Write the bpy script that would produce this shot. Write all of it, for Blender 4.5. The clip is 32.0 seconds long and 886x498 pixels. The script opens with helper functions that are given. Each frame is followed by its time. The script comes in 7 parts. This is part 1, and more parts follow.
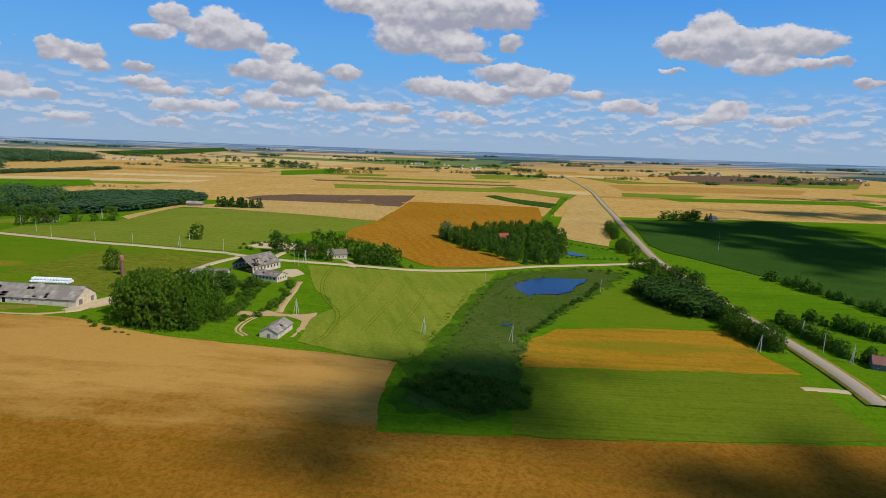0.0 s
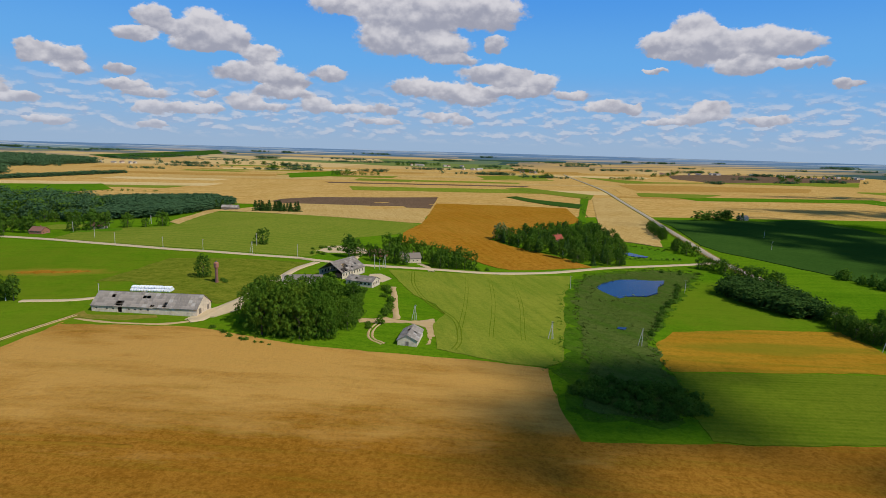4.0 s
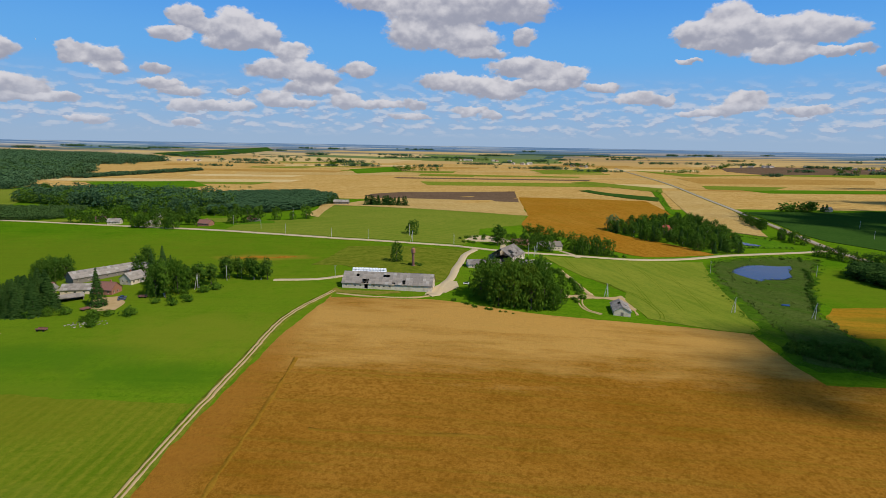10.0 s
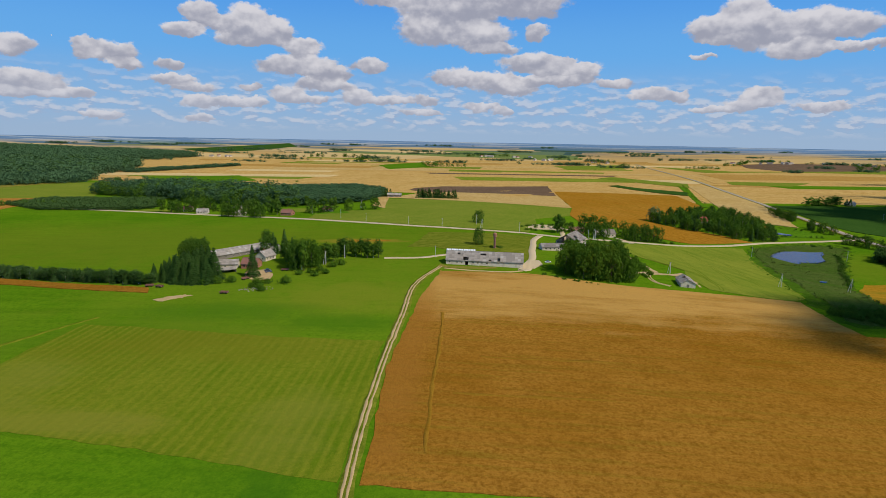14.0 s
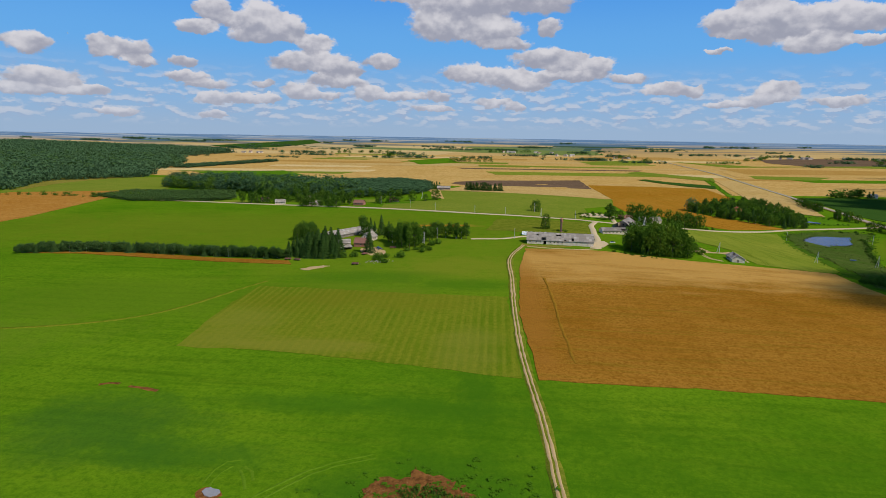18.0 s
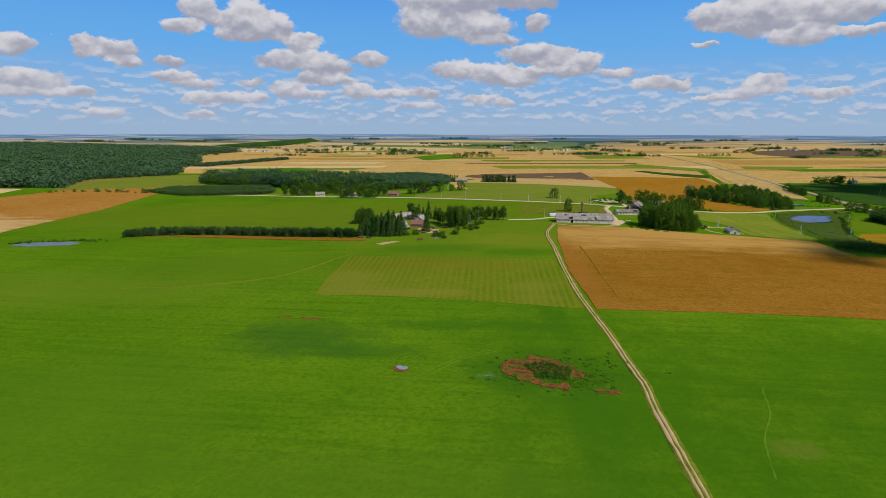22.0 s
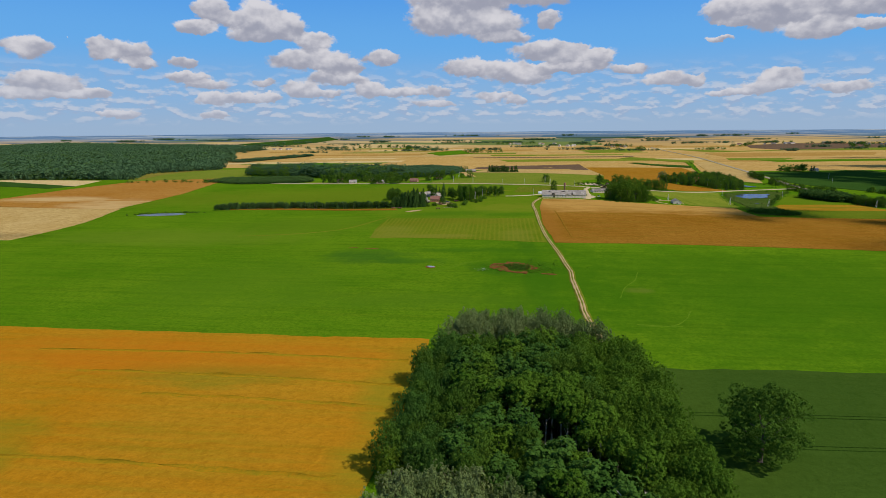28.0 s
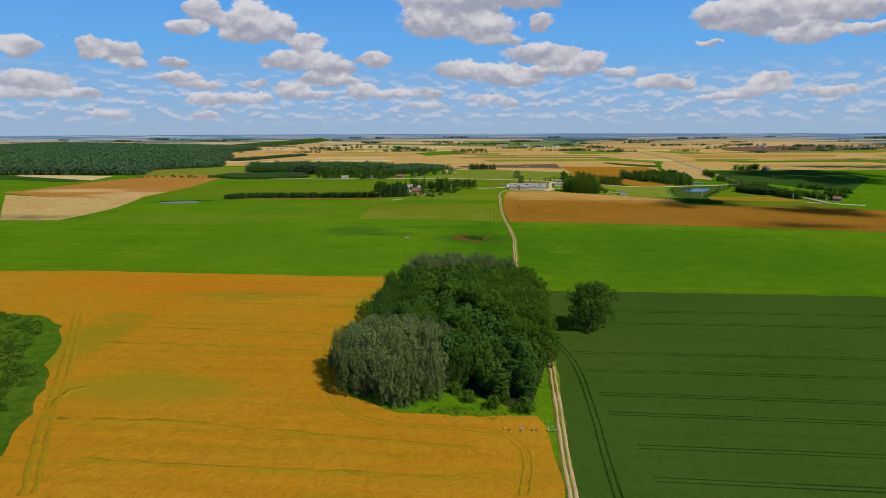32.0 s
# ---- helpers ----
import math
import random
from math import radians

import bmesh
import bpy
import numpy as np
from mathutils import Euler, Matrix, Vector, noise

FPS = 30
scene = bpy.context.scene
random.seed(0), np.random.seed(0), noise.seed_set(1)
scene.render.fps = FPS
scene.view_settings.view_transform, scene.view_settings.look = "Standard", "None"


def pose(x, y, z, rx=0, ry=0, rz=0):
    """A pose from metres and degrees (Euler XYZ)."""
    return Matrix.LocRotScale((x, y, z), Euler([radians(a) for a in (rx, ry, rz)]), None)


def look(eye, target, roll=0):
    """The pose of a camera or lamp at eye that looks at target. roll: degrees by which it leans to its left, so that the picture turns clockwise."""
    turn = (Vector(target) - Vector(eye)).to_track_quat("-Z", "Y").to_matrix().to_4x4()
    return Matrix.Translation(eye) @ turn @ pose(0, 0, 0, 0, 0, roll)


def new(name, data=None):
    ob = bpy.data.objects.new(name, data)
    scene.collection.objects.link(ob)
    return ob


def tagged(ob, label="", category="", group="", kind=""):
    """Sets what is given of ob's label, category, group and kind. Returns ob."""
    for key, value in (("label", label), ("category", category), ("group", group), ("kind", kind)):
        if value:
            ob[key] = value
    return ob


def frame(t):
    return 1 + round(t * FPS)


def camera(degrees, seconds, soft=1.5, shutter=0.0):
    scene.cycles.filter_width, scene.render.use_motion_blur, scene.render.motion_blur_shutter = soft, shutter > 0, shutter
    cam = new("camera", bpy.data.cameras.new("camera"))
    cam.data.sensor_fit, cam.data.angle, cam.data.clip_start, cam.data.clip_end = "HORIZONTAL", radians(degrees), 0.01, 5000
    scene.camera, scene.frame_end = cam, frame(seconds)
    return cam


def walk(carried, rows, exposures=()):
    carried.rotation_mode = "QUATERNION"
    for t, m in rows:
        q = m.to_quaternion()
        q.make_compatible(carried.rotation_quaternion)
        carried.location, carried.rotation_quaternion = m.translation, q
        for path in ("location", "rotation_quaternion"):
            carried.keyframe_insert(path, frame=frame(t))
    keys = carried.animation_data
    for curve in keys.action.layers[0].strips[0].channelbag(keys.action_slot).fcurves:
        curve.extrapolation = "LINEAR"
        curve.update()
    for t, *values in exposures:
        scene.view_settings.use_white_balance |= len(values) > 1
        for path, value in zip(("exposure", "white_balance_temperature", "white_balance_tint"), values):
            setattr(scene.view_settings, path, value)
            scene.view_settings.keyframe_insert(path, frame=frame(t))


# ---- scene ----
cam = camera(74.92, 32.0, soft=0.65)
PATH = [
    (0, look((-4.19, 1.60, 83.03), (-8.2, 986.5, -90.3), 1.94)),
    (0.5, look((-12.08, 3.55, 82.54), (3.7, 988.7, -88.2), 1.86)),
    (1, look((-20.04, 5.10, 82.38), (7.1, 990.1, -87.7), 1.77)),
    (2, look((-36.14, 7.20, 81.89), (-3.9, 992.4, -86.8), 1.71)),
    (3, look((-52.52, 7.16, 82.20), (-28.3, 992.4, -87.4), 1.71)),
    (3.5, look((-61.38, 6.78, 82.12), (-39.5, 992.0, -88.0), 1.64)),
    (5.5, look((-95.44, 2.21, 81.60), (-93.6, 986.8, -93.5), 1.56)),
    (6, look((-104.05, 0.05, 81.82), (-105.8, 984.5, -93.7), 1.58)),
    (7, look((-120.17, -6.08, 82.04), (-128.8, 978.2, -94.5), 1.35)),
    (8, look((-135.09, -15.73, 82.48), (-150.2, 968.2, -95.6), 1.17)),
    (9, look((-148.99, -28.36, 82.63), (-176.6, 955.2, -96.0), 1.11)),
    (10, look((-161.90, -41.64, 83.32), (-193.5, 941.3, -97.9), 0.95)),
    (11, look((-173.93, -55.97, 83.27), (-209.7, 926.5, -99.4), 0.93)),
    (12, look((-186.10, -70.94, 83.53), (-227.0, 911.0, -101.1), 0.94)),
    (13, look((-198.26, -86.80, 84.07), (-243.7, 894.7, -101.8), 0.92)),
    (14, look((-210.68, -103.32, 84.43), (-260.7, 877.5, -103.7), 1.03)),
    (14.5, look((-217.14, -111.60, 84.66), (-266.7, 869.1, -104.6), 1.07)),
    (16.5, look((-239.80, -144.65, 84.20), (-306.1, 834.6, -107.3), 0.89)),
    (17, look((-246.46, -153.76, 83.97), (-315.0, 825.3, -107.5), 0.90)),
    (18, look((-260.54, -173.12, 84.90), (-330.5, 805.2, -110.2), 0.90)),
    (19, look((-273.42, -191.19, 84.48), (-346.8, 786.7, -111.4), 0.76)),
    (20, look((-285.07, -211.31, 84.55), (-366.6, 765.7, -112.6), 0.68)),
    (21, look((-294.60, -232.65, 84.53), (-370.6, 744.3, -114.9), 0.55)),
    (22, look((-301.07, -256.61, 84.44), (-356.6, 721.6, -115.6), 0.09)),
    (23, look((-304.91, -280.48, 82.68), (-353.6, 698.1, -117.2), -0.17)),
    (24, look((-306.29, -307.13, 82.86), (-357.5, 671.3, -117.2), -0.28)),
    (25, look((-306.16, -335.89, 83.22), (-360.4, 642.5, -116.5), -0.48)),
    (25.5, look((-304.83, -351.25, 83.24), (-361.2, 626.8, -117.3), -0.55)),
    (27.5, look((-294.79, -407.27, 83.69), (-368.6, 568.9, -120.3), -0.57)),
    (28, look((-291.46, -420.70, 83.33), (-368.5, 555.4, -119.9), -0.50)),
    (29, look((-284.36, -448.03, 82.87), (-365.9, 528.0, -118.9), -0.56)),
    (30, look((-277.56, -474.52, 82.56), (-360.3, 501.3, -119.6), -0.42)),
    (31, look((-271.35, -501.09, 82.14), (-350.2, 475.2, -119.4), -0.32)),
    (32, look((-267.04, -526.95, 81.86), (-330.0, 450.8, -118.4), -0.18)),
]
walk(cam, PATH)

# ---- light ----
SUN_AZ, SUN_EL = radians(124), radians(48)   # clockwise from +y
world = bpy.data.worlds.new("world")
scene.world = world
world.use_nodes = True


CLOUDS_LEFT = [(-25.0, 10.32, 1.68, 1.26), (-23.5, 9.59, 1.85, 0.74), (-26.4, 8.83, 2.19, 0.73), (-21.0, 9.61, 2.78, 1.93), (-18.9, 9.15, 2.43, 1.4), (-21.5, 8.45, 3.2, 0.85), (-33.8, 6.69, 1.24, 1.09), (-31.9, 6.6, 2.51, 0.91), (-30.9, 5.69, 1.77, 0.51), (-27.5, 5.87, 1.29, 0.72), (-16.2, 7.88, 2.07, 0.98), (-16.7, 6.37, 4.62, 1.09), (-14.2, 5.88, 3.02, 0.82), (-14.3, 4.77, 3.29, 0.77), (-10.1, 6.67, 2.05, 0.94), (-35.9, 7.47, 0.05, 0.05)]
CLOUDS_MID = [(-8.6, 12.58, 3.89, 1.0), (-2.3, 12.33, 6.72, 2.69), (4.6, 12.5, 4.19, 1.9), (-4.6, 9.89, 3.63, 1.56), (-0.0, 9.47, 3.92, 1.4), (1.6, 8.31, 2.8, 0.67), (5.4, 9.74, 1.34, 0.95), (-2.3, 5.73, 2.69, 1.01), (1.7, 5.34, 3.36, 1.23), (3.9, 4.72, 2.24, 0.78), (5.4, 7.08, 4.02, 1.0), (7.6, 6.51, 3.34, 1.11), (10.0, 6.24, 1.94, 1.0), (7.1, 5.47, 4.46, 0.56), (12.9, 5.16, 2.2, 0.66), (16.3, 4.19, 2.83, 0.71), (18.3, 4.01, 1.35, 0.65)]
CLOUDS_RIGHT = [(20.4, 9.6, 2.47, 1.34), (23.0, 10.55, 2.38, 1.75), (24.9, 9.44, 3.15, 1.47), (28.3, 9.42, 3.71, 1.44), (30.7, 9.24, 2.53, 1.12), (23.7, 8.67, 5.02, 0.58), (27.2, 7.64, 3.11, 0.93), (31.2, 7.67, 3.03, 0.5), (20.1, 7.29, 1.18, 0.32), (25.0, 4.01, 2.1, 0.84), (24.2, 3.38, 2.9, 0.53), (21.7, 2.91, 2.93, 0.48), (29.4, 3.09, 2.56, 0.51), (34.8, 5.91, 1.48, 0.49), (23.6, 9.4, 2.11, 2.11)]
CLOUDS_LOW = [(-27.5, 4.63, 2.33, 0.52), (-25.8, 4.06, 2.35, 0.52), (-25.4, 2.89, 1.67, 0.73), (-23.1, 2.93, 2.91, 0.53), (-21.0, 2.9, 1.87, 0.48), (-21.0, 4.27, 1.18, 0.53), (-17.8, 3.82, 1.95, 0.87), (-16.0, 3.36, 2.73, 0.49), (-11.4, 3.74, 1.99, 0.94), (-8.5, 3.5, 3.33, 0.5), (-4.7, 3.55, 1.4, 0.56), (-35.8, 3.04, 2.93, 0.49), (-34.6, 3.31, 1.48, 0.49), (-33.0, 1.51, 1.9, 0.35), (-25.4, 1.34, 1.46, 0.42), (0.7, 3.05, 2.24, 0.5), (2.7, 2.57, 1.12, 0.5), (-5.2, 2.31, 2.23, 0.39)]
CLOUDS_OUT = [(-38.7, 6.57, 1.91, 1.05), (-37.9, 3.89, 3.36, 0.96), (-39.1, 2.99, 2.85, 0.57), (-30.5, 6.44, 0.05, 0.05), (32.1, 7.11, 0.05, 0.05)]

def build_world():
    """Blue sky with fair-weather cumulus: each puff by its bearing, height and half sizes in degrees."""
    nt = world.node_tree
    nt.nodes.clear()

    def node(kind, op=None, *ins):
        n = nt.nodes.new(kind)
        if op:
            n.operation = op
        for k, v in enumerate(ins):
            if v is None:
                continue
            if hasattr(v, "is_linked"):
                nt.links.new(v, n.inputs[k])
            else:
                n.inputs[k].default_value = v
        return n

    def calc(op, *ins):
        return node("ShaderNodeMath", op, *ins).outputs[0]

    def ramp(v, a, b, c=0.0, d=1.0):
        n = nt.nodes.new("ShaderNodeMapRange")
        n.interpolation_type = "SMOOTHSTEP"
        nt.links.new(v, n.inputs[0])
        for k, x in enumerate((a, b, c, d)):
            n.inputs[1 + k].default_value = x
        return n.outputs[0]

    def blend(f, a, b):
        n = nt.nodes.new("ShaderNodeMix")
        n.data_type = "RGBA"
        for k, v in ((0, f), (6, a), (7, b)):
            if hasattr(v, "is_linked"):
                nt.links.new(v, n.inputs[k])
            else:
                n.inputs[k].default_value = v
        return n.outputs[2]

    sky = nt.nodes.new("ShaderNodeTexSky")
    sky.sky_type, sky.sun_disc = "NISHITA", False
    sky.sun_elevation, sky.sun_rotation = SUN_EL, SUN_AZ
    sky.air_density, sky.dust_density, sky.ozone_density = 1.0, 0.0, 2.0
    way = nt.nodes.new("ShaderNodeTexCoord").outputs["Generated"]
    xyz = nt.nodes.new("ShaderNodeSeparateXYZ")
    nt.links.new(way, xyz.inputs[0])
    az = calc("DEGREES", calc("ARCTAN2", xyz.outputs[0], xyz.outputs[1]))
    el = calc("DEGREES", calc("ARCSINE", xyz.outputs[2]))
    pos = nt.nodes.new("ShaderNodeCombineXYZ")
    nt.links.new(az, pos.inputs[0])
    nt.links.new(el, pos.inputs[1])
    pos.inputs[2].default_value = 1.0

    def fbm(scale, detail, rough, sx, sy, shift=0.0, up=0.0):
        mp = nt.nodes.new("ShaderNodeMapping")
        mp.inputs["Scale"].default_value = (sx, sy, 1)
        mp.inputs["Location"].default_value = (shift, shift + up * sy, 0)
        nt.links.new(pos.outputs[0], mp.inputs[0])
        n = nt.nodes.new("ShaderNodeTexNoise")
        n.inputs["Scale"].default_value, n.inputs["Detail"].default_value, n.inputs["Roughness"].default_value = scale, detail, rough
        nt.links.new(mp.outputs[0], n.inputs["Vector"])
        return n.outputs["Fac"], n.outputs["Color"]

    # billowed outlines
    warp = node("ShaderNodeVectorMath", "SUBTRACT", fbm(0.55, 5, 0.6, 1, 1.4)[1], (0.5, 0.5, 0.5)).outputs[0]
    p = node("ShaderNodeVectorMath", "MULTIPLY_ADD", warp, (2.4, 1.5, 0), pos.outputs[0]).outputs[0]
    total = (0.0, 0.0, 0.0)
    for a, e, w, h in CLOUDS_LEFT + CLOUDS_MID + CLOUDS_RIGHT + CLOUDS_LOW + CLOUDS_OUT:
        w, h = w * 1.0, h * 1.02
        at = (-a / w, -e / h, 0)
        if hasattr(total, "is_linked"):  # one puff after the other
            at = node("ShaderNodeVectorMath", "MULTIPLY_ADD", total, (1e-12, 1e-12, 1e-12), at).outputs[0]
        d = node("ShaderNodeVectorMath", "MULTIPLY_ADD", p, (1 / w, 1 / h, 1), at).outputs[0]
        far = node("ShaderNodeVectorMath", "LENGTH", d).outputs["Value"]
        v = node("ShaderNodeMath", "MULTIPLY_ADD", far, -2.414, 3.414)
        v.use_clamp = True
        total = node("ShaderNodeVectorMath", "MULTIPLY_ADD", d, v.outputs[0], total).outputs[0]
    parts = node("ShaderNodeSeparateXYZ", None, total)
    most, high, weight = calc("MINIMUM", parts.outputs[2], 1.0), parts.outputs[1], parts.outputs[2]
    fine = fbm(1.6, 6, 0.62, 1, 1.5)[0]
    body = ramp(calc("ADD", most, calc("MULTIPLY", calc("SUBTRACT", fine, 0.5), 0.6)), 0.1, 0.46)
    lift = calc("DIVIDE", high, calc("MAXIMUM", weight, 0.05))
    # billows lit from above: brighter where the cloud thins upwards
    crest = calc("SUBTRACT", fbm(0.55, 5, 0.5, 1, 1.3, 7.0)[0], fbm(0.55, 5, 0.5, 1, 1.3, 7.0, 0.7)[0])
    shade = ramp(calc("ADD", calc("MULTIPLY", lift, 1.05), calc("MULTIPLY", crest, 2.6)), -0.75, 0.95)
    # small clouds crowding towards the skyline
    low = fbm(0.9, 5, 0.52, 0.6, 1.6, 3.0)[0]
    low_up = fbm(0.9, 5, 0.52, 0.6, 1.6, 3.0, 0.3)[0]
    band = calc("MULTIPLY", ramp(el, 0.3, 1.5), ramp(el, 6.2, 3.6))
    small = calc("MULTIPLY", ramp(low, 0.44, 0.62), calc("MULTIPLY", band, 0.62))
    tint = blend(ramp(el, 0.0, 3.5), (3.2, 4.45, 6.2, 1), (2.5, 4.4, 7.0, 1))
    tint = blend(ramp(el, 2.5, 8.0), tint, (1.35, 4.0, 8.0, 1))
    tint = blend(ramp(el, 7.0, 15.0), tint, (0.72, 3.0, 7.8, 1))
    base = blend(ramp(el, 40.0, 18.0), sky.outputs[0], tint)
    puff = blend(shade, (3.4, 3.45, 4.15, 1), (6.8, 6.6, 6.9, 1))
    veil = blend(calc("MULTIPLY", ramp(el, 6.0, 0.5), 0.35), puff, (4.6, 5.4, 6.9, 1))
    tuft = blend(ramp(calc("SUBTRACT", low, low_up), -0.035, 0.05), (3.4, 4.1, 5.7, 1), (5.9, 6.1, 6.8, 1))
    col = blend(small, base, tuft)
    col = blend(calc("MULTIPLY", body, 0.96), col, veil)
    bg = nt.nodes.new("ShaderNodeBackground")
    bg.inputs["Strength"].default_value = 0.1
    nt.links.new(col, bg.inputs[0])
    nt.links.new(bg.outputs[0], nt.nodes.new("ShaderNodeOutputWorld").inputs[0])


build_world()
sun = new("sun", bpy.data.lights.new("sun", "SUN"))
sun.data.energy, sun.data.angle, sun.data.color = 3.8, radians(0.6), (1.0, 0.93, 0.79)
to_sun = Vector((math.sin(SUN_AZ) * math.cos(SUN_EL), math.cos(SUN_AZ) * math.cos(SUN_EL), math.sin(SUN_EL)))
sun.rotation_euler = to_sun.to_track_quat("Z", "Y").to_euler()


# ---- materials ----
class Nodes:
    """A small helper round one node material."""

    def __init__(self, name, rough=0.9, spec=0.2):
        self.mat = bpy.data.materials.new(name)
        self.mat.use_nodes = True
        self.nt = self.mat.node_tree
        self.bsdf = self.nt.nodes["Principled BSDF"]
        self.bsdf.inputs["Roughness"].default_value = rough
        self.bsdf.inputs["Specular IOR Level"].default_value = spec
        self.coord = self.nt.nodes.new("ShaderNodeTexCoord").outputs["Object"]

    def put(self, sock, v):
        if hasattr(v, "is_linked"):
            self.nt.links.new(v, sock)
        else:
            sock.default_value = v

    def math(self, op, a, b=0.0, clamp=False):
        n = self.nt.nodes.new("ShaderNodeMath")
        n.operation, n.use_clamp = op, clamp
        self.put(n.inputs[0], a)
        self.put(n.inputs[1], b)
        return n.outputs[0]

    def scaled(self, sx, sy, sz=1.0, turn=0.0, src=None):
        """Coordinates turned about z, then stretched along the turned axes."""
        vec = src or self.coord
        for key, value in (("Rotation", (0, 0, radians(turn))), ("Scale", (sx, sy, sz))):
            n = self.nt.nodes.new("ShaderNodeMapping")
            n.inputs[key].default_value = value
            self.nt.links.new(vec, n.inputs["Vector"])
            vec = n.outputs[0]
        return vec

    def noise(self, scale, detail=3.0, rough=0.55, vec=None, distort=0.0):
        n = self.nt.nodes.new("ShaderNodeTexNoise")
        n.inputs["Scale"].default_value = scale
        n.inputs["Detail"].default_value = detail
        n.inputs["Roughness"].default_value = rough
        n.inputs["Distortion"].default_value = distort
        self.nt.links.new(vec or self.coord, n.inputs["Vector"])
        return n.outputs["Fac"]

    def wave(self, scale, vec=None, distort=0.0, detail=1.0, dscale=1.0, axis="X"):
        n = self.nt.nodes.new("ShaderNodeTexWave")
        n.bands_direction = axis
        n.inputs["Scale"].default_value = scale
        n.inputs["Distortion"].default_value = distort
        n.inputs["Detail"].default_value = detail
        n.inputs["Detail Scale"].default_value = dscale
        self.nt.links.new(vec or self.coord, n.inputs["Vector"])
        return n.outputs["Fac"]

    def step(self, v, lo, hi):
        n = self.nt.nodes.new("ShaderNodeMapRange")
        n.inputs["From Min"].default_value, n.inputs["From Max"].default_value = lo, hi
        self.put(n.inputs["Value"], v)
        return n.outputs[0]

    def mix(self, fac, a, b):
        n = self.nt.nodes.new("ShaderNodeMix")
        n.data_type = "RGBA"
        self.put(n.inputs[0], fac)
        for i, v in ((6, a), (7, b)):
            self.put(n.inputs[i], (*v, 1) if isinstance(v, tuple) else v)
        return n.outputs[2]

    def random(self):
        return self.nt.nodes.new("ShaderNodeObjectInfo").outputs["Random"]

    def island(self):
        return self.nt.nodes.new("ShaderNodeNewGeometry").outputs["Random Per Island"]

    def colour(self, v):
        self.put(self.bsdf.inputs["Base Color"], v)
        return self

    def bump(self, h, strength=0.5, dist=0.3):
        n = self.nt.nodes.new("ShaderNodeBump")
        n.inputs["Strength"].default_value, n.inputs["Distance"].default_value = strength, dist
        self.nt.links.new(h, n.inputs["Height"])
        self.nt.links.new(n.outputs[0], self.bsdf.inputs["Normal"])
        return self


def crop_colour(m, base, light, dark, turn, period, rows, weed=None, weeds=0.0, grain=0.9, streaks=0.55, long=3.0, bend=3.0, clumps=0.75):
    """Plants seen from above: broad patches, drilled rows, streaks along them, and two sizes of clumpy grain."""
    broad = m.noise(0.011, 4, 0.62)
    mid = m.noise(0.09, 4, 0.6)
    streak = m.noise(0.05, 5, 0.7, m.scaled(0.25, 5.0, 1.0, turn))
    clump = m.noise(grain * 0.45, 4, 0.75)
    fine = m.noise(grain * 1.7, 3, 0.8)
    col = m.mix(m.step(broad, 0.33, 0.68), base, light)
    if weed:
        patch = m.math("MULTIPLY", m.step(m.noise(0.035, 5, 0.7, m.scaled(0.5, long, 1.0, turn)), 0.48, 0.64), weeds)
        col = m.mix(patch, col, weed)
    col = m.mix(m.math("MULTIPLY", m.step(mid, 0.42, 0.72), 0.36), col, light)
    col = m.mix(m.math("MULTIPLY", m.step(m.noise(0.2, 5, 0.7, m.scaled(1, 1, 1, 57)), 0.52, 0.7), 0.4), col, dark)
    col = m.mix(m.math("MULTIPLY", m.step(streak, 0.48, 0.72), streaks), col, dark)
    band = m.wave(0.314 / period, m.scaled(1, 1, 1, turn), bend, 4.0, 0.35, "Y")
    col = m.mix(m.math("MULTIPLY", m.step(band, 0.35, 0.95), rows), col, light)
    col = m.mix(m.math("MULTIPLY", m.step(clump, 0.44, 0.66), clumps), col, dark)
    col = m.mix(m.math("MULTIPLY", m.step(fine, 0.48, 0.7), clumps * 0.87), col, dark)
    bright = m.math("MULTIPLY", m.step(m.noise(grain * 1.1, 3, 0.8, m.scaled(1, 1, 1, 31)), 0.54, 0.7), 0.6)
    return m.mix(bright, col, light), clump


def crop(name, base, light, dark, turn=0.0, period=3.0, rows=0.25, weed=None, weeds=0.0, grain=0.9, bump=0.6, streaks=0.55, spots=(), long=3.0, bend=3.0, clumps=0.75):
    m = Nodes(name, 0.95, 0.0)
    col, h = crop_colour(m, base, light, dark, turn, period, rows, weed, weeds, grain, streaks, long, bend, clumps)
    if spots:  # paler or weedier stretches: centre, half sizes, colour
        spot = m.nt.nodes.new("ShaderNodeSeparateXYZ")
        m.nt.links.new(m.coord, spot.inputs[0])
        rag = m.math("MULTIPLY", m.math("SUBTRACT", m.noise(0.028, 5, 0.72, m.scaled(0.6, 2.0)), 0.5), 4.5)
        for sx, sy, rx, ry, tint in spots:
            ux, uy = m.math("MULTIPLY", m.math("ADD", spot.outputs[0], -sx), 1 / rx), m.math("MULTIPLY", m.math("ADD", spot.outputs[1], -sy), 1 / ry)
            d = m.math("ADD", m.math("ADD", m.math("MULTIPLY", ux, ux), m.math("MULTIPLY", uy, uy)), rag)
            col = m.mix(m.math("MULTIPLY", m.step(d, 1.5, 0.1), 0.62), col, tint)
    m.colour(col).bump(h, bump, 0.9)
    return m.mat


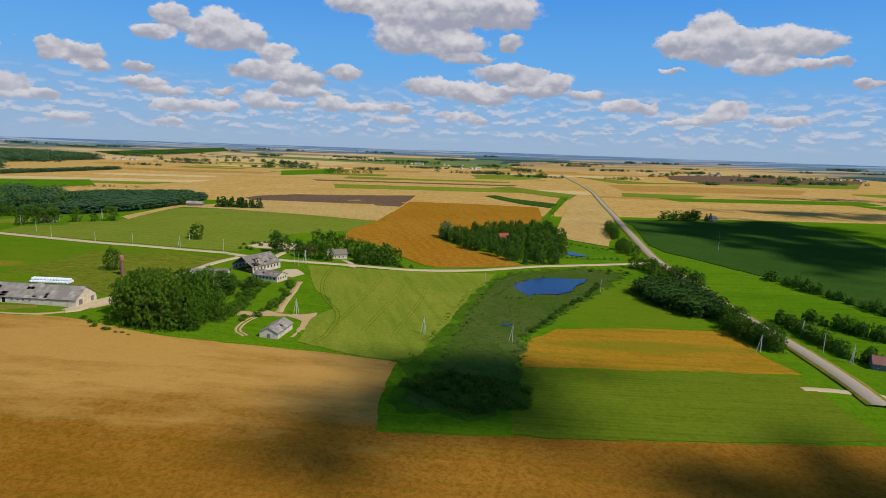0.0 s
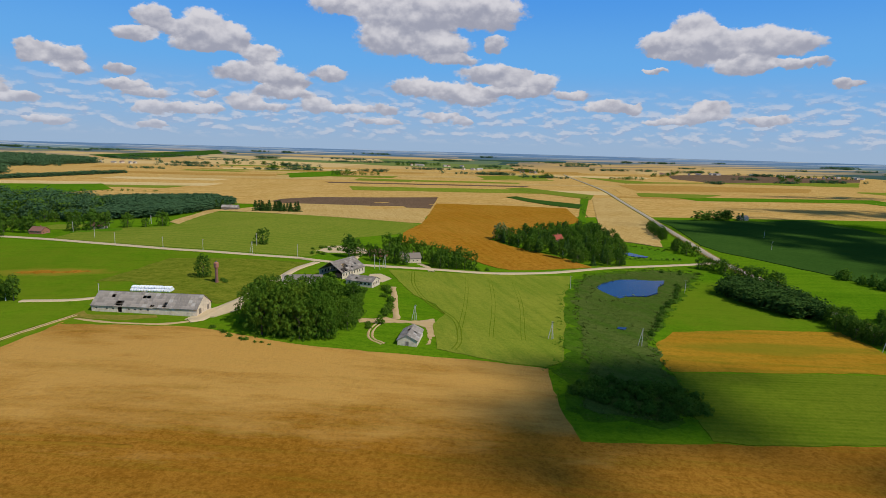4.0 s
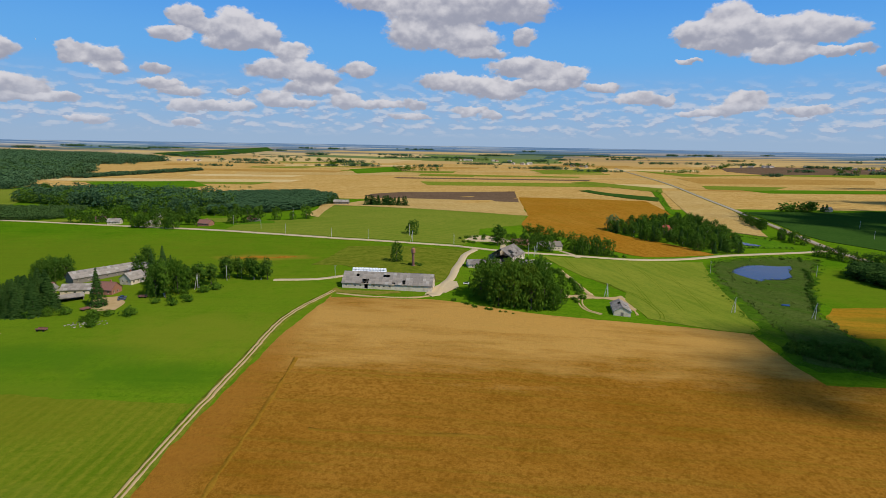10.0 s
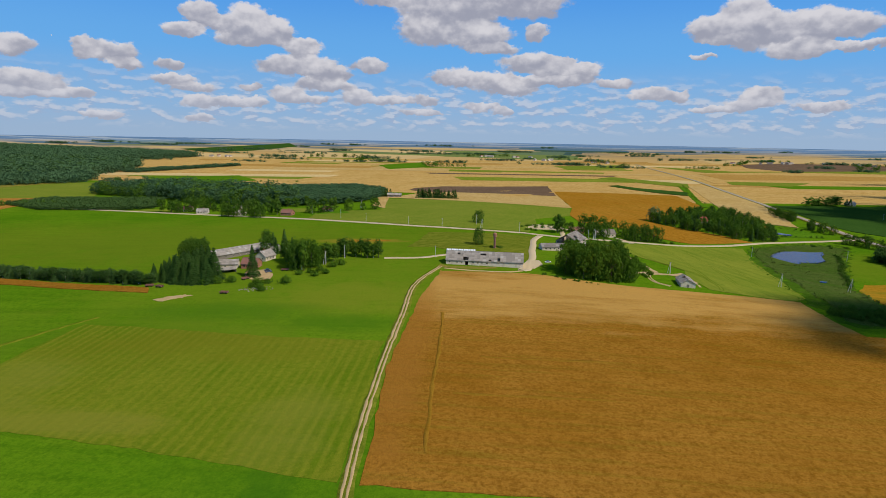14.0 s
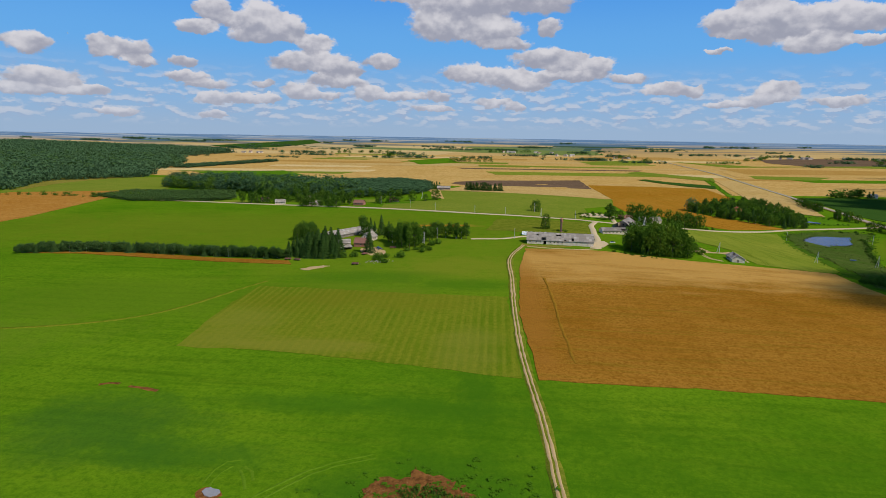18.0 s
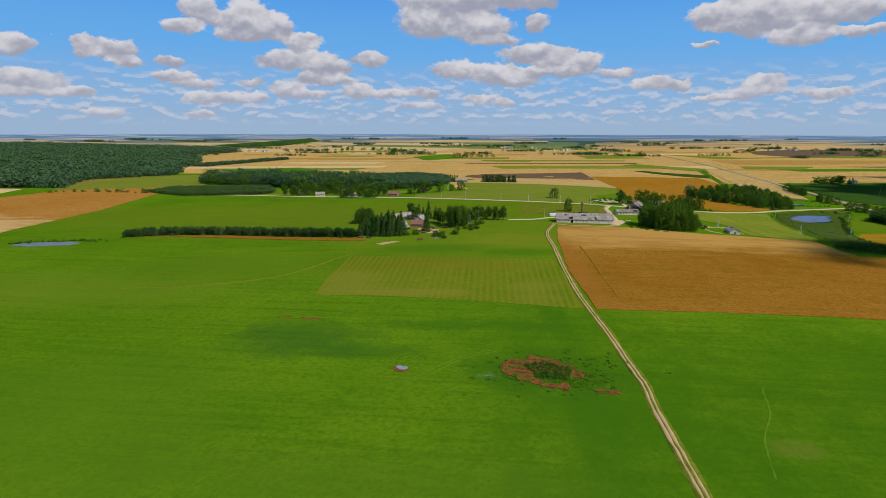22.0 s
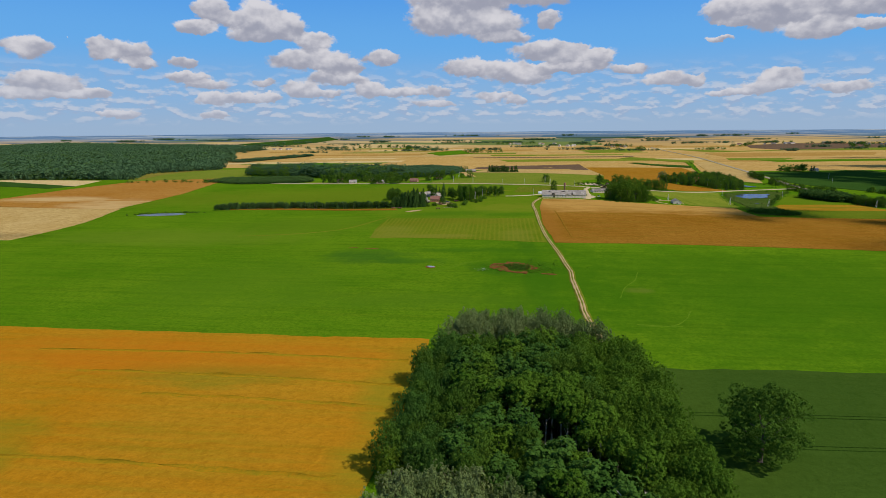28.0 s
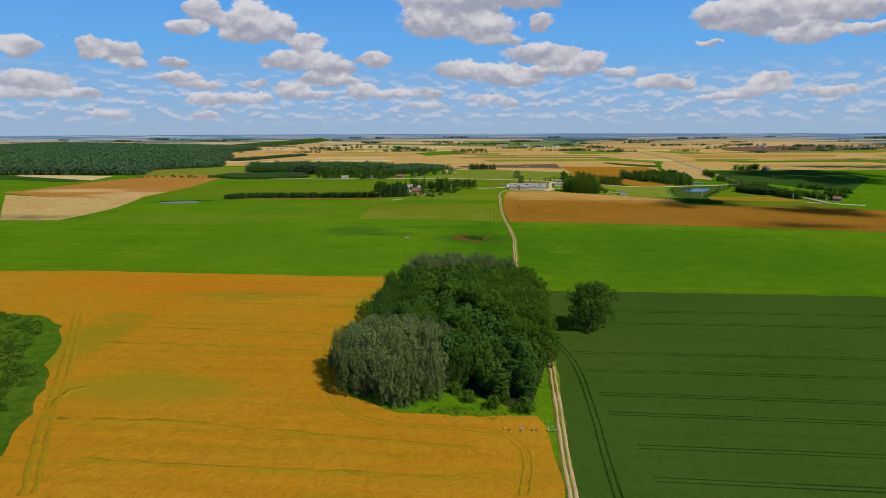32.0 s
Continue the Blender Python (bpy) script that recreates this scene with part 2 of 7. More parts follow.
def build_materials():
    M = {}
    M["meadow"] = crop("meadow_grass", (0.07, 0.175, 0.006), (0.12, 0.23, 0.010), (0.04, 0.11, 0.005), 20, 6, 0.12)
    M["pasture"] = crop("rough_pasture", (0.13, 0.165, 0.013), (0.21, 0.205, 0.022), (0.06, 0.095, 0.006), 20, 9, 0.1, (0.09, 0.15, 0.01), 0.5, 0.5)
    M["dry"] = crop("dry_grass", (0.24, 0.18, 0.03), (0.30, 0.22, 0.05), (0.12, 0.14, 0.014), 5, 6, 0.1, (0.09, 0.16, 0.01), 0.7)
    M["wheat"] = crop("ripe_wheat", (0.275, 0.118, 0.011), (0.375, 0.178, 0.025), (0.15, 0.061, 0.005), 3, 17, 0.12, (0.165, 0.135, 0.010), 0.5, 1.5, 0.6, 0.25, ((-150, 216, 200, 50, (0.56, 0.33, 0.09)), (-236, 130, 9, 90, (0.30, 0.13, 0.02))), 10.0)
    M["ripe"] = crop("ripe_rapeseed", (0.44, 0.175, 0.006), (0.46, 0.23, 0.014), (0.27, 0.125, 0.006), 1, 9, 0.3, (0.24, 0.205, 0.01), 0.6, 1.1, 0.6, 0.35, ((-395, -223, 36, 11, (0.15, 0.185, 0.012)), (-322, -250, 13, 60, (0.22, 0.21, 0.012)), (-440, -302, 15, 45, (0.20, 0.19, 0.01)), (-384, -343, 32, 15, (0.24, 0.20, 0.01)), (-425, -205, 90, 20, (0.47, 0.15, 0.008))), 7.0, 1.2, 0.55)
    M["rapestrip"] = crop("weedy_rapeseed", (0.34, 0.165, 0.010), (0.42, 0.22, 0.02), (0.20, 0.125, 0.008), 2, 6.5, 0.3, (0.16, 0.165, 0.010), 0.85, 1.0, 0.7, 0.3, ((100, 268, 60, 8, (0.17, 0.17, 0.012)),), 6.0, 1.4, 0.6)
    M["litter"] = crop("leaf_litter", (0.035, 0.04, 0.012), (0.05, 0.06, 0.018), (0.018, 0.022, 0.008))
    M["beans"] = crop("dark_bean_crop", (0.040, 0.082, 0.010), (0.055, 0.10, 0.013), (0.028, 0.06, 0.006), 2, 7, 0.1, None, 0, 1.3, 0.5, 0.4, clumps=0.45)
    M["mown"] = crop("mown_grass", (0.085, 0.15, 0.005), (0.185, 0.20, 0.014), (0.06, 0.12, 0.004), 91, 3.9, 0.8, (0.20, 0.185, 0.016), 0.5, 1.2, 0.5, 0.3, ((-378, 75, 22, 30, (0.18, 0.19, 0.02)), (-338, 58, 30, 9, (0.20, 0.195, 0.022)), (-265, 60, 16, 24, (0.18, 0.19, 0.02)), (-330, 120, 60, 18, (0.15, 0.155, 0.010))), 6.0, 0.5, 0.45)
    M["oats"] = crop("green_oats", (0.165, 0.215, 0.018), (0.26, 0.265, 0.032), (0.105, 0.155, 0.012), 75, 9, 0.12, (0.105, 0.175, 0.014), 0.6, 1.2, clumps=0.5)
    M["ley"] = crop("grass_ley", (0.10, 0.155, 0.008), (0.16, 0.185, 0.014), (0.055, 0.10, 0.005), 1, 2.6, 0.6, None, 0, 1.2, bend=0.8, clumps=0.5)
    M["hay"] = crop("yellow_hayfield", (0.13, 0.19, 0.014), (0.215, 0.235, 0.030), (0.085, 0.145, 0.010), 12, 9, 0.55, (0.22, 0.20, 0.035), 0.5, 0.9, 0.6, 0.5, (), 7.0, 0.8, 0.6)
    M["stubble"] = crop("pale_stubble", (0.47, 0.31, 0.10), (0.56, 0.40, 0.16), (0.33, 0.19, 0.05), 80, 5, 0.3, None, 0, 0.5)
    M["cream"] = crop("cream_stubble", (0.58, 0.43, 0.19), (0.66, 0.52, 0.27), (0.44, 0.29, 0.10), 20, 6, 0.3, (0.46, 0.26, 0.07), 0.5, 0.5)
    M["tan"] = crop("tan_grain", (0.50, 0.305, 0.085), (0.60, 0.40, 0.14), (0.33, 0.175, 0.04), 4, 40, 0.35, (0.30, 0.23, 0.05), 0.5, 0.25)
    M["amber"] = crop("amber_grain", (0.40, 0.225, 0.05), (0.48, 0.29, 0.08), (0.27, 0.14, 0.03), 4, 30, 0.3, (0.30, 0.21, 0.05), 0.5, 0.3)
    M["laid"] = crop("laid_grain", (0.36, 0.155, 0.02), (0.43, 0.215, 0.045), (0.24, 0.095, 0.012), 8, 14, 0.3, (0.52, 0.32, 0.11), 0.4, 0.6, 0.6, 0.4, ((-760, 260, 70, 60, (0.60, 0.43, 0.19)), (-880, 330, 80, 30, (0.60, 0.43, 0.19))), 9.0)
    M["plough"] = crop("ploughed_soil", (0.135, 0.085, 0.05), (0.19, 0.125, 0.078), (0.085, 0.052, 0.03), 84, 4, 0.35, None, 0, 0.6)
    M["rust"] = crop("rusty_barley", (0.34, 0.15, 0.012), (0.40, 0.20, 0.025), (0.21, 0.085, 0.006), 75, 9, 0.25, (0.25, 0.17, 0.012), 0.5, 0.6)
    M["beet"] = crop("beet_leaves", (0.032, 0.078, 0.012), (0.045, 0.098, 0.015), (0.022, 0.055, 0.008), 40, 5, 0.15, None, 0, 0.6, clumps=0.5)
    M["sedge"] = crop("rank_sedge", (0.048, 0.115, 0.006), (0.085, 0.155, 0.010), (0.028, 0.075, 0.004), 60, 9, 0.15, (0.10, 0.13, 0.02), 0.5, 0.5, 0.9)
    M["marsh"] = crop("marsh_reeds", (0.06, 0.095, 0.014), (0.10, 0.13, 0.028), (0.036, 0.068, 0.008), 60, 15, 0.1, (0.045, 0.105, 0.007), 0.9, 0.7, 0.8, 0.12, clumps=0.6)
    m = Nodes("asphalt", 0.9, 0.05)
    f = m.noise(1.5, 4)
    m.colour(m.mix(f, (0.29, 0.24, 0.18), (0.40, 0.335, 0.25)))
    M["asphalt"] = m.mat
    m = Nodes("gravel", 0.95, 0.0)
    f = m.noise(0.5, 5, 0.7)
    m.colour(m.mix(f, (0.42, 0.32, 0.18), (0.60, 0.48, 0.31))).bump(m.noise(3, 3), 0.3, 0.1)
    M["gravel"] = m.mat
    m = Nodes("dirt_track", 0.95, 0.0)
    m.colour(m.mix(m.noise(0.3, 5, 0.7), (0.33, 0.21, 0.085), (0.56, 0.41, 0.22))).bump(m.noise(2, 3), 0.4, 0.1)
    M["dirt"] = m.mat
    m = Nodes("bare_soil", 0.95, 0.0)
    c = m.mix(m.step(m.noise(0.45, 5, 0.75), 0.35, 0.65), (0.075, 0.033, 0.010), (0.25, 0.105, 0.03))
    c = m.mix(m.step(m.noise(1.6, 3, 0.7), 0.64, 0.72), c, (0.36, 0.24, 0.12))
    m.colour(c).bump(m.noise(1.2, 4), 0.7, 0.3)
    M["soil"] = m.mat
    m = Nodes("pond_water", 0.16, 0.14)
    m.colour(m.mix(m.noise(0.08, 4), (0.008, 0.02, 0.07), (0.014, 0.032, 0.10))).bump(m.noise(0.8, 2), 0.05, 0.05)
    M["water"] = m.mat
    m = Nodes("pale_grey_water", 0.35, 0.1)
    m.colour(m.mix(m.noise(0.1, 4), (0.11, 0.12, 0.11), (0.2, 0.21, 0.2)))
    M["grey_water"] = m.mat
    # pale grey stands in for the clouds mirrored in the muddy puddle
    m = Nodes("cloud_grey_water", 0.1, 0.5)
    m.colour(m.mix(m.noise(0.6, 3), (0.20, 0.19, 0.19), (0.34, 0.33, 0.34)))
    M["puddle_water"] = m.mat
    # the far-wood leaf is paler and bluer, with distance haze in its colour
    for key, a, b, rough in (("leaf", (0.034, 0.095, 0.008), (0.14, 0.245, 0.024), 0.6), ("leaf_dark", (0.03, 0.085, 0.010), (0.125, 0.22, 0.026), 0.6),
                             ("leaf_grey", (0.065, 0.112, 0.026), (0.25, 0.305, 0.11), 0.6), ("reed", (0.075, 0.115, 0.018), (0.12, 0.155, 0.036), 0.6), ("leaf_teal", (0.03, 0.088, 0.014), (0.095, 0.19, 0.03), 0.6), ("hazed_leaf", (0.042, 0.10, 0.045), (0.105, 0.185, 0.078), 0.7), ("leaf_light", (0.075, 0.15, 0.012), (0.16, 0.235, 0.02), 0.6),
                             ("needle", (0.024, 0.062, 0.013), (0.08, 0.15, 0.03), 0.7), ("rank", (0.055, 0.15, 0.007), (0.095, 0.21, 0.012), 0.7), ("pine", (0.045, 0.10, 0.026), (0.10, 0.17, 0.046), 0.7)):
        m = Nodes(key, 0.85, 0.0)
        t = m.math("ADD", m.math("MULTIPLY", m.island(), 0.22), m.math("MULTIPLY", m.random(), 0.33))
        t = m.math("ADD", t, m.math("MULTIPLY", m.step(m.noise(5.0, 2), 0.3, 0.7), 0.2))
        t = m.math("ADD", t, m.math("MULTIPLY", m.step(m.noise(0.022, 5, 0.65), 0.3, 0.7), 0.25))
        col = m.mix(t, a, b)
        m.colour(col)
        # light shining through the leaves
        thin = m.nt.nodes.new("ShaderNodeBsdfTranslucent")
        m.nt.links.new(col, thin.inputs[0])
        both = m.nt.nodes.new("ShaderNodeMixShader")
        both.inputs[0].default_value = 0.3
        m.nt.links.new(m.bsdf.outputs[0], both.inputs[1])
        m.nt.links.new(thin.outputs[0], both.inputs[2])
        m.nt.links.new(both.outputs[0], m.nt.nodes["Material Output"].inputs[0])
        M[key] = m.mat
    m = Nodes("bark", 0.95)
    m.colour(m.mix(m.noise(3, 4), (0.07, 0.05, 0.035), (0.16, 0.13, 0.10)))
    M["bark"] = m.mat
    m = Nodes("birch_bark", 0.9)
    m.colour(m.mix(m.step(m.noise(1.5, 4, vec=m.scaled(1, 1, 3)), 0.5, 0.65), (0.6, 0.57, 0.5), (0.1, 0.08, 0.06)))
    M["birch"] = m.mat
    return M


M = build_materials()

# ---- relief of the land ----
HILLS = ((-215, 215, 200, 190, 9.0), (-260, 560, 230, 240, 12.0), (70, 400, 170, 150, -4.5), (-250, 0, 260, 150, -1.5))


def relief(x, y):
    """Height of the ground: broad swells, and the far land bent up to fit the camera's skyline."""
    z = -7.5
    for a, b, s, q, h in HILLS:
        z += h * math.exp(-((x - a) / s) ** 2 - ((y - b) / q) ** 2)
    r = math.hypot(x + 250, y + 500)
    if r > 2600:
        z += 65 * min((r - 2600) / 2300, 1.0) ** 1.7
    return z


def mesh(name, verts, faces, mat, smooth=False):
    me = bpy.data.meshes.new(name)
    me.from_pydata(verts, [], faces)
    if mat:
        me.materials.append(mat)
    if smooth:
        me.polygons.foreach_set("use_smooth", [True] * len(me.polygons))
    me.update()
    return me


def quads(name, v, mat):
    """A mesh of loose quads from an array of n x 4 x 3."""
    n = len(v)
    me = bpy.data.meshes.new(name)
    me.vertices.add(4 * n)
    me.vertices.foreach_set("co", v.astype(np.float32).ravel())
    me.loops.add(4 * n)
    me.loops.foreach_set("vertex_index", np.arange(4 * n, dtype=np.int32))
    me.polygons.add(n)
    me.polygons.foreach_set("loop_start", np.arange(0, 4 * n, 4, dtype=np.int32))
    me.polygons.foreach_set("loop_total", np.full(n, 4, dtype=np.int32))
    me.materials.append(mat)
    me.update(calc_edges=True)
    return me


def ground_sheet():
    verts, faces = [(-250, -500, relief(-250, -500))], []
    radii = [25 * k for k in range(1, 49)] + [1200 + 60 * k for k in range(1, 25)] + [2640 + 113 * k for k in range(1, 21)]
    seg = 240
    for r in radii:
        for k in range(seg):
            a = 2 * math.pi * k / seg
            x, y = -250 + r * math.sin(a), -500 + r * math.cos(a)
            verts.append((x, y, relief(x, y)))
    for k in range(seg):
        faces.append((0, 1 + (k + 1) % seg, 1 + k))
    for j in range(len(radii) - 1):
        a, b = 1 + j * seg, 1 + (j + 1) * seg
        for k in range(seg):
            k2 = (k + 1) % seg
            faces.append((a + k, a + k2, b + k2, b + k))
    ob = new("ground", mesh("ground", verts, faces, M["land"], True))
    tagged(ob, "green meadow land with distant patchwork of fields", "ground", kind="structure")


def land_material():
    m = Nodes("land", 0.95, 0.0)
    col, fine = crop_colour(m, (0.07, 0.172, 0.004), (0.135, 0.235, 0.008), (0.038, 0.108, 0.003), 3, 7, 0.12, (0.12, 0.18, 0.008), 0.4, 1.2, 0.6, 6.0, clumps=0.58)
    # damp and rank patches, olive and orange ones, and broad darker stretches in the meadow
    spot = m.nt.nodes.new("ShaderNodeSeparateXYZ")
    m.nt.links.new(m.coord, spot.inputs[0])
    edge = m.math("MULTIPLY", m.math("SUBTRACT", m.noise(0.07, 5, 0.7), 0.5), 3.2)
    for sx, sy, rx, ry, tint in ((-380, -12, 34, 22, (0.032, 0.10, 0.010)), (-345, -25, 30, 9, (0.038, 0.115, 0.008)), (-271, -44, 30, 22, (0.032, 0.10, 0.008)), (-262, 18, 8, 24, (0.038, 0.115, 0.006)), (-300, 8, 60, 7, (0.042, 0.125, 0.006)), (-260, -90, 9, 60, (0.044, 0.13, 0.006)), (-110, -100, 150, 105, (0.04, 0.12, 0.004)), (-255, -60, 50, 120, (0.044, 0.128, 0.004)), (-560, 60, 120, 40, (0.12, 0.185, 0.012)), (-340, -120, 70, 18, (0.075, 0.155, 0.007)), (-440, -90, 60, 60, (0.08, 0.165, 0.007)), (-460, 120, 90, 40, (0.095, 0.165, 0.008)), (-334, 130, 60, 25, (0.09, 0.16, 0.008)), (-300, 350, 34, 10, (0.50, 0.22, 0.04)), (100, 355, 60, 70, (0.13, 0.17, 0.010)), (-480, 350, 330, 110, (0.13, 0.165, 0.010)), (-290, 215, 130, 90, (0.135, 0.19, 0.010)), (-275, 190, 40, 30, (0.17, 0.195, 0.014)), (-330, 165, 50, 14, (0.055, 0.14, 0.006)), (-270, 150, 30, 12, (0.05, 0.14, 0.005)), (-205, -95, 9, 6, (0.14, 0.17, 0.02))):
        ux, uy = m.math("MULTIPLY", m.math("ADD", spot.outputs[0], -sx), 1 / rx), m.math("MULTIPLY", m.math("ADD", spot.outputs[1], -sy), 1 / ry)
        d = m.math("ADD", m.math("ADD", m.math("MULTIPLY", ux, ux), m.math("MULTIPLY", uy, uy)), edge)
        col = m.mix(m.math("MULTIPLY", m.step(d, 1.5, 0.1), 0.6), col, tint)
    # patchwork of far fields
    vor = m.nt.nodes.new("ShaderNodeTexVoronoi")
    vor.feature, vor.distance = "F1", "CHEBYCHEV"
    vor.inputs["Scale"].default_value = 0.0028
    m.nt.links.new(m.scaled(0.55, 1.0, 0.0, 12), vor.inputs["Vector"])
    hue = m.nt.nodes.new("ShaderNodeSeparateColor")
    m.nt.links.new(vor.outputs["Color"], hue.inputs[0])
    a, b = hue.outputs[0], hue.outputs[1]
    far = m.mix(a, (0.44, 0.28, 0.10), (0.52, 0.37, 0.16))
    far = m.mix(m.step(b, 0.70, 0.72), far, (0.15, 0.19, 0.05))
    far = m.mix(m.step(b, 0.86, 0.88), far, (0.04, 0.075, 0.04))
    sep = m.nt.nodes.new("ShaderNodeSeparateXYZ")
    m.nt.links.new(m.coord, sep.inputs[0])
    dx, dy = m.math("ADD", sep.outputs[0], 250.0), m.math("ADD", sep.outputs[1], 500.0)
    r = m.math("SQRT", m.math("ADD", m.math("MULTIPLY", dx, dx), m.math("MULTIPLY", dy, dy)))
    # far woods, with blue distance haze painted into the ground colour towards the skyline
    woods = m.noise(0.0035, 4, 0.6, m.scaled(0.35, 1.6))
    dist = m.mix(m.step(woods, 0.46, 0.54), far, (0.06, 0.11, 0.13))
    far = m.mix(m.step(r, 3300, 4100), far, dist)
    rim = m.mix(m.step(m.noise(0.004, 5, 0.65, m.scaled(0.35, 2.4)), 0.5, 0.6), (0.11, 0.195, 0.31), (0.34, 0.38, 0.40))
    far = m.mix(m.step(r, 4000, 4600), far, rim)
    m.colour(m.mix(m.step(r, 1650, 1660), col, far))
    m.bump(fine, 0.6, 0.5)
    return m.mat


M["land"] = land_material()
ground_sheet()


def inside(p, poly):
    x, y = p
    hit = False
    for (x1, y1), (x2, y2) in zip(poly, poly[1:] + poly[:1]):
        if (y1 > y) != (y2 > y) and x < (x2 - x1) * (y - y1) / (y2 - y1) + x1:
            hit = not hit
    return hit


def rough_edge(poly, step, wobble):
    """The outline with intermediate points, a little uneven."""
    out = []
    for (x1, y1), (x2, y2) in zip(poly, poly[1:] + poly[:1]):
        d = math.hypot(x2 - x1, y2 - y1)
        n = max(1, int(d / step))
        for k in range(n):
            t = k / n
            x, y = x1 + (x2 - x1) * t, y1 + (y2 - y1) * t
            if k:
                w = wobble * (noise.noise((x * 0.07, y * 0.07, 3.0)) + 0.6 * noise.noise((x * 0.31, y * 0.31, 9.0)))
                x, y = x - (y2 - y1) / d * w, y + (x2 - x1) / d * w
            out.append((x, y))
    return out


def draped(name, poly, height, mat, label, category, cell=25.0, wobble=1.0, kind="structure", level=None, step=None, side=None):
    """A crop, a surface or a sheet of water lying on the land, with its own thickness."""
    from mathutils.geometry import delaunay_2d_cdt
    poly = rough_edge(poly, step or cell * 0.6, wobble)
    n = len(poly)
    pts = [Vector(p) for p in poly]
    xs, ys = [p[0] for p in poly], [p[1] for p in poly]
    x = min(xs) + cell / 2
    while x < max(xs):
        y = min(ys) + cell / 2
        while y < max(ys):
            q = (x + random.uniform(-2, 2), y + random.uniform(-2, 2))
            if inside(q, poly):
                pts.append(Vector(q))
            y += cell
        x += cell
    co, _, tris, *_ = delaunay_2d_cdt(pts, [], [list(range(n))], 1, 0.01)
    z = (lambda x, y: level) if level is not None else (lambda x, y: relief(x, y) + height)
    verts = [(p.x, p.y, z(p.x, p.y)) for p in co]
    faces = [tuple(t) for t in tris]
    # make faces look up
    faces = [f if (co[f[1]] - co[f[0]]).cross(co[f[2]] - co[f[0]]) > 0 else f[::-1] for f in faces]
    # skirt round the outline
    edges = {}
    for f in faces:
        for a, b in zip(f, f[1:] + f[:1]):
            edges[(a, b)] = edges.get((a, b), 0) + 1
    rim = [(a, b) for a, b in edges if (b, a) not in edges]
    low = {}
    for a, b in rim:
        for v in (a, b):
            if v not in low:
                low[v] = len(verts)
                verts.append((verts[v][0], verts[v][1], verts[v][2] - height - 0.4))
        faces.append((b, a, low[a], low[b]))
    ob = new(name, mesh(name, verts, faces, mat, False))
    return tagged(ob, label, category, kind=kind)


def smooth_line(line, step):
    """Catmull-Rom through the points of a line."""
    P = [Vector(p) for p in line]
    P = [2 * P[0] - P[1]] + P + [2 * P[-1] - P[-2]]
    out = []
    for a, b, c, d in zip(P, P[1:], P[2:], P[3:]):
        n = max(1, int((c - b).length / step))
        for k in range(n):
            t = k / n
            out.append(0.5 * (2 * b + (c - a) * t + (2 * a - 5 * b + 4 * c - d) * t * t + (3 * b - a - 3 * c + d) * t ** 3))
    return out + [P[-2]]


def ribbon(name, line, width, height, mat, label, category, step=6.0, shift=0.0, wobble=0.25, parent=None):
    pts = smooth_line(line, step)
    verts, faces = [], []
    for k, p in enumerate(pts):
        d = (pts[min(k + 1, len(pts) - 1)] - pts[max(k - 1, 0)]).normalized()
        s = Vector((d.y, -d.x))
        w = width / 2
        for u, dz in ((-w - 0.3, -0.3), (-w, 0), (0, 0.04), (w, 0), (w + 0.3, -0.3)):
            q = p + s * (u + shift + wobble * noise.noise((p.x * 0.2, p.y * 0.2, u)))
            verts.append((q.x, q.y, relief(q.x, q.y) + height + dz))
    for k in range(len(pts) - 1):
        for j in range(4):
            a = k * 5 + j
            faces.append((a, a + 5, a + 6, a + 1))
    faces = [f[::-1] for f in faces]
    ob = new(name, mesh(name, verts, faces, mat, True))
    if parent:
        ob.parent = parent
        return ob
    return tagged(ob, label, category, kind="structure")


# ---- outlines of the fields, roads and waters ----
WHEAT = [(-229.3, 250.5), (-238.0, 177.7), (-242.0, 100.6), (-238.7, 56.4), (-238.4, 32.4), (-206.9, 31.4), (-176.5, 31.0), (-149.6, 29.4), (-119.6, 28.0), (0, 18), (93, 5), (190, 60), (192, 140), (140.1, 175.7), (81.0, 173.0), (28.2, 169.8), (-23.7, 167.6), (-25.3, 191.5), (-22.3, 226.3), (-46.8, 230.0), (-75.3, 231.3), (-99.6, 233.0), (-119.1, 234.0), (-149.9, 242.0), (-162.8, 246.7), (-179.9, 249.4), (-196.8, 248.6), (-230.2, 246.7)]
MOWN = [(-391.3, 53.9), (-393.1, 82.1), (-393.5, 114.4), (-389.6, 145.4), (-341.7, 139.0), (-294, 131.0), (-246.6, 129.0), (-246.0, 78.1), (-244.6, 33.2), (-284.9, 40.8), (-328.2, 48.6), (-363.5, 52.1)]
RIPE = [(-523.9, -174.5), (-471.5, -176.4), (-424.2, -177.6), (-367.9, -179.6), (-316.8, -180.4), (-319.1, -257.2), (-324.3, -305.7), (-322.1, -320.1), (-310.6, -346.1), (-293.6, -356.0), (-275.3, -357.2), (-248.3, -355.6), (-245.9, -363.3), (-245.4, -381.7), (-245.3, -397.2), (-246, -470), (-250, -640), (-520, -640), (-520, -420), (-403.0, -385.2), (-426.0, -346.0), (-454.1, -296.4), (-472.3, -274.2), (-485.7, -268.1), (-507.7, -263.0), (-640, -265), (-640, -182)]
BEANS = [(-231.8, -207.2), (-193.0, -206.3), (-155.7, -206.7), (-94.8, -207.0), (-45.8, -209.0), (60, -222), (60, -640), (-236, -640), (-242.7, -397.0), (-240.1, -363.0), (-236.4, -309.7), (-235.8, -277.1)]
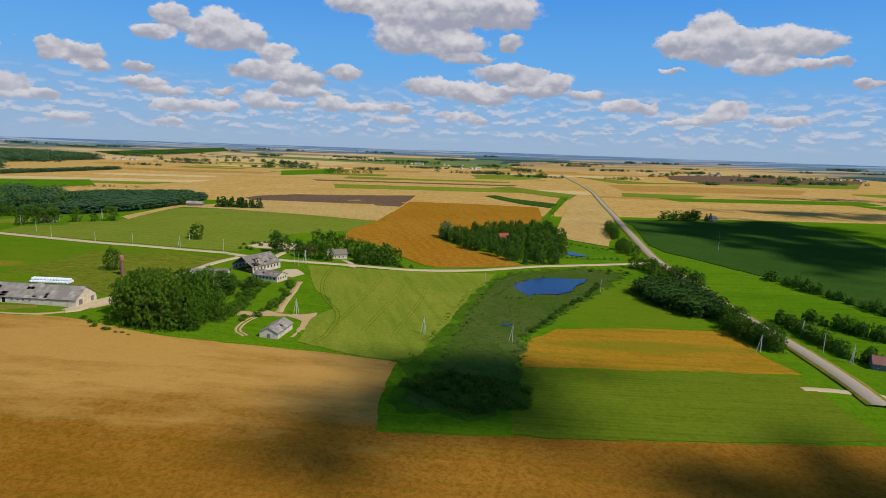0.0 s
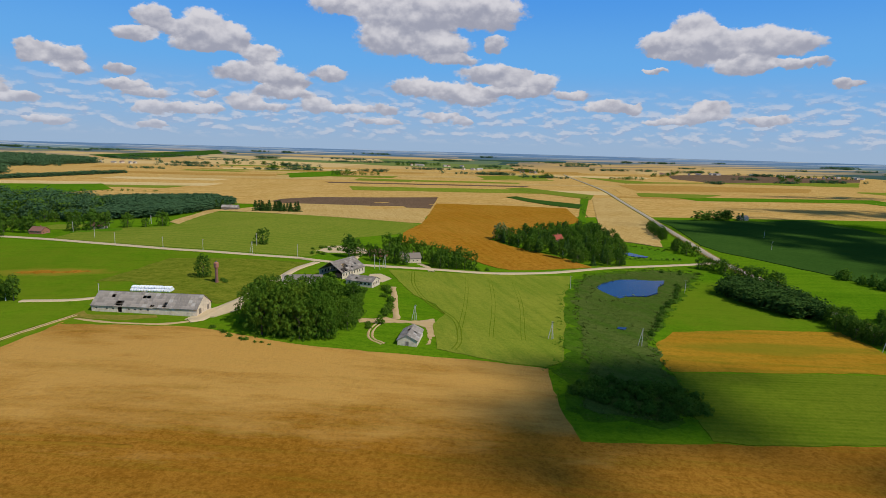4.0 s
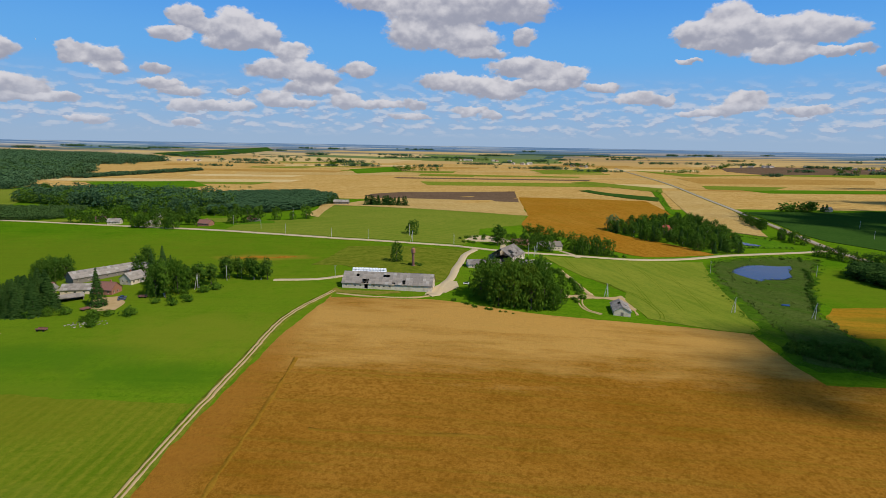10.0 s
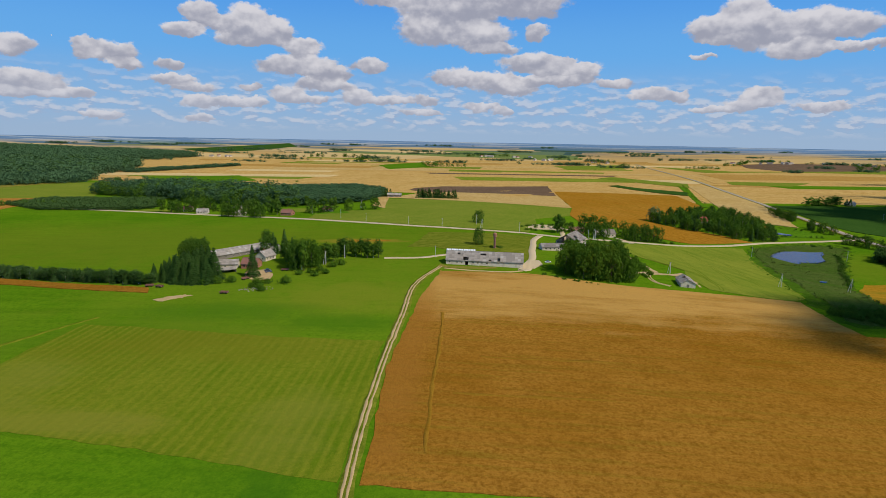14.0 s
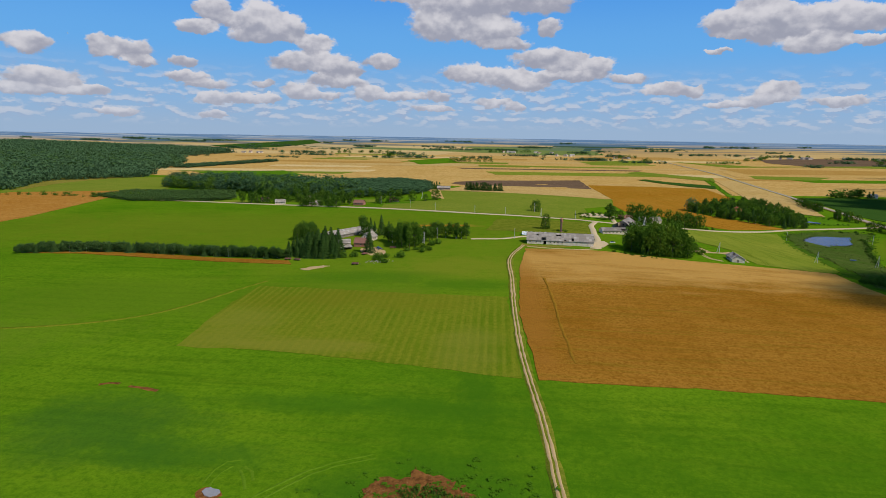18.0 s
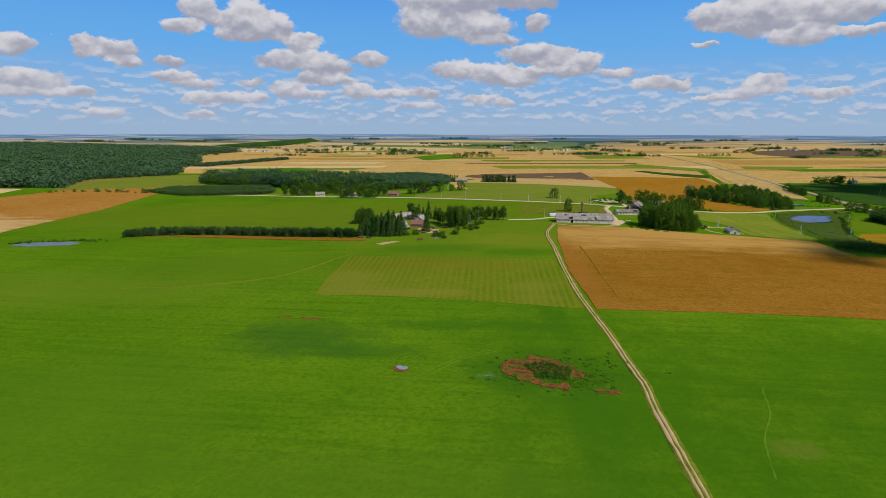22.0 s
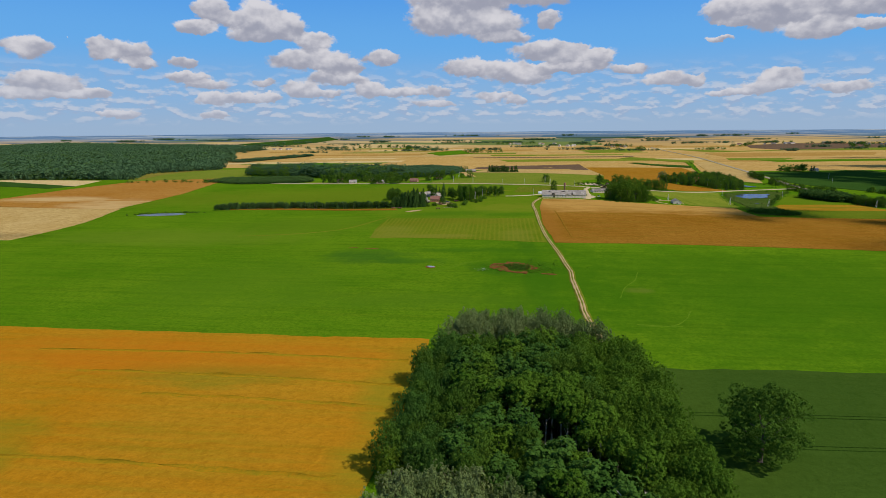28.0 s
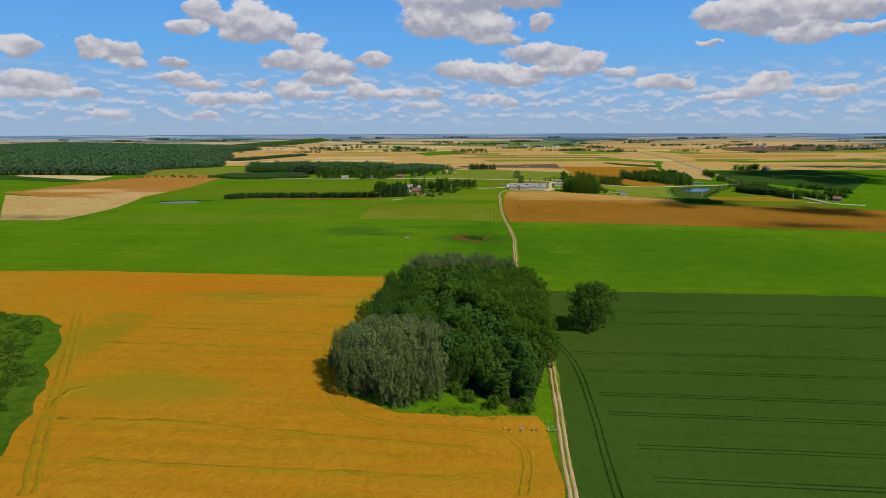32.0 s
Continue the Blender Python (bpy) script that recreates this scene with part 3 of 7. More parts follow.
TRACK = [(-230.6, 260.7), (-242.5, 213.5), (-243.1, 163.7), (-244.1, 109.4), (-243.2, 56.0), (-239.7, 3.8), (-238.6, -29.0), (-237.8, -53.3), (-239.5, -73.1), (-240.9, -113.7), (-242.5, -147.0), (-240, -200), (-238, -250), (-237.9, -291.3), (-240.1, -339.9), (-242.2, -375.8), (-243.0, -394.3), (-243, -480), (-247, -640)]
RUTS = [(-233.4, -287.6), (-229.3, -314.9), (-229.8, -351.5), (-231.1, -375.2), (-231.9, -395.9)]
MARSH = [(46, 427), (24.2, 371.9), (13.9, 325.4), (7.0, 288.4), (0.4, 258.7), (-4.0, 231.5), (-7.6, 215.3), (-13.4, 200.8), (-12.6, 187.8), (-0.0, 186.3), (13.6, 187.4), (20.5, 193.8), (23.1, 206.9), (28.2, 238.0), (39.0, 281.3), (69.2, 339.9), (105, 399), (139, 452), (111, 458), (72, 443)]
MARGIN = [(44, 432), (15.3, 372.2), (4.7, 322.5), (-2.9, 285.6), (-10.5, 256.0), (-14.7, 236.0), (-21.6, 224.5), (-22.1, 194.4), (-18.9, 181.7), (-0.0, 181.2), (15.3, 184.2), (21.9, 192.1), (24.4, 207.2), (29.5, 238.2), (40.5, 281.6), (69.6, 333.3), (105, 391), (142, 452), (112, 464), (73, 451)]
POND = [(29.3, 361.1), (35.0, 375.2), (39.9, 386.4), (50, 404), (57, 412), (68, 420), (79, 422), (91, 419), (102, 421), (97, 410), (89, 400), (82, 382), (70.0, 371.8), (62.5, 371.6), (56.7, 370.2), (46.2, 359.9), (41.0, 355.5), (33.3, 357.8)]
OATS = [(-100, 399), (-71, 403), (-40, 410), (1, 419), (35, 427), (13.7, 360.7), (4.6, 318.7), (-2.3, 285.8), (-9.6, 257.9), (-14.2, 236.1), (-23.1, 228.1), (-44.9, 232.5), (-67.3, 241.3), (-68.6, 261.4), (-68.6, 278.6), (-62.8, 299.2), (-67.6, 315.9), (-79.2, 331.9), (-91.3, 366.2)]
RAPE = [(55.2, 291.8), (101.0, 301.1), (149.3, 300.7), (146.1, 261.0), (150.7, 238.0), (97.2, 237.3), (29.8, 231.5), (29.9, 245.5), (39.1, 271.9)]
LEY = [(29.6, 229.5), (62.2, 233.0), (96.3, 235.2), (146.9, 235.7), (142.7, 179.2), (109.5, 175.7), (81.3, 173.8), (28.3, 170.5), (18.7, 171.8), (20.2, 185.4)]
ROAD_LANE = [(-724, 568), (-611, 549), (-496, 514), (-393, 476), (-330, 450), (-269, 429), (-237, 423), (-198, 417), (-164, 415), (-164, 414), (-141, 409), (-117, 407), (-73, 412), (-32, 415), (-5, 423), (23, 435), (51, 451), (75, 463), (115, 475), (152, 485), (172, 492)]
ROAD_MAIN = [(162.1, 206.9), (166.3, 232.5), (169.6, 264.8), (170.9, 290.9), (173.0, 343.1), (179, 415), (182, 507), (202, 633), (230, 791), (234, 808), (275, 1043), (341, 1425), (408, 2028), (435, 2270)]
YARD_LANE = [(-151, 405), (-159.0, 380.1), (-162.1, 352.5), (-165.2, 331.0), (-166.0, 317.8), (-168.1, 297.8), (-171.9, 281.9), (-174.7, 260.3), (-178.5, 257.5)]
FARM_LANE = [(-219.9, 303.0), (-232.2, 295.9), (-245.4, 286.0), (-266.5, 283.2), (-270.7, 282.7)]
HAYFIELD = [(-378, 475), (-383, 520), (-349, 532), (-315, 539), (-330, 690), (-228, 674), (-161, 659), (-102, 652), (-86, 644), (-99, 560), (-123, 536), (-145, 512), (-147, 456), (-160, 423), (-208, 425), (-271, 436), (-322, 451)]
STUBBLE_A = [(-332, 709), (-291, 875), (-179, 873), (-74, 848), (-82, 653), (-102, 652), (-228, 674)]
PLOUGHED = [(-285, 865), (-325, 911), (-319, 962), (-271, 1016), (-173, 1038), (-62, 1077), (-74, 858), (-178, 862)]
BARLEY = [(-66, 950), (46, 946), (143, 928), (122, 749), (26, 619), (-15, 566), (1, 535), (44, 491), (59, 462), (17, 443), (-11, 433), (-21, 437), (-31, 448), (-67, 503), (-97, 512), (-99, 567), (-82, 653)]
STUBBLE_B = [(248, 1166), (305, 1146), (252, 883), (195, 687), (156, 562), (126, 591), (118, 638), (134, 708), (153, 788)]
BEET = [(233, 794), (300, 803), (395, 806), (476, 843), (486, 830), (482, 719), (465, 614), (263, 341), (259, 381), (246, 448), (222, 507), (205, 541), (201, 579), (233, 734)]
STRIP_A = [(69, 1121), (91, 1043), (125, 970), (162, 925), (187, 997), (118, 1074), (92, 1142)]
STRIP_B = [(100, 1369), (147, 1428), (215, 1305), (269, 1230), (231, 1110), (153, 1250)]
STRIP_C = [(227, 1173), (234, 1136), (145, 819), (126, 738), (118, 748), (157, 898)]
FAR_A = [(-530, 1834), (-409, 2103), (-350, 1752), (-459, 1590)]
FAR_B = [(71, 1998), (342, 2187), (294, 1862), (88, 1788)]
FAR_C = [(884, 2373), (1143, 2529), (1636, 2313), (1508, 2140), (854, 1937), (807, 2136)]
FAR_D = [(453, 2125), (641, 1872), (1093, 2024), (1483, 2107), (1296, 1855), (837, 1900), (509, 1752)]
FAR_E = [(343, 1270), (513, 1239), (706, 1363), (881, 1299), (1296, 1855), (818, 1863), (388, 1484)]
FAR_J = [(458, 1679), (767, 1693), (1040, 1696), (903, 1496), (634, 1443), (424, 1406)]
FAR_K = [(397, 1340), (596, 1338), (487, 1212), (368, 1229)]
FAR_F = [(-920, 1101), (-746, 1199), (-655, 1067), (-709, 952), (-789, 960)]
FAR_G = [(-992, 1248), (-1065, 1677), (-1119, 2051), (-902, 2225), (-846, 1558), (-859, 1271)]
FAR_H = [(-1699, 2793), (-1429, 3705), (-1273, 3359), (-1344, 2784), (-1482, 2586)]
FAR_I = [(-570, 918), (-556, 1007), (-512, 997), (-548, 891)]
LW_BEET = [(-1191, 536), (-1013, 479), (-995, 516), (-1202, 606), (-1276, 635)]
LW_CREAM = [(-1226, 605), (-1240, 652), (-1022, 625), (-995, 516), (-1052, 502)]
LW_PALE = [(-952, 266), (-882, 248), (-731, 236), (-707, 153), (-701, 117), (-700, 72), (-704, 39), (-764, 36)]
LW_BROWN = [(-992, 303), (-970, 320), (-966, 457), (-942, 612), (-791, 677), (-741, 400), (-735, 230), (-831, 241), (-898, 253)]
LW_HAY = [(-937, 568), (-1016, 706), (-1043, 820), (-1001, 887), (-968, 927), (-872, 936), (-715, 611), (-792, 574), (-877, 588)]
LW_RUST = [(-956, 622), (-1051, 831), (-1002, 1003), (-949, 1000), (-965, 867), (-983, 782)]
LW_STRIP = [(-602, 226), (-566, 234), (-519, 233), (-445, 217), (-395, 208), (-389, 197), (-440, 206), (-512, 220), (-562, 228)]
POND_W = [(-677, 182), (-678, 190), (-663, 197), (-637, 201), (-627, 195), (-633, 187), (-645, 183), (-660, 179)]
PUDDLE = [(-333.6, -43.8), (-333.0, -41.1), (-331.2, -40.3), (-327.3, -41.7), (-325.9, -43.6), (-326.7, -46.0), (-328.8, -47.1), (-331.6, -46.2)]
SOIL = [(-290.0, -42.6), (-289.1, -36.7), (-285.3, -31.7), (-280.2, -31.6), (-277.8, -26.1), (-273.4, -29.7), (-266.7, -34.6), (-262.0, -40.6), (-256.0, -44.4), (-259.3, -47.9), (-262.4, -48.2), (-270.0, -44.9), (-276.3, -44.2), (-277.7, -49.6), (-270.1, -55.1), (-265.7, -56.3), (-275.9, -56.8), (-283.6, -52.7)]
PASTURE = [(-249, 395), (-198, 403), (-161, 402), (-151, 396), (-161, 359), (-167.4, 314.9), (-172.7, 291.8), (-177.2, 287.3), (-220.7, 312.2), (-240, 327), (-260, 326), (-254, 352)]
PATH_W = [(-510.7, 63.5), (-471.9, 70.7), (-436.1, 85.3), (-415.4, 106.2), (-401.0, 136.1), (-390.1, 155.6)]
OAT_LINE = [(-83, 400), (-81.5, 363.7), (-75.3, 330.3), (-66.8, 307.7), (-59.4, 291.9), (-56.7, 275.6), (-57.1, 252.4), (-60.0, 242.1)]
RIPE_LINE = [(-330.9, -296.4), (-324.4, -325.6), (-312.7, -353.2), (-296.0, -363.5), (-274.9, -365.0), (-257.8, -368.1), (-253.4, -376.5), (-253.4, -387.5), (-255.3, -397.3)]
GARDEN_TAN = [(-330, 575), (-337, 655), (-352, 734), (-333, 735), (-319, 610), (-312, 555)]
VANS = [(-158.4, 287.6)]
FOREST_TONGUE = [(-1070, 645), (-968, 643), (-1028, 801), (-928, 921), (-962, 1027), (-1152, 1187), (-1150, 1037), (-1102, 742)]

BELT = [(-1500, 1000), (-900, 980), (-560, 890), (-335, 850), (-60, 760), (240, 830), (500, 850), (1300, 900), (1900, 1700), (1700, 2500), (600, 2450), (-400, 2400), (-1500, 2100)]
draped("far_grain_fields", BELT, 0.15, M["tan"], "wide tan fields of ripe grain", "field", 90, 6)
for nm, poly, h, key, label in (
    ("wheat_field", WHEAT, 0.25, "wheat", "ripe golden wheat field with uneven edges"),
    ("mown_patch", MOWN, 0.12, "mown", "yellowish mown grass with parallel swaths"),
    ("rapeseed_field", RIPE, 0.4, "ripe", "orange ripening rapeseed field with green gaps"),
    ("bean_field", BEANS, 0.12, "beans", "dark green bean crop with wheel lines"),
    ("pasture", PASTURE, 0.1, "pasture", "rough olive pasture round the water tower"),
    ("marsh_margin", MARGIN, 0.07, "sedge", "rank green grass margin of the marsh"),
    ("marsh", MARSH, 0.15, "marsh", "grey-green reed marsh round the pond"),
    ("oat_field", OATS, 0.2, "oats", "yellow-green oat field with curved wheel lines"),
    ("rapeseed_field", RAPE, 0.15, "rapestrip", "orange ripening rapeseed strip beside the marsh"),
    ("grass_ley", LEY, 0.25, "ley", "striped green grass ley"),
    ("hayfield", HAYFIELD, 0.3, "hay", "pale green hayfield beyond the gravel lane"),
    ("stubble_field", STUBBLE_A, 0.35, "stubble", "pale tan stubble strip"),
    ("ploughed_field", PLOUGHED, 0.3, "plough", "brown ploughed field"),
    ("barley_field", BARLEY, 0.4, "rust", "rust-orange barley field"),
    ("stubble_field", STUBBLE_B, 0.6, "stubble", "pale tan grain strip beside the main road"),
    ("beet_field", BEET, 0.5, "beet", "dark green beet field"),
    ("grass_strip", STRIP_A, 0.9, "beet", "green strip of rough grass and scrub"),
    ("grass_strip", STRIP_B, 0.7, "hay", "green strip of rough grass and scrub"),
    ("grass_strip", STRIP_C, 0.7, "meadow", "green strip of rough grass and scrub"),
    ("far_field", FAR_A, 0.9, "meadow", "distant green field"),
    ("far_field", FAR_B, 0.6, "hay", "distant green field"),
    ("far_field", FAR_C, 0.6, "plough", "distant dark field"),
    ("far_field", FAR_D, 0.5, "hay", "distant green field"),
    ("far_field", FAR_E, 0.55, "tan", "distant tan grain field"),
    ("far_field", FAR_J, 0.62, "amber", "distant brownish grain field"),
    ("far_field", FAR_K, 0.64, "hay", "distant green field"),
    ("far_field", FAR_F, 0.5, "meadow", "distant green field"),
    ("far_field", FAR_H, 1.0, "beet", "distant dark green field"),
    ("stubble_field", FAR_I, 0.5, "cream", "distant pale stubble field"),
    ("far_field", FAR_G, 0.5, "tan", "distant tan grain field"),
    ("beet_field", LW_BEET, 0.5, "beet", "dark green beet field"),
    ("stubble_field", LW_CREAM, 0.4, "cream", "cream stubble strip"),
    ("stubble_field", LW_PALE, 0.35, "stubble", "pale mown stubble field"),
    ("grain_field", LW_BROWN, 0.6, "laid", "brown ripe grain field"),
    ("hayfield", LW_HAY, 0.3, "hay", "pale green hayfield by the wood"),
    ("stubble_field", GARDEN_TAN, 0.35, "stubble", "pale stubble patch behind the hamlet"),
    ("grain_field", LW_RUST, 0.6, "dry", "dry brownish grass strip by the wood"),
    ("grain_strip", LW_STRIP, 0.4, "wheat", "narrow tan strip along the spruce row"),
):
    far = nm.startswith("far")
    draped(nm, poly, h, M[key], label, "field", 60 if far else 12 if "marsh" in nm else 22, 7 if "marsh" in nm else 4 if far else 1.3, step=None if far else 4.0)
for k in range(64):
    cx, cy = random.uniform(-1000, 1700), random.uniform(1080, 2450)
    if any(inside((cx + dx, cy), P) for P in (BARLEY, PLOUGHED, STUBBLE_B, STRIP_A, STRIP_B, FAR_C, FAR_D, FAR_E) for dx in (-150, 0, 150)):
        continue
    ln, wd, a = random.uniform(160, 520), random.uniform(40, 130), radians(random.uniform(-4, 14))
    c, s = math.cos(a), math.sin(a)
    poly = [(cx + u * c - v * s, cy + u * s + v * c) for u, v in ((-ln / 2, -wd / 2), (ln / 2, -wd / 2 + 5), (ln / 2 + 20, wd / 2), (-ln / 2 - 15, wd / 2 - 8))]
    key, label = random.choice((("stubble", "far pale stubble strip"), ("cream", "far cream stubble strip"), ("hay", "far green grass strip"), ("amber", "far amber grain strip"), ("amber", "far amber grain strip"), ("stubble", "far pale stubble strip"), ("oats", "far yellow-green crop strip"), ("meadow", "far green meadow strip"), ("plough", "far brown ploughed strip")))
    draped("far_field", poly, 0.28 + 0.004 * k, M[key], label + " on the plain", "field", 60, 4)
draped("pond", POND, 0.3, M["water"], "dark blue pond among reeds", "pond", 15, 1.5, level=relief(66, 390) + 0.75)
draped("pond", POND_W, 0.3, M["grey_water"], "small pale pond in the meadow", "pond", 10, 1.0, level=relief(-648, 182) + 0.35)
draped("puddle_rim", [(-329 + (x + 329) * 0.95, -40.7 + (y + 40.7) * 0.9) for x, y in PUDDLE], 0.08, M["soil"], "brown muddy rim of the puddle", "soil", 2, 1.4, step=0.7)
draped("puddle", [(-329 + (x + 329) * 0.65, -40.7 + (y + 40.7) * 0.6) for x, y in PUDDLE], 0.1, M["puddle_water"], "small muddy puddle with painted pale cloud reflection in the meadow", "puddle", 2, 0.9, step=0.6, level=relief(-329, -40) + 0.25)
draped("bare_soil", SOIL, 0.25, M["soil"], "reddish heap of dug bare soil", "soil", 4, 4.0, step=1.0)
ribbon("lane", ROAD_LANE, 5.2, 0.45, M["gravel"], "pale gravel lane", "road", 8)
ribbon("road_verge", ROAD_MAIN, 10.5, 0.7, M["dry"], "dry grassy shoulder of the main road", "verge", 8, 0, 0.8)
ribbon("main_road", ROAD_MAIN, 6.6, 0.8, M["asphalt"], "grey asphalt main road", "road", 8)
ribbon("yard_lane", YARD_LANE, 4.6, 0.4, M["gravel"], "pale gravel lane to the barn", "road", 5)
ribbon("track_verge", [(x + 0.2, y) for x, y in TRACK], 4.2, 0.1, M["pasture"], "rough grass verge of the field track", "track", 6, 0, 0.8)
ribbon("track_rut", TRACK, 0.7, 0.22, M["dirt"], "sandy wheel rut of the field track", "track", 3, -0.75, 0.45)
ribbon("track_rut", TRACK, 0.7, 0.22, M["dirt"], "sandy wheel rut of the field track", "track", 3, 0.75, 0.45)
ribbon("meadow_path", PATH_W, 2.2, 0.12, M["mown"], "faint yellow path across the meadow", "track", 8, 0, 0.6)
ribbon("dirt_path", [(-177, 258), (-186, 252.5), (-200, 251), (-216, 252.5), (-228, 256)], 1.5, 0.14, M["dirt"], "faint earth path before the barn", "track", 3, 0, 1.0)
ribbon("farm_lane", FARM_LANE, 3.5, 0.3, M["gravel"], "narrow gravel farm lane", "road", 5)

# ---- trees ----


def unit(v):
    return v / np.maximum(np.linalg.norm(v, axis=-1, keepdims=True), 1e-9)


def leaf_quads(pos, normal, size, rng, slim=0.6):
    """Small rhombic leaf clumps at pos, facing about normal."""
    n = len(pos)
    nn = unit(normal + rng.normal(0, 0.34, (n, 3)))
    u = unit(np.cross(nn, rng.normal(0, 1, (n, 3))))
    v = np.cross(nn, u)
    s = size * rng.uniform(0.6, 1.35, (n, 1))
    dip = nn * s * 0.25
    return np.stack([pos + u * s, pos + v * s * slim - dip, pos - u * s, pos - v * s * slim - dip], 1)


def lobed_crown(rng, n, lobes, size):
    """Leafy sprays, each a small dome, on a cluster of rounded lobes (rows of x, y, z, rx, rz)."""
    per = int(min(max(n / 110, 4), 13))
    m = n // per
    area = lobes[:, 3] * lobes[:, 4]
    L = lobes[rng.choice(len(lobes), m, p=area / area.sum())]
    d = unit(rng.normal(0, 1, (m, 3)))
    rr = np.where(rng.random(m) < 0.85, rng.uniform(0.8, 1.12, m), rng.uniform(0.45, 0.85, m))[:, None]
    mid = (L[:, :3] + d * rr * np.stack([L[:, 3], L[:, 3], L[:, 4]], 1))[:, None]
    off = unit(rng.normal(0, 0.8, (m, per, 3)) + d[:, None] * 0.8 + np.array([0, 0, 0.25]))
    pos = mid + off * size * rng.uniform(1.2, 2.6, (m, 1, 1))
    nor = unit(off + 0.5 * d[:, None] + np.array([0, 0, 0.25]))
    return leaf_quads(pos.reshape(-1, 3), nor.reshape(-1, 3), size, rng)


def crown_quads(kind, rng, n=2400, size=0.03):
    """Crowns of trees one metre high."""
    if kind == "broad":
        lobes = [(0, 0, 0.55, 0.24, 0.32)]
        for k in range(27):
            a, e = k * 2.4 + rng.uniform(-0.4, 0.4), -1.2 + 2.45 * (k + 0.5) / 27
            r = 0.28 * max(math.cos(e), 0.2) ** 0.7 * rng.uniform(0.75, 1.25)
            lobes.append((r * math.cos(a), r * math.sin(a), 0.52 + 0.36 * math.sin(e) + rng.uniform(-0.05, 0.05), rng.uniform(0.07, 0.15), rng.uniform(0.06, 0.12)))
        return lobed_crown(rng, n, np.array(lobes), size)
    if kind == "low":  # leafy down to the ground
        lobes = [(0, 0, 0.46, 0.33, 0.42)]
        for k in range(42):
            a, e = k * 2.4 + rng.uniform(-0.4, 0.4), -0.95 + 2.45 * (k + 0.5) / 42
            r = 0.4 * max(math.cos(e), 0.12) ** 0.75 * rng.uniform(0.78, 1.2)
            lobes.append((r * math.cos(a), r * math.sin(a), 0.42 + 0.46 * math.sin(e) + rng.uniform(-0.05, 0.05), rng.uniform(0.07, 0.145), rng.uniform(0.07, 0.14)))
        return lobed_crown(rng, n, np.array(lobes), size)
    if kind == "oak":  # wide open-grown crown on a short trunk
        lobes = [(0, 0, 0.52, 0.3, 0.34)]
        for k in range(58):
            a, e = k * 2.4 + rng.uniform(-0.4, 0.4), -0.8 + 2.3 * (k + 0.5) / 58
            r = 0.41 * max(math.cos(e), 0.1) ** 0.75 * rng.uniform(0.72, 1.22)
            lobes.append((r * math.cos(a), r * math.sin(a), 0.47 + 0.43 * math.sin(e) + rng.uniform(-0.05, 0.05), rng.uniform(0.05, 0.12), rng.uniform(0.05, 0.11)))
        return lobed_crown(rng, n, np.array(lobes), size)
    if kind == "plume":  # upright leafy plumes down to the ground
        lobes = [(0, 0, 0.46, 0.3, 0.4)]
        for k in range(48):
            a, e = k * 2.4 + rng.uniform(-0.4, 0.4), -0.95 + 2.45 * (k + 0.5) / 48
            r = 0.41 * max(math.cos(e), 0.12) ** 0.75 * rng.uniform(0.8, 1.15)
            lobes.append((r * math.cos(a), r * math.sin(a), 0.42 + 0.44 * math.sin(e) + rng.uniform(-0.06, 0.06), rng.uniform(0.045, 0.085), rng.uniform(0.11, 0.18)))
        return lobed_crown(rng, n, np.array(lobes), size)
    if kind == "mast":  # bare trunk, crown on top
        lobes = [(0, 0, 0.78, 0.1, 0.18)]
        for k in range(14):
            a, z = k * 2.4 + rng.uniform(-0.4, 0.4), 0.58 + 0.38 * k / 14
            r = 0.13 * math.sin(math.pi * min(1, (z - 0.45) / 0.58)) ** 0.6 * rng.uniform(0.7, 1.2)
            lobes.append((r * math.cos(a), r * math.sin(a), z, rng.uniform(0.05, 0.09), rng.uniform(0.05, 0.09)))
        return lobed_crown(rng, n, np.array(lobes), size)
    if kind == "tall":
        lobes = [(0, 0, 0.55, 0.12, 0.34)]
        for k in range(16):
            a, z = k * 2.4 + rng.uniform(-0.4, 0.4), 0.22 + 0.72 * k / 16
            r = 0.15 * math.sin(math.pi * min(1, (z - 0.08) / 0.95)) ** 0.6 * rng.uniform(0.7, 1.2)
            lobes.append((r * math.cos(a), r * math.sin(a), z, rng.uniform(0.06, 0.1), rng.uniform(0.08, 0.13)))
        return lobed_crown(rng, n, np.array(lobes), size)
    if kind == "bush":
        lobes = []
        for k in range(9):
            a, r = k * 2.4, rng.uniform(0.1, 0.5)
            lobes.append((r * math.cos(a), r * math.sin(a), rng.uniform(0.2, 0.6) - 0.15 * r, rng.uniform(0.22, 0.36), rng.uniform(0.22, 0.36)))
        return lobed_crown(rng, n, np.array(lobes), size)
    # spruce: drooping whorls on a cone
    z = rng.random(n) ** 1.35 * 0.95 + 0.05
    layer = np.round(z * 16) / 16 + rng.normal(0, 0.008, n)
    a = rng.uniform(0, 2 * math.pi, n)
    arm = 0.5 + 0.5 * np.cos(a * 7 + layer * 90)
    r = 0.235 * (1.02 - layer) * (0.62 + 0.38 * arm) * np.where(rng.random(n) < 0.75, rng.uniform(0.8, 1.05, n), rng.uniform(0.3, 0.9, n)) + 0.008
    pos = np.stack([r * np.cos(a), r * np.sin(a), layer - 0.22 * r], 1)
    nor = np.stack([np.cos(a), np.sin(a), np.full(n, 0.9)], 1)
    return leaf_quads(pos, nor, size, rng, 0.5)


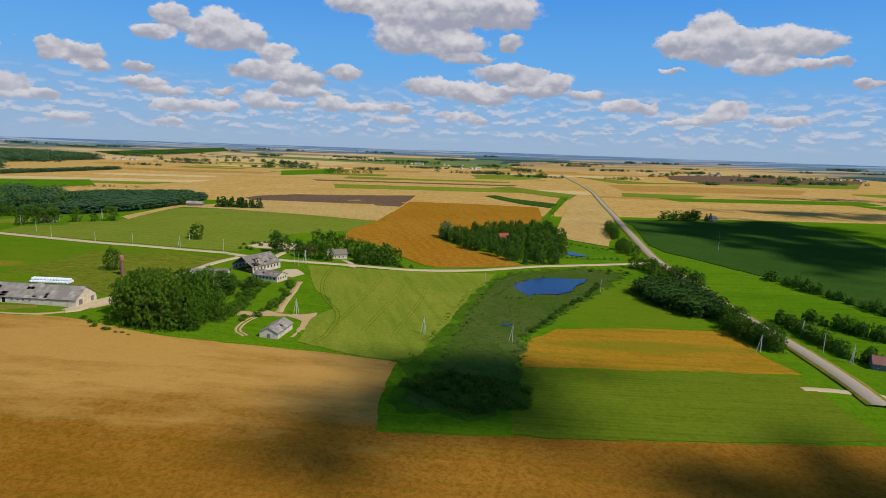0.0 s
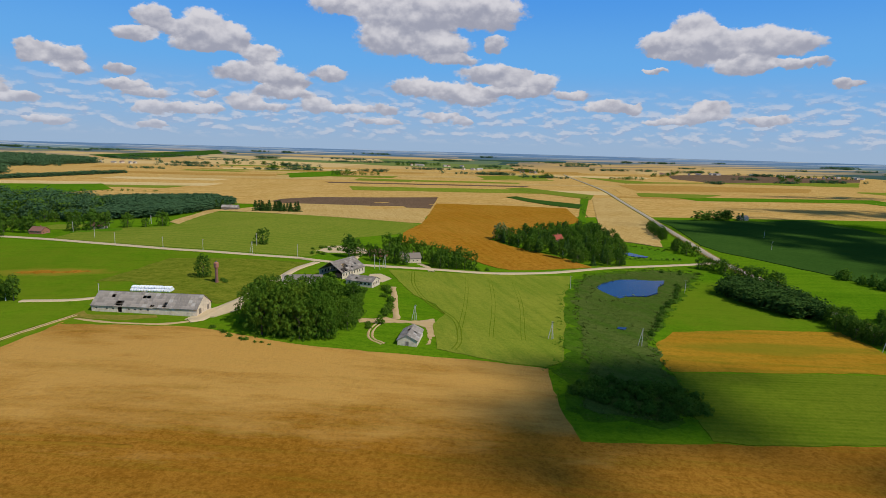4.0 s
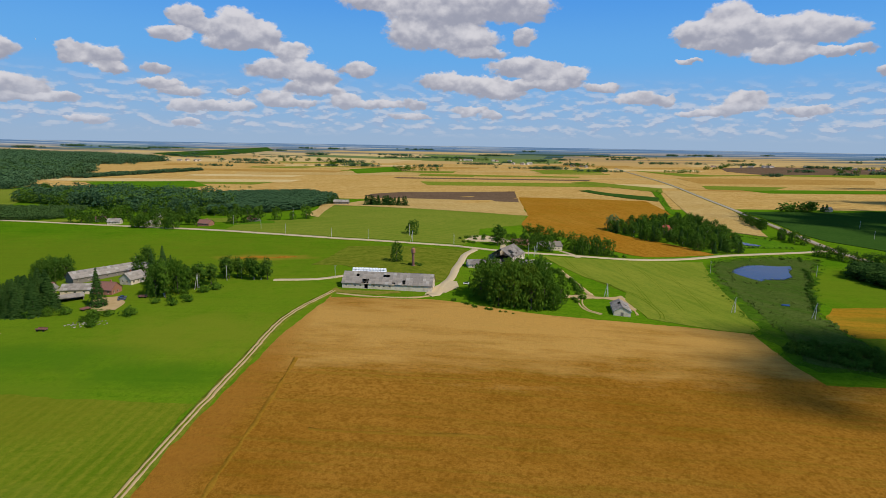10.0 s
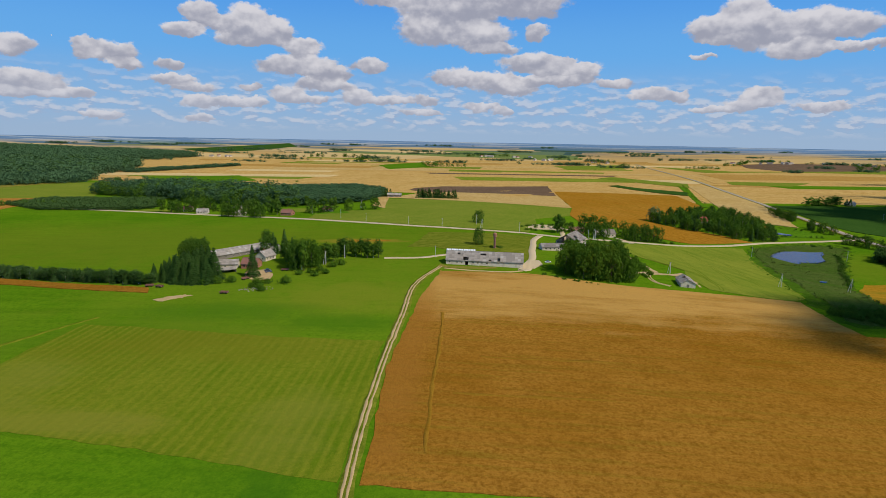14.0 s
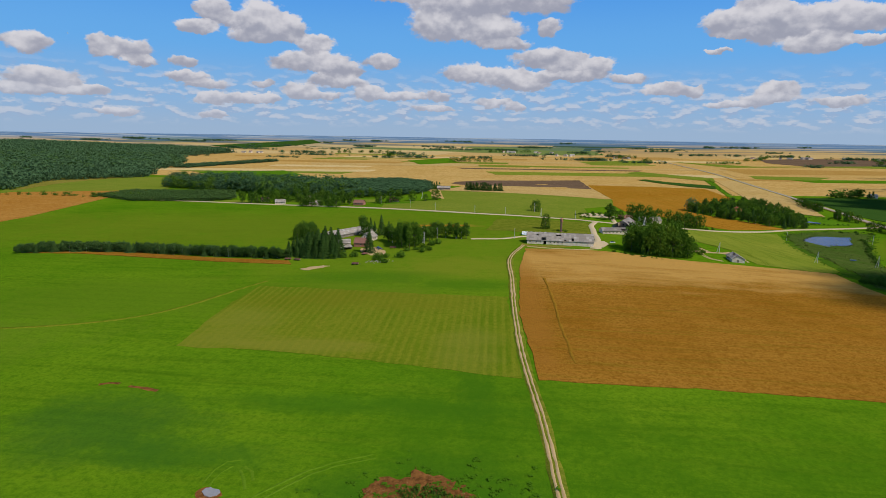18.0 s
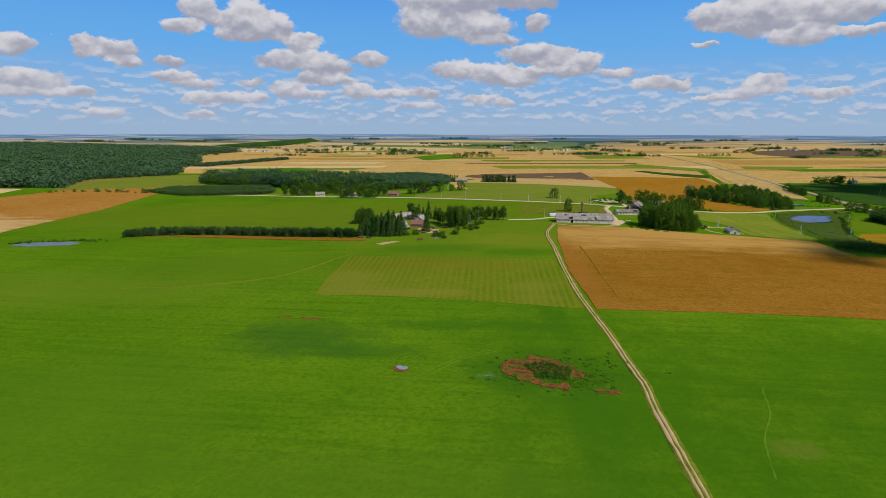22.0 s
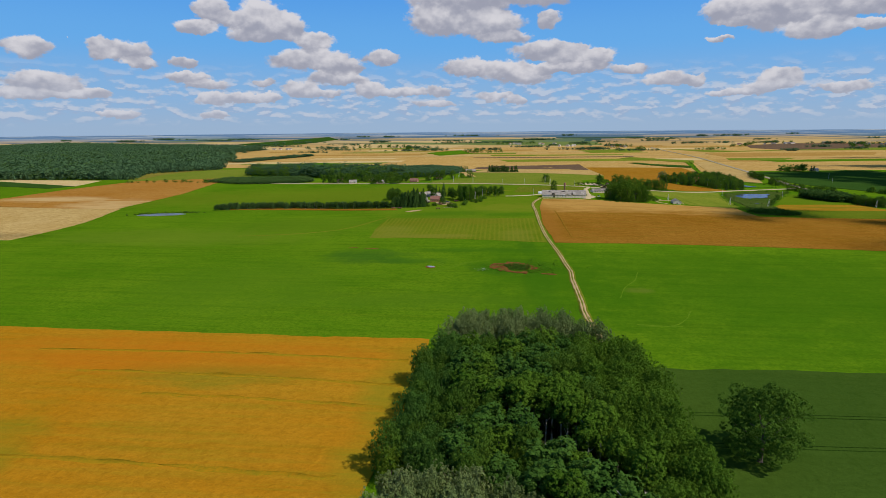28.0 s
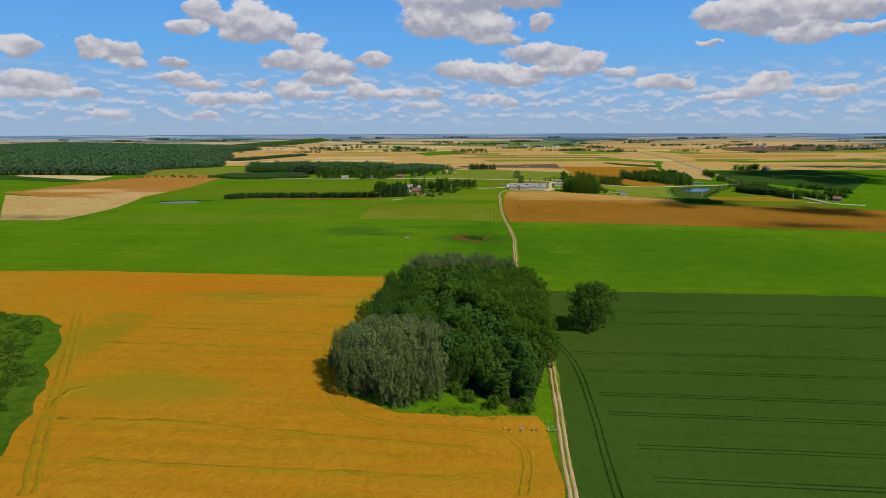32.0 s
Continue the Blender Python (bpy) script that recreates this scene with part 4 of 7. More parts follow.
def tube(bm, pts, radii, sides=7):
    rings = []
    for k, (p, r) in enumerate(zip(pts, radii)):
        p = Vector(p)
        d = (Vector(pts[min(k + 1, len(pts) - 1)]) - Vector(pts[max(k - 1, 0)])).normalized()
        u = d.orthogonal().normalized()
        v = d.cross(u)
        rings.append([bm.verts.new(p + r * (u * math.cos(2 * math.pi * j / sides) + v * math.sin(2 * math.pi * j / sides))) for j in range(sides)])
    for a, b in zip(rings, rings[1:]):
        for j in range(sides):
            bm.faces.new((a[j], a[(j + 1) % sides], b[(j + 1) % sides], b[j]))
    bm.faces.new(rings[-1])
    return rings


def bm_mesh(name, bm, mat):
    me = bpy.data.meshes.new(name)
    bm.to_mesh(me)
    bm.free()
    if mat:
        me.materials.append(mat)
    return me


def trunk_mesh(kind, rng, mat):
    bm = bmesh.new()
    top = {"mast": 0.85, "plume": 0.7, "oak": 0.6, "low": 0.6, "broad": 0.62, "tall": 0.85, "bush": 0.45, "spruce": 0.95}[kind]
    r0 = {"mast": 0.014, "plume": 0.02, "oak": 0.026, "low": 0.024, "broad": 0.024, "tall": 0.014, "bush": 0.02, "spruce": 0.015}[kind]
    lean = rng.normal(0, 0.012, 2)
    pts = [(lean[0] * z, lean[1] * z, z * top) for z in (-0.03, 0.08, 0.3, 0.6, 1.0)]
    stem = tube(bm, pts, [r0 * 1.5, r0, r0 * 0.8, r0 * 0.55, r0 * 0.2])
    if kind != "spruce":
        for k in range(6):
            a, z = k * 2.4, top * (0.42 + 0.09 * k)
            s = 0.2 if kind in ("broad", "low") else 0.12 if kind in ("tall", "mast") else 0.3
            tip = (s * math.cos(a), s * math.sin(a), z + 0.16)
            mid = (s * 0.45 * math.cos(a), s * 0.45 * math.sin(a), z + 0.05)
            limb = tube(bm, [(0, 0, z), mid, tip], [r0 * 0.5, r0 * 0.35, r0 * 0.12], 5)
            bm.faces.new((stem[2][k], limb[0][0], limb[0][1]))
    return bm_mesh("trunk", bm, mat)


CROWNS = {}


def crown_of(kind, leaf, variant, fine):
    """Crown and trunk of one kind; fine: 2 beside the path, 1 in the middle distance, 0 far off."""
    key = (kind, leaf, variant, fine)
    if key not in CROWNS:
        rng = np.random.default_rng(len(kind) * 101 + variant * 13 + ord(kind[0]))
        n, size = {"mast": (5000, 0.015), "plume": (14500, 0.014), "oak": (42000, 0.0095), "low": (14500, 0.014), "broad": (11000, 0.0165), "tall": (8000, 0.0145), "bush": (2600, 0.045), "spruce": (5000, 0.018)}[kind]
        n, size = int(n * (0.13, 0.36, 1.0)[fine]), size * (2.5, 1.55, 1.0)[fine]
        bark = M["birch"] if kind == "mast" or (kind == "tall" and variant == 1) else M["bark"]
        CROWNS[key] = quads("crown", crown_quads(kind, rng, n, size), M[leaf]), trunk_mesh(kind, rng, bark)
    return CROWNS[key]


def plant(name, kind, leaf, x, y, h, wide=1.0, label="", category="tree", group=""):
    """One tree: trunk with limbs, and a crown of leaf clumps."""
    v = random.randrange(3)
    crown, trunk = crown_of(kind, leaf, v, 2 if y < -150 and x > -330 else 1 if y < 395 else 0)
    tree = new(name)
    tree.matrix_world = Matrix.LocRotScale((x, y, relief(x, y) - 0.1), Euler((0, 0, random.uniform(0, 6.28))), (h * wide, h * wide, h))
    for nm, me in (("trunk", trunk), ("crown", crown)):
        ob = new(nm, me)
        ob.parent = tree
    return tagged(tree, label, category, group)


def scatter(poly, gap, rnd=0.35):
    """Even but irregular places inside an outline."""
    xs, ys = [p[0] for p in poly], [p[1] for p in poly]
    out, row = [], 0
    y = min(ys) + gap * 0.4
    while y < max(ys):
        x = min(xs) + gap * (0.3 + 0.5 * (row % 2))
        while x < max(xs):
            q = (x + random.uniform(-rnd, rnd) * gap, y + random.uniform(-rnd, rnd) * gap)
            if inside(q, poly):
                out.append(q)
            x += gap
        y += gap * 0.87
        row += 1
    return out


def wood(name, poly, gap, h, kind, leaf, label, n=70, size=0.085, wide=1.0, vary=0.2, spots=None):
    """Far woodland that nobody could count: many crowns in one mesh."""
    base = [crown_quads(kind, np.random.default_rng(50 + k), n, size) for k in range(4)]
    parts = []
    for x, y in spots or scatter(poly, gap):
        k = h * random.uniform(1 - vary, 1 + vary)
        a = random.uniform(0, 6.28)
        c, s = math.cos(a), math.sin(a)
        q = base[random.randrange(4)] @ np.array([[c, s, 0], [-s, c, 0], [0, 0, 1]]) * np.array([k * wide, k * wide, k])
        parts.append(q + np.array([x, y, relief(x, y) - 0.3]))
    ob = new(name, quads(name, np.concatenate(parts), M[leaf]))
    return tagged(ob, label, "wood", kind="stuff")


def along(line, gap, rnd=1.0):
    """Places along a line."""
    out = []
    for p in smooth_line(line, gap):
        out.append((p.x + random.uniform(-rnd, rnd), p.y + random.uniform(-rnd, rnd)))
    return out


# near clump beside the field track
CLUMP = [(-300, -192), (-312, -212), (-316, -240), (-318, -285), (-306, -300), (-280, -303), (-276, -332), (-266, -343), (-257, -349), (-249, -347), (-242, -318), (-238, -290), (-237, -250), (-240, -222), (-250, -200), (-276, -189)]
draped("wood_floor", CLUMP, 0.12, M["litter"], "dark leaf litter under the clump", "ground", 10, 1.5)
for x, y in scatter(CLUMP, 7.0):
    u = min(max(((x + 281) * 22 - (y + 256) * 44) / 2420, 0), 1)
    glade = math.hypot(x + 281 - 22 * u, y + 256 + 44 * u) < 7.5
    r = random.random()
    if glade:
        continue
    elif y > -209:
        plant("poplar", "plume", "leaf_grey", x, y, random.uniform(18, 20), random.uniform(0.62, 0.75), "grey-leaved white poplar in the field clump", "tree", "trees of the field clump")
    elif x > -260 and y > -312:
        plant("oak", "low", "leaf", x, y, random.uniform(14.5, 18.5), random.uniform(0.72, 0.9), "broad green oak at the edge of the field clump", "tree", "trees of the field clump")
    elif y < -312 and x > -268:
        plant("young_alder", "tall", random.choice(("leaf_dark", "leaf_teal", "leaf_teal")), x, y, random.uniform(10, 16), random.uniform(1.1, 1.4), "slim green alder at the near end of the clump", "tree", "trees of the field clump")
    elif x < -300 and y < -215:
        plant("alder", "low", random.choice(("leaf_teal", "leaf_dark")), x, y, random.uniform(13, 16), random.uniform(0.6, 0.75), "dark green alder at the edge of the clump", "tree", "trees of the field clump")
    elif r < 0.2:
        plant("birch", "tall", "leaf", x, y, random.uniform(15, 19), 1.3, "slender green birch with pale trunk", "tree", "trees of the field clump")
    elif r < 0.28:
        plant("maple", "low", "leaf_light", x, y, random.uniform(12, 15.5), 0.5, "yellowish green maple among darker trees", "tree", "trees of the field clump")
    elif r < 0.6:
        plant("aspen", "tall", "leaf_teal", x, y, random.uniform(14, 18.5), random.uniform(1.5, 1.8), "bluish green aspen in the field clump", "tree", "trees of the field clump")
    else:
        plant("alder", "low", "leaf_dark", x, y, random.uniform(14, 19), random.uniform(0.55, 0.7), "dark green alder in the field clump", "tree", "trees of the field clump")
# tall birches with bare trunks round a gap in the clump
for x, y in scatter([(-285, -266), (-265, -266), (-264, -254), (-286, -254)], 4.6) + [(-265, -282), (-259, -290), (-261, -278), (-255, -299), (-269, -272), (-270, -296)]:
    plant("birch", "mast", "leaf", x, y, random.uniform(17, 20), 1.0, "tall birch with a bare pale trunk", "tree", "trees of the field clump")
for x, y in ((-272, -299), (-279, -296), (-268, -304)):
    plant("alder", "tall", "leaf_teal", x, y, random.uniform(8, 11), 1.8, "young alder in the gap of the clump", "tree", "trees of the field clump")
# rounded stand of white poplars at its near corner
for x, y in scatter([(-315, -302), (-321, -320), (-316, -342), (-300, -353), (-284, -349), (-275, -335), (-275, -312), (-290, -300)], 7.5):
    d = math.hypot((x + 299) / 25, (y + 327) / 27)
    plant("poplar", "plume", "leaf_grey", x, y, 20.5 - 5.5 * d * d, random.uniform(0.66, 0.78), "grey-leaved white poplar leafy to the ground", "tree", "white poplars of the clump")
plant("maple", "low", "leaf_light", -316, -287, 11, 0.75, "bright yellow-green maple beside the poplars", "tree")
plant("oak", "oak", "leaf_dark", -216, -270, 22, 1.08, "lone broad oak beside the field track", "tree")
wood("undergrowth", [(-286, -357), (-256, -361), (-258, -350), (-282, -350)], 2.2, 0.9, "bush", "leaf_light", "low bright green undergrowth under the clump", 60, 0.16, 1.4, 0.4)
for x, y in ((-270, -346), (-262, -350), (-259, -345), (-252, -352), (-275, -340)):
    plant("shrub", "bush", "leaf", x, y, random.uniform(4, 6.5), 0.8, "tall green bush at the end of the clump", "shrub", "shrubs under the clump")
draped("hollow", [(-560, -262), (-484, -266), (-462, -280), (-424, -340), (-400, -388), (-470, -405), (-570, -330)], 0.45, M["sedge"], "rank green grass in the hollow", "grass", 10, 3.0)
for x, y in scatter([(-540, -268), (-484, -271), (-466, -283), (-430, -340), (-412, -380), (-470, -400), (-560, -330)], 7.6):
    plant("willow_bush", "bush", random.choice(("leaf", "leaf", "leaf_light")), x, y, random.uniform(2.5, 5.5), 1.0, "rounded green willow shrub in a hollow", "shrub", "shrubs in the hollow")

# grove beside the barn
for x, y in scatter([(-152, 252), (-140, 242), (-122, 240), (-112, 246), (-107, 254), (-108, 268), (-120, 277), (-140, 274), (-150, 266)], 7.5):
    plant("linden", "low", "leaf" if random.random() < 0.85 else "leaf_light", x, y, random.uniform(18, 23) if x < -117 else random.uniform(12, 16), random.uniform(0.62, 0.8), "big leafy linden of the barn grove", "tree", "trees of the barn grove")
for x, y in along([(-164, 250), (-150, 238), (-135, 233)], 3.2, 1.5):
    plant("shrub", "bush", "leaf", x, y, random.uniform(0.9, 2.0), 1.4, "low green shrub at the foot of the grove", "shrub", "shrubs by the barn grove")
for x, y in along([(-98, 262), (-92, 300), (-96, 330), (-100, 345)], 5, 2.5) + along([(-128, 300), (-122, 330)], 6, 3):
    plant("shrub", "bush", "leaf", x, y, random.uniform(2, 4.5), 1.1, "dense green shrub near the barn grove", "shrub", "shrubs by the barn grove")
for x, y in ((-131, 322), (-124, 315), (-113, 318), (-120, 305)):
    plant("linden", "broad", "leaf_dark", x, y, random.uniform(9, 12), 1.0, "dark young linden by the ruined hall", "tree")

# single trees
plant("linden", "low", "leaf_dark", -205, 461, 12.5, 0.98, "dark rounded tree alone in the hayfield", "tree")
plant("ash_tree", "low", "leaf_dark", -206, 344, 13.5, 0.78, "dark ash tree by the water tower", "tree")
for x, y in ((-196, 334), (-192, 337), (-189, 333)):
    plant("shrub", "bush", "leaf_dark", x, y, 2.2, 1.2, "dark shrub at the foot of the water tower", "shrub")

# trees along the lane and round the white house
for x, y, h, k, leaf in ((-132, 430, 15, "tall", "leaf_dark"), (-127, 437, 12, "broad", "leaf_dark"), (-112, 424, 11, "broad", "leaf_dark"), (-104, 422, 12, "broad", "leaf_dark"),
                         (-98, 424, 13, "broad", "leaf_dark"), (-92, 421, 13, "broad", "leaf"), (-104, 452, 15, "broad", "leaf"), (-95, 455, 15, "broad", "leaf"), (-86, 452, 14, "broad", "leaf"),
                         (-118, 441, 9, "broad", "leaf"), (-78, 447, 13, "broad", "leaf"), (-70, 424, 10, "broad", "leaf"), (-64, 421, 12, "broad", "leaf_dark"), (-58, 424, 13, "broad", "leaf_dark"), (-52, 422, 12, "broad", "leaf_dark"),
                         (-46, 424, 13, "broad", "leaf"), (-41, 427, 12, "broad", "leaf_dark"), (-62, 434, 13, "broad", "leaf"), (-50, 437, 13, "broad", "leaf_dark"), (-70, 440, 13, "broad", "leaf")):
    plant("lane_tree", "low" if k == "broad" else k, leaf, x, y, h * 1.12, random.uniform(0.66, 0.82) if k == "broad" else 1.3, "leafy tree along the gravel lane", "tree", "trees along the lane")
for x, y in along([(-36, 422), (-30, 424)], 4) + [(-160, 434), (-156, 436), (-152, 434)]:
    plant("shrub", "bush", "leaf", x, y, 2.6, 1.1, "green shrub by the lane", "shrub")

# wood with the red-roofed house
for x, y in scatter([(-12, 560), (10, 522), (35, 492), (60, 466), (92, 474), (104, 520), (120, 600), (112, 660), (60, 640), (20, 600)], 10.5):
    if math.hypot(x - 53, y - 572) > 8 and not (44 < x < 66 and 548 < y < 572):
        kind = random.choice(("low", "low", "tall", "spruce"))
        plant("wood_tree", kind, "needle" if kind == "spruce" else random.choice(("leaf", "leaf_dark", "leaf_dark")), x, y, random.uniform(10, 13.5), 1.3 if kind != "low" else 0.85, "dark tree of the wood round the red-roofed house", "tree", "trees round the red-roofed house")
plant("willow", "low", "leaf_grey", -4, 566, 17, 0.9, "grey-green willow at the end of the wood", "tree")

# spruce plantation and road trees
wood("spruce_plantation", [(125, 388), (130, 356), (140, 330), (160, 322), (166, 352), (162, 395), (148, 412)], 3.6, 9.5, "tall", "needle", "dense dark young spruce plantation", 150, 0.06, 1.9, 0.12)
for x, y in along([(158, 318), (155, 292), (159, 268)], 5, 2.5) + along([(150, 304), (152, 278)], 5, 2) + along([(170, 520), (163, 545), (168, 560)], 7, 3) + along([(176, 610), (183, 655), (190, 690)], 8, 2) + along([(152, 470), (163, 458), (172, 420), (176, 402)], 7, 3):
    plant("roadside_tree", "low", random.choice(("leaf", "leaf_dark", "leaf_dark")), x, y, random.uniform(8.5, 12.5), random.uniform(0.85, 1.0), "leafy tree beside the main road", "tree", "roadside trees")
for x, y in along([(190, 326), (189, 302), (187, 279), (188, 262), (194, 256)], 3.6, 2.5) + along([(208, 322), (219, 304), (226, 285)], 4.5, 2) + along([(245, 440), (258, 378), (262, 340)], 9, 2):
    plant("hedge_tree", "bush", random.choice(("leaf", "leaf_dark")), x, y, random.uniform(6, 10), 0.72, "bushy hedge tree beyond the main road", "shrub", "hedge trees beyond the road")
for x, y in along([(107, 408), (96, 385), (85, 364), (74, 348), (61, 325), (49, 299), (41, 282)], 6, 1.2) + [(140, 448), (124, 446), (112, 452), (128, 455)]:
    plant("shrub", "bush", "leaf_dark", x, y, random.uniform(1.6, 3.0), 1.2, "dark shrub at the marsh edge", "shrub", "shrubs at the marsh edge")
for x, y in scatter([(-20, 204), (-8, 194), (10, 184), (26, 190), (30, 204), (24, 214), (4, 218), (-14, 214)], 5.2):
    plant("shrub", "bush", "leaf_dark", x, y, random.uniform(2.6, 4.4), 1.15, "dense willow scrub in the marsh", "shrub", "willow scrub in the marsh")
wood("reeds", MARSH, 2.6, 0.6, "bush", "reed", "tufts of grey-green reeds in the marsh", 14, 0.3, 1.3, 0.5, [q for q in scatter(MARGIN, 2.8, 0.9) if (inside(q, MARSH) or random.random() < 0.25) and not inside(q, POND)])
wood("reeds", MARSH, 6, 0.8, "bush", "reed", "tufts of green sedge in the marsh", 18, 0.26, 1.3, 0.5, [q for q in scatter(MARSH, 6.0, 0.7) if not inside(q, POND)])

wood("reeds", [], 3, 1.3, "bush", "reed", "tall reeds along the marsh edge", 22, 0.22, 1.1, 0.5, along(MARSH + MARSH[:1], 2.2, 2.6) + along(POND + POND[:1], 2.0, 1.6))
wood("sedges", [], 3, 0.9, "bush", "rank", "rank sedges along the marsh margin", 20, 0.26, 1.6, 0.5, along(MARGIN + MARGIN[:1], 2.4, 3.0))

# farmstead
for x, y in scatter([(-401, 222), (-380, 216), (-363, 217), (-362, 226), (-374, 238), (-386, 252), (-398, 244)], 4.4):
    plant("spruce", "spruce", "needle", x, y, random.uniform(6.5, 13) + 7 * min(max((x + 398) / 26, 0), 1), 1.55, "dark spruce of the farmstead shelter belt", "tree", "spruces of the farmstead")
for x, y in scatter([(-412, 275), (-400, 290), (-402, 305), (-416, 300)], 6):
    plant("maple", "low", "leaf_dark", x, y, random.uniform(11, 15), 0.7, "dark maple behind the farmhouse", "tree")
for x, y, h in ((-343, 232, 19), (-347, 304, 17), (-352, 300, 12), (-357, 309, 14), (-340, 300, 12)):
    plant("spruce", "spruce", "needle", x, y, h, 1.2, "tall dark spruce in the farmyard", "tree", "spruces of the farmstead")
for x, y in scatter([(-326, 262), (-328, 246), (-318, 241), (-311, 246), (-312, 262), (-318, 270)], 6.0):
    plant("linden", random.choice(("low", "low", "tall")), random.choice(("leaf_dark", "leaf_dark", "leaf")), x, y, random.uniform(14, 19), random.uniform(0.6, 0.75), "dark leafy linden by the farmyard", "tree", "lindens of the farmstead")
for x, y in along([(-304, 288), (-292, 287), (-284, 285)], 4.5, 2) + along([(-300, 293), (-288, 291)], 5, 2) + along([(-282, 284), (-274, 284)], 3.5, 1):
    plant("birch", "tall", "leaf_dark", x, y, random.uniform(10, 15), 1.15, "dark birch in the row by the farm lane", "tree", "row by the farm lane")
for x, y in ((-333, 213), (-328, 216), (-330, 209), (-316, 236), (-310, 240), (-305, 245), (-318, 216), (-300, 256), (-296, 262), (-329, 205), (-334, 207), (-326, 200), (-305, 232), (-300, 238), (-366, 216), (-358, 217), (-351, 219), (-362, 222)):
    plant("shrub", "bush", "leaf", x, y, random.uniform(3, 5.2), 1.1, "green shrub in the farm garden", "shrub", "shrubs in the farm garden")
for row in (-1.6, 1.6):
    for x, y in along([(-606, 225 + row), (-569, 236 + row), (-521, 236 + row), (-462, 227 + row), (-400, 217 + row)], 3.1, 1.0):
        kind = random.choice(("tall", "tall", "spruce"))
        plant("pine", kind, "pine" if x < -500 else random.choice(("pine", "needle")), x, y, random.uniform(5.5, 8.5), 1.7 if kind == "tall" else 2.3, "young pine in the dense windbreak row", "tree", "windbreak row")
wood("reeds", [], 3, 2.2, "bush", "leaf_dark", "dark reeds on the far bank of the pond", 30, 0.2, 1.2, 0.4, along([(-682, 190), (-664, 200), (-637, 206), (-620, 203)], 1.8, 1.5))
for x, y in along([(-612, 206), (-618, 212), (-690, 186)], 7, 3):
    plant("shrub", "bush", "leaf_dark", x, y, random.uniform(1.2, 2.2), 1.3, "low shrub on the pond bank", "shrub")

for x, y, h in ((-313, 262, 13), (-307, 266, 14), (-303, 272, 12), (-332, 268, 12), (-336, 274, 14), (-360, 300, 13), (-366, 322, 14)):
    plant("linden", "tall", "leaf_dark", x, y, h, 1.5, "dark leafy linden by the farmyard", "tree", "lindens of the farmstead")

# hamlet along the lane
for x, y in along([(-566, 540), (-530, 545), (-500, 548), (-470, 535), (-440, 520), (-420, 515)], 9, 4) + along([(-560, 565), (-500, 580), (-450, 590), (-400, 585)], 11, 5) + along([(-390, 520), (-350, 532), (-322, 545)], 11, 4) + along([(-480, 500), (-455, 498), (-432, 490)], 7, 2):
    plant("garden_tree", random.choice(("low", "low", "broad")), random.choice(("leaf", "leaf_dark", "leaf_dark")), x, y, random.uniform(8, 17), random.uniform(0.8, 0.95), "leafy garden tree in the hamlet", "tree", "garden trees of the hamlet")
wood("pine_plantation", [(-720, 548), (-617, 562), (-598, 585), (-640, 680), (-790, 660), (-800, 590)], 4.6, 5.0, "tall", "pine", "low green young pine plantation", 80, 0.08, 2.3, 0.12)
wood("mixed_wood", [(-790, 740), (-700, 700), (-640, 690), (-570, 630), (-470, 600), (-440, 640), (-470, 720), (-560, 800), (-700, 840), (-800, 810)], 13.0, 19, "broad", "hazed_leaf", "dark mixed wood behind the hamlet", 300, 0.05, 1.2, 0.3)
wood("mixed_wood", [(-790, 740), (-700, 700), (-640, 690), (-570, 630), (-470, 600), (-440, 640), (-470, 720), (-560, 800), (-700, 840), (-800, 810)], 15.0, 17, "broad", "leaf_dark", "green mixed wood behind the hamlet", 300, 0.05, 1.2, 0.35)
wood("spruce_plantation", [(-446, 598), (-380, 606), (-352, 640), (-346, 720), (-358, 850), (-420, 930), (-540, 880), (-560, 760)], 5.5, 9.5, "tall", "hazed_leaf", "even dark young spruce plantation", 80, 0.08, 2.3, 0.08)
# distance haze is put into this canopy as paler, bluer leaf colours
wood("forest", [(-2000, 650), (-1300, 640), (-1022, 640), (-1060, 760), (-1120, 905), (-1030, 1040), (-1040, 1250), (-1150, 1500), (-1400, 1700), (-1300, 2180), (-1500, 2350), (-2500, 2500), (-2800, 1500)], 14, 20, "broad", "hazed_leaf", "wide dark pine forest on the western skyline", 92, 0.082, 1.4, 0.16)
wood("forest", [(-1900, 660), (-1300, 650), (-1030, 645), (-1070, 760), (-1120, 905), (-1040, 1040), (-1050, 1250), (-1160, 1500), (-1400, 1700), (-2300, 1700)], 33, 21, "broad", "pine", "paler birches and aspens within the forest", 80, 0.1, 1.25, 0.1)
wood("forest", FOREST_TONGUE, 11, 15, "broad", "hazed_leaf", "low edge of the dark forest", 70, 0.1, 1.2)
wood("forest_edge", [(-1040, 1230), (-930, 1610), (-900, 1610), (-1000, 1210)], 8, 9, "tall", "hazed_leaf", "dark belt of trees before the forest", 60, 0.1, 2.2)
wood("bushes", [], 8, 6.5, "bush", "leaf_dark", "row of bushes along the hayfield", 160, 0.1, 0.9, 0.4, along([(-940, 575), (-870, 590), (-800, 580), (-720, 605)], 9, 4))

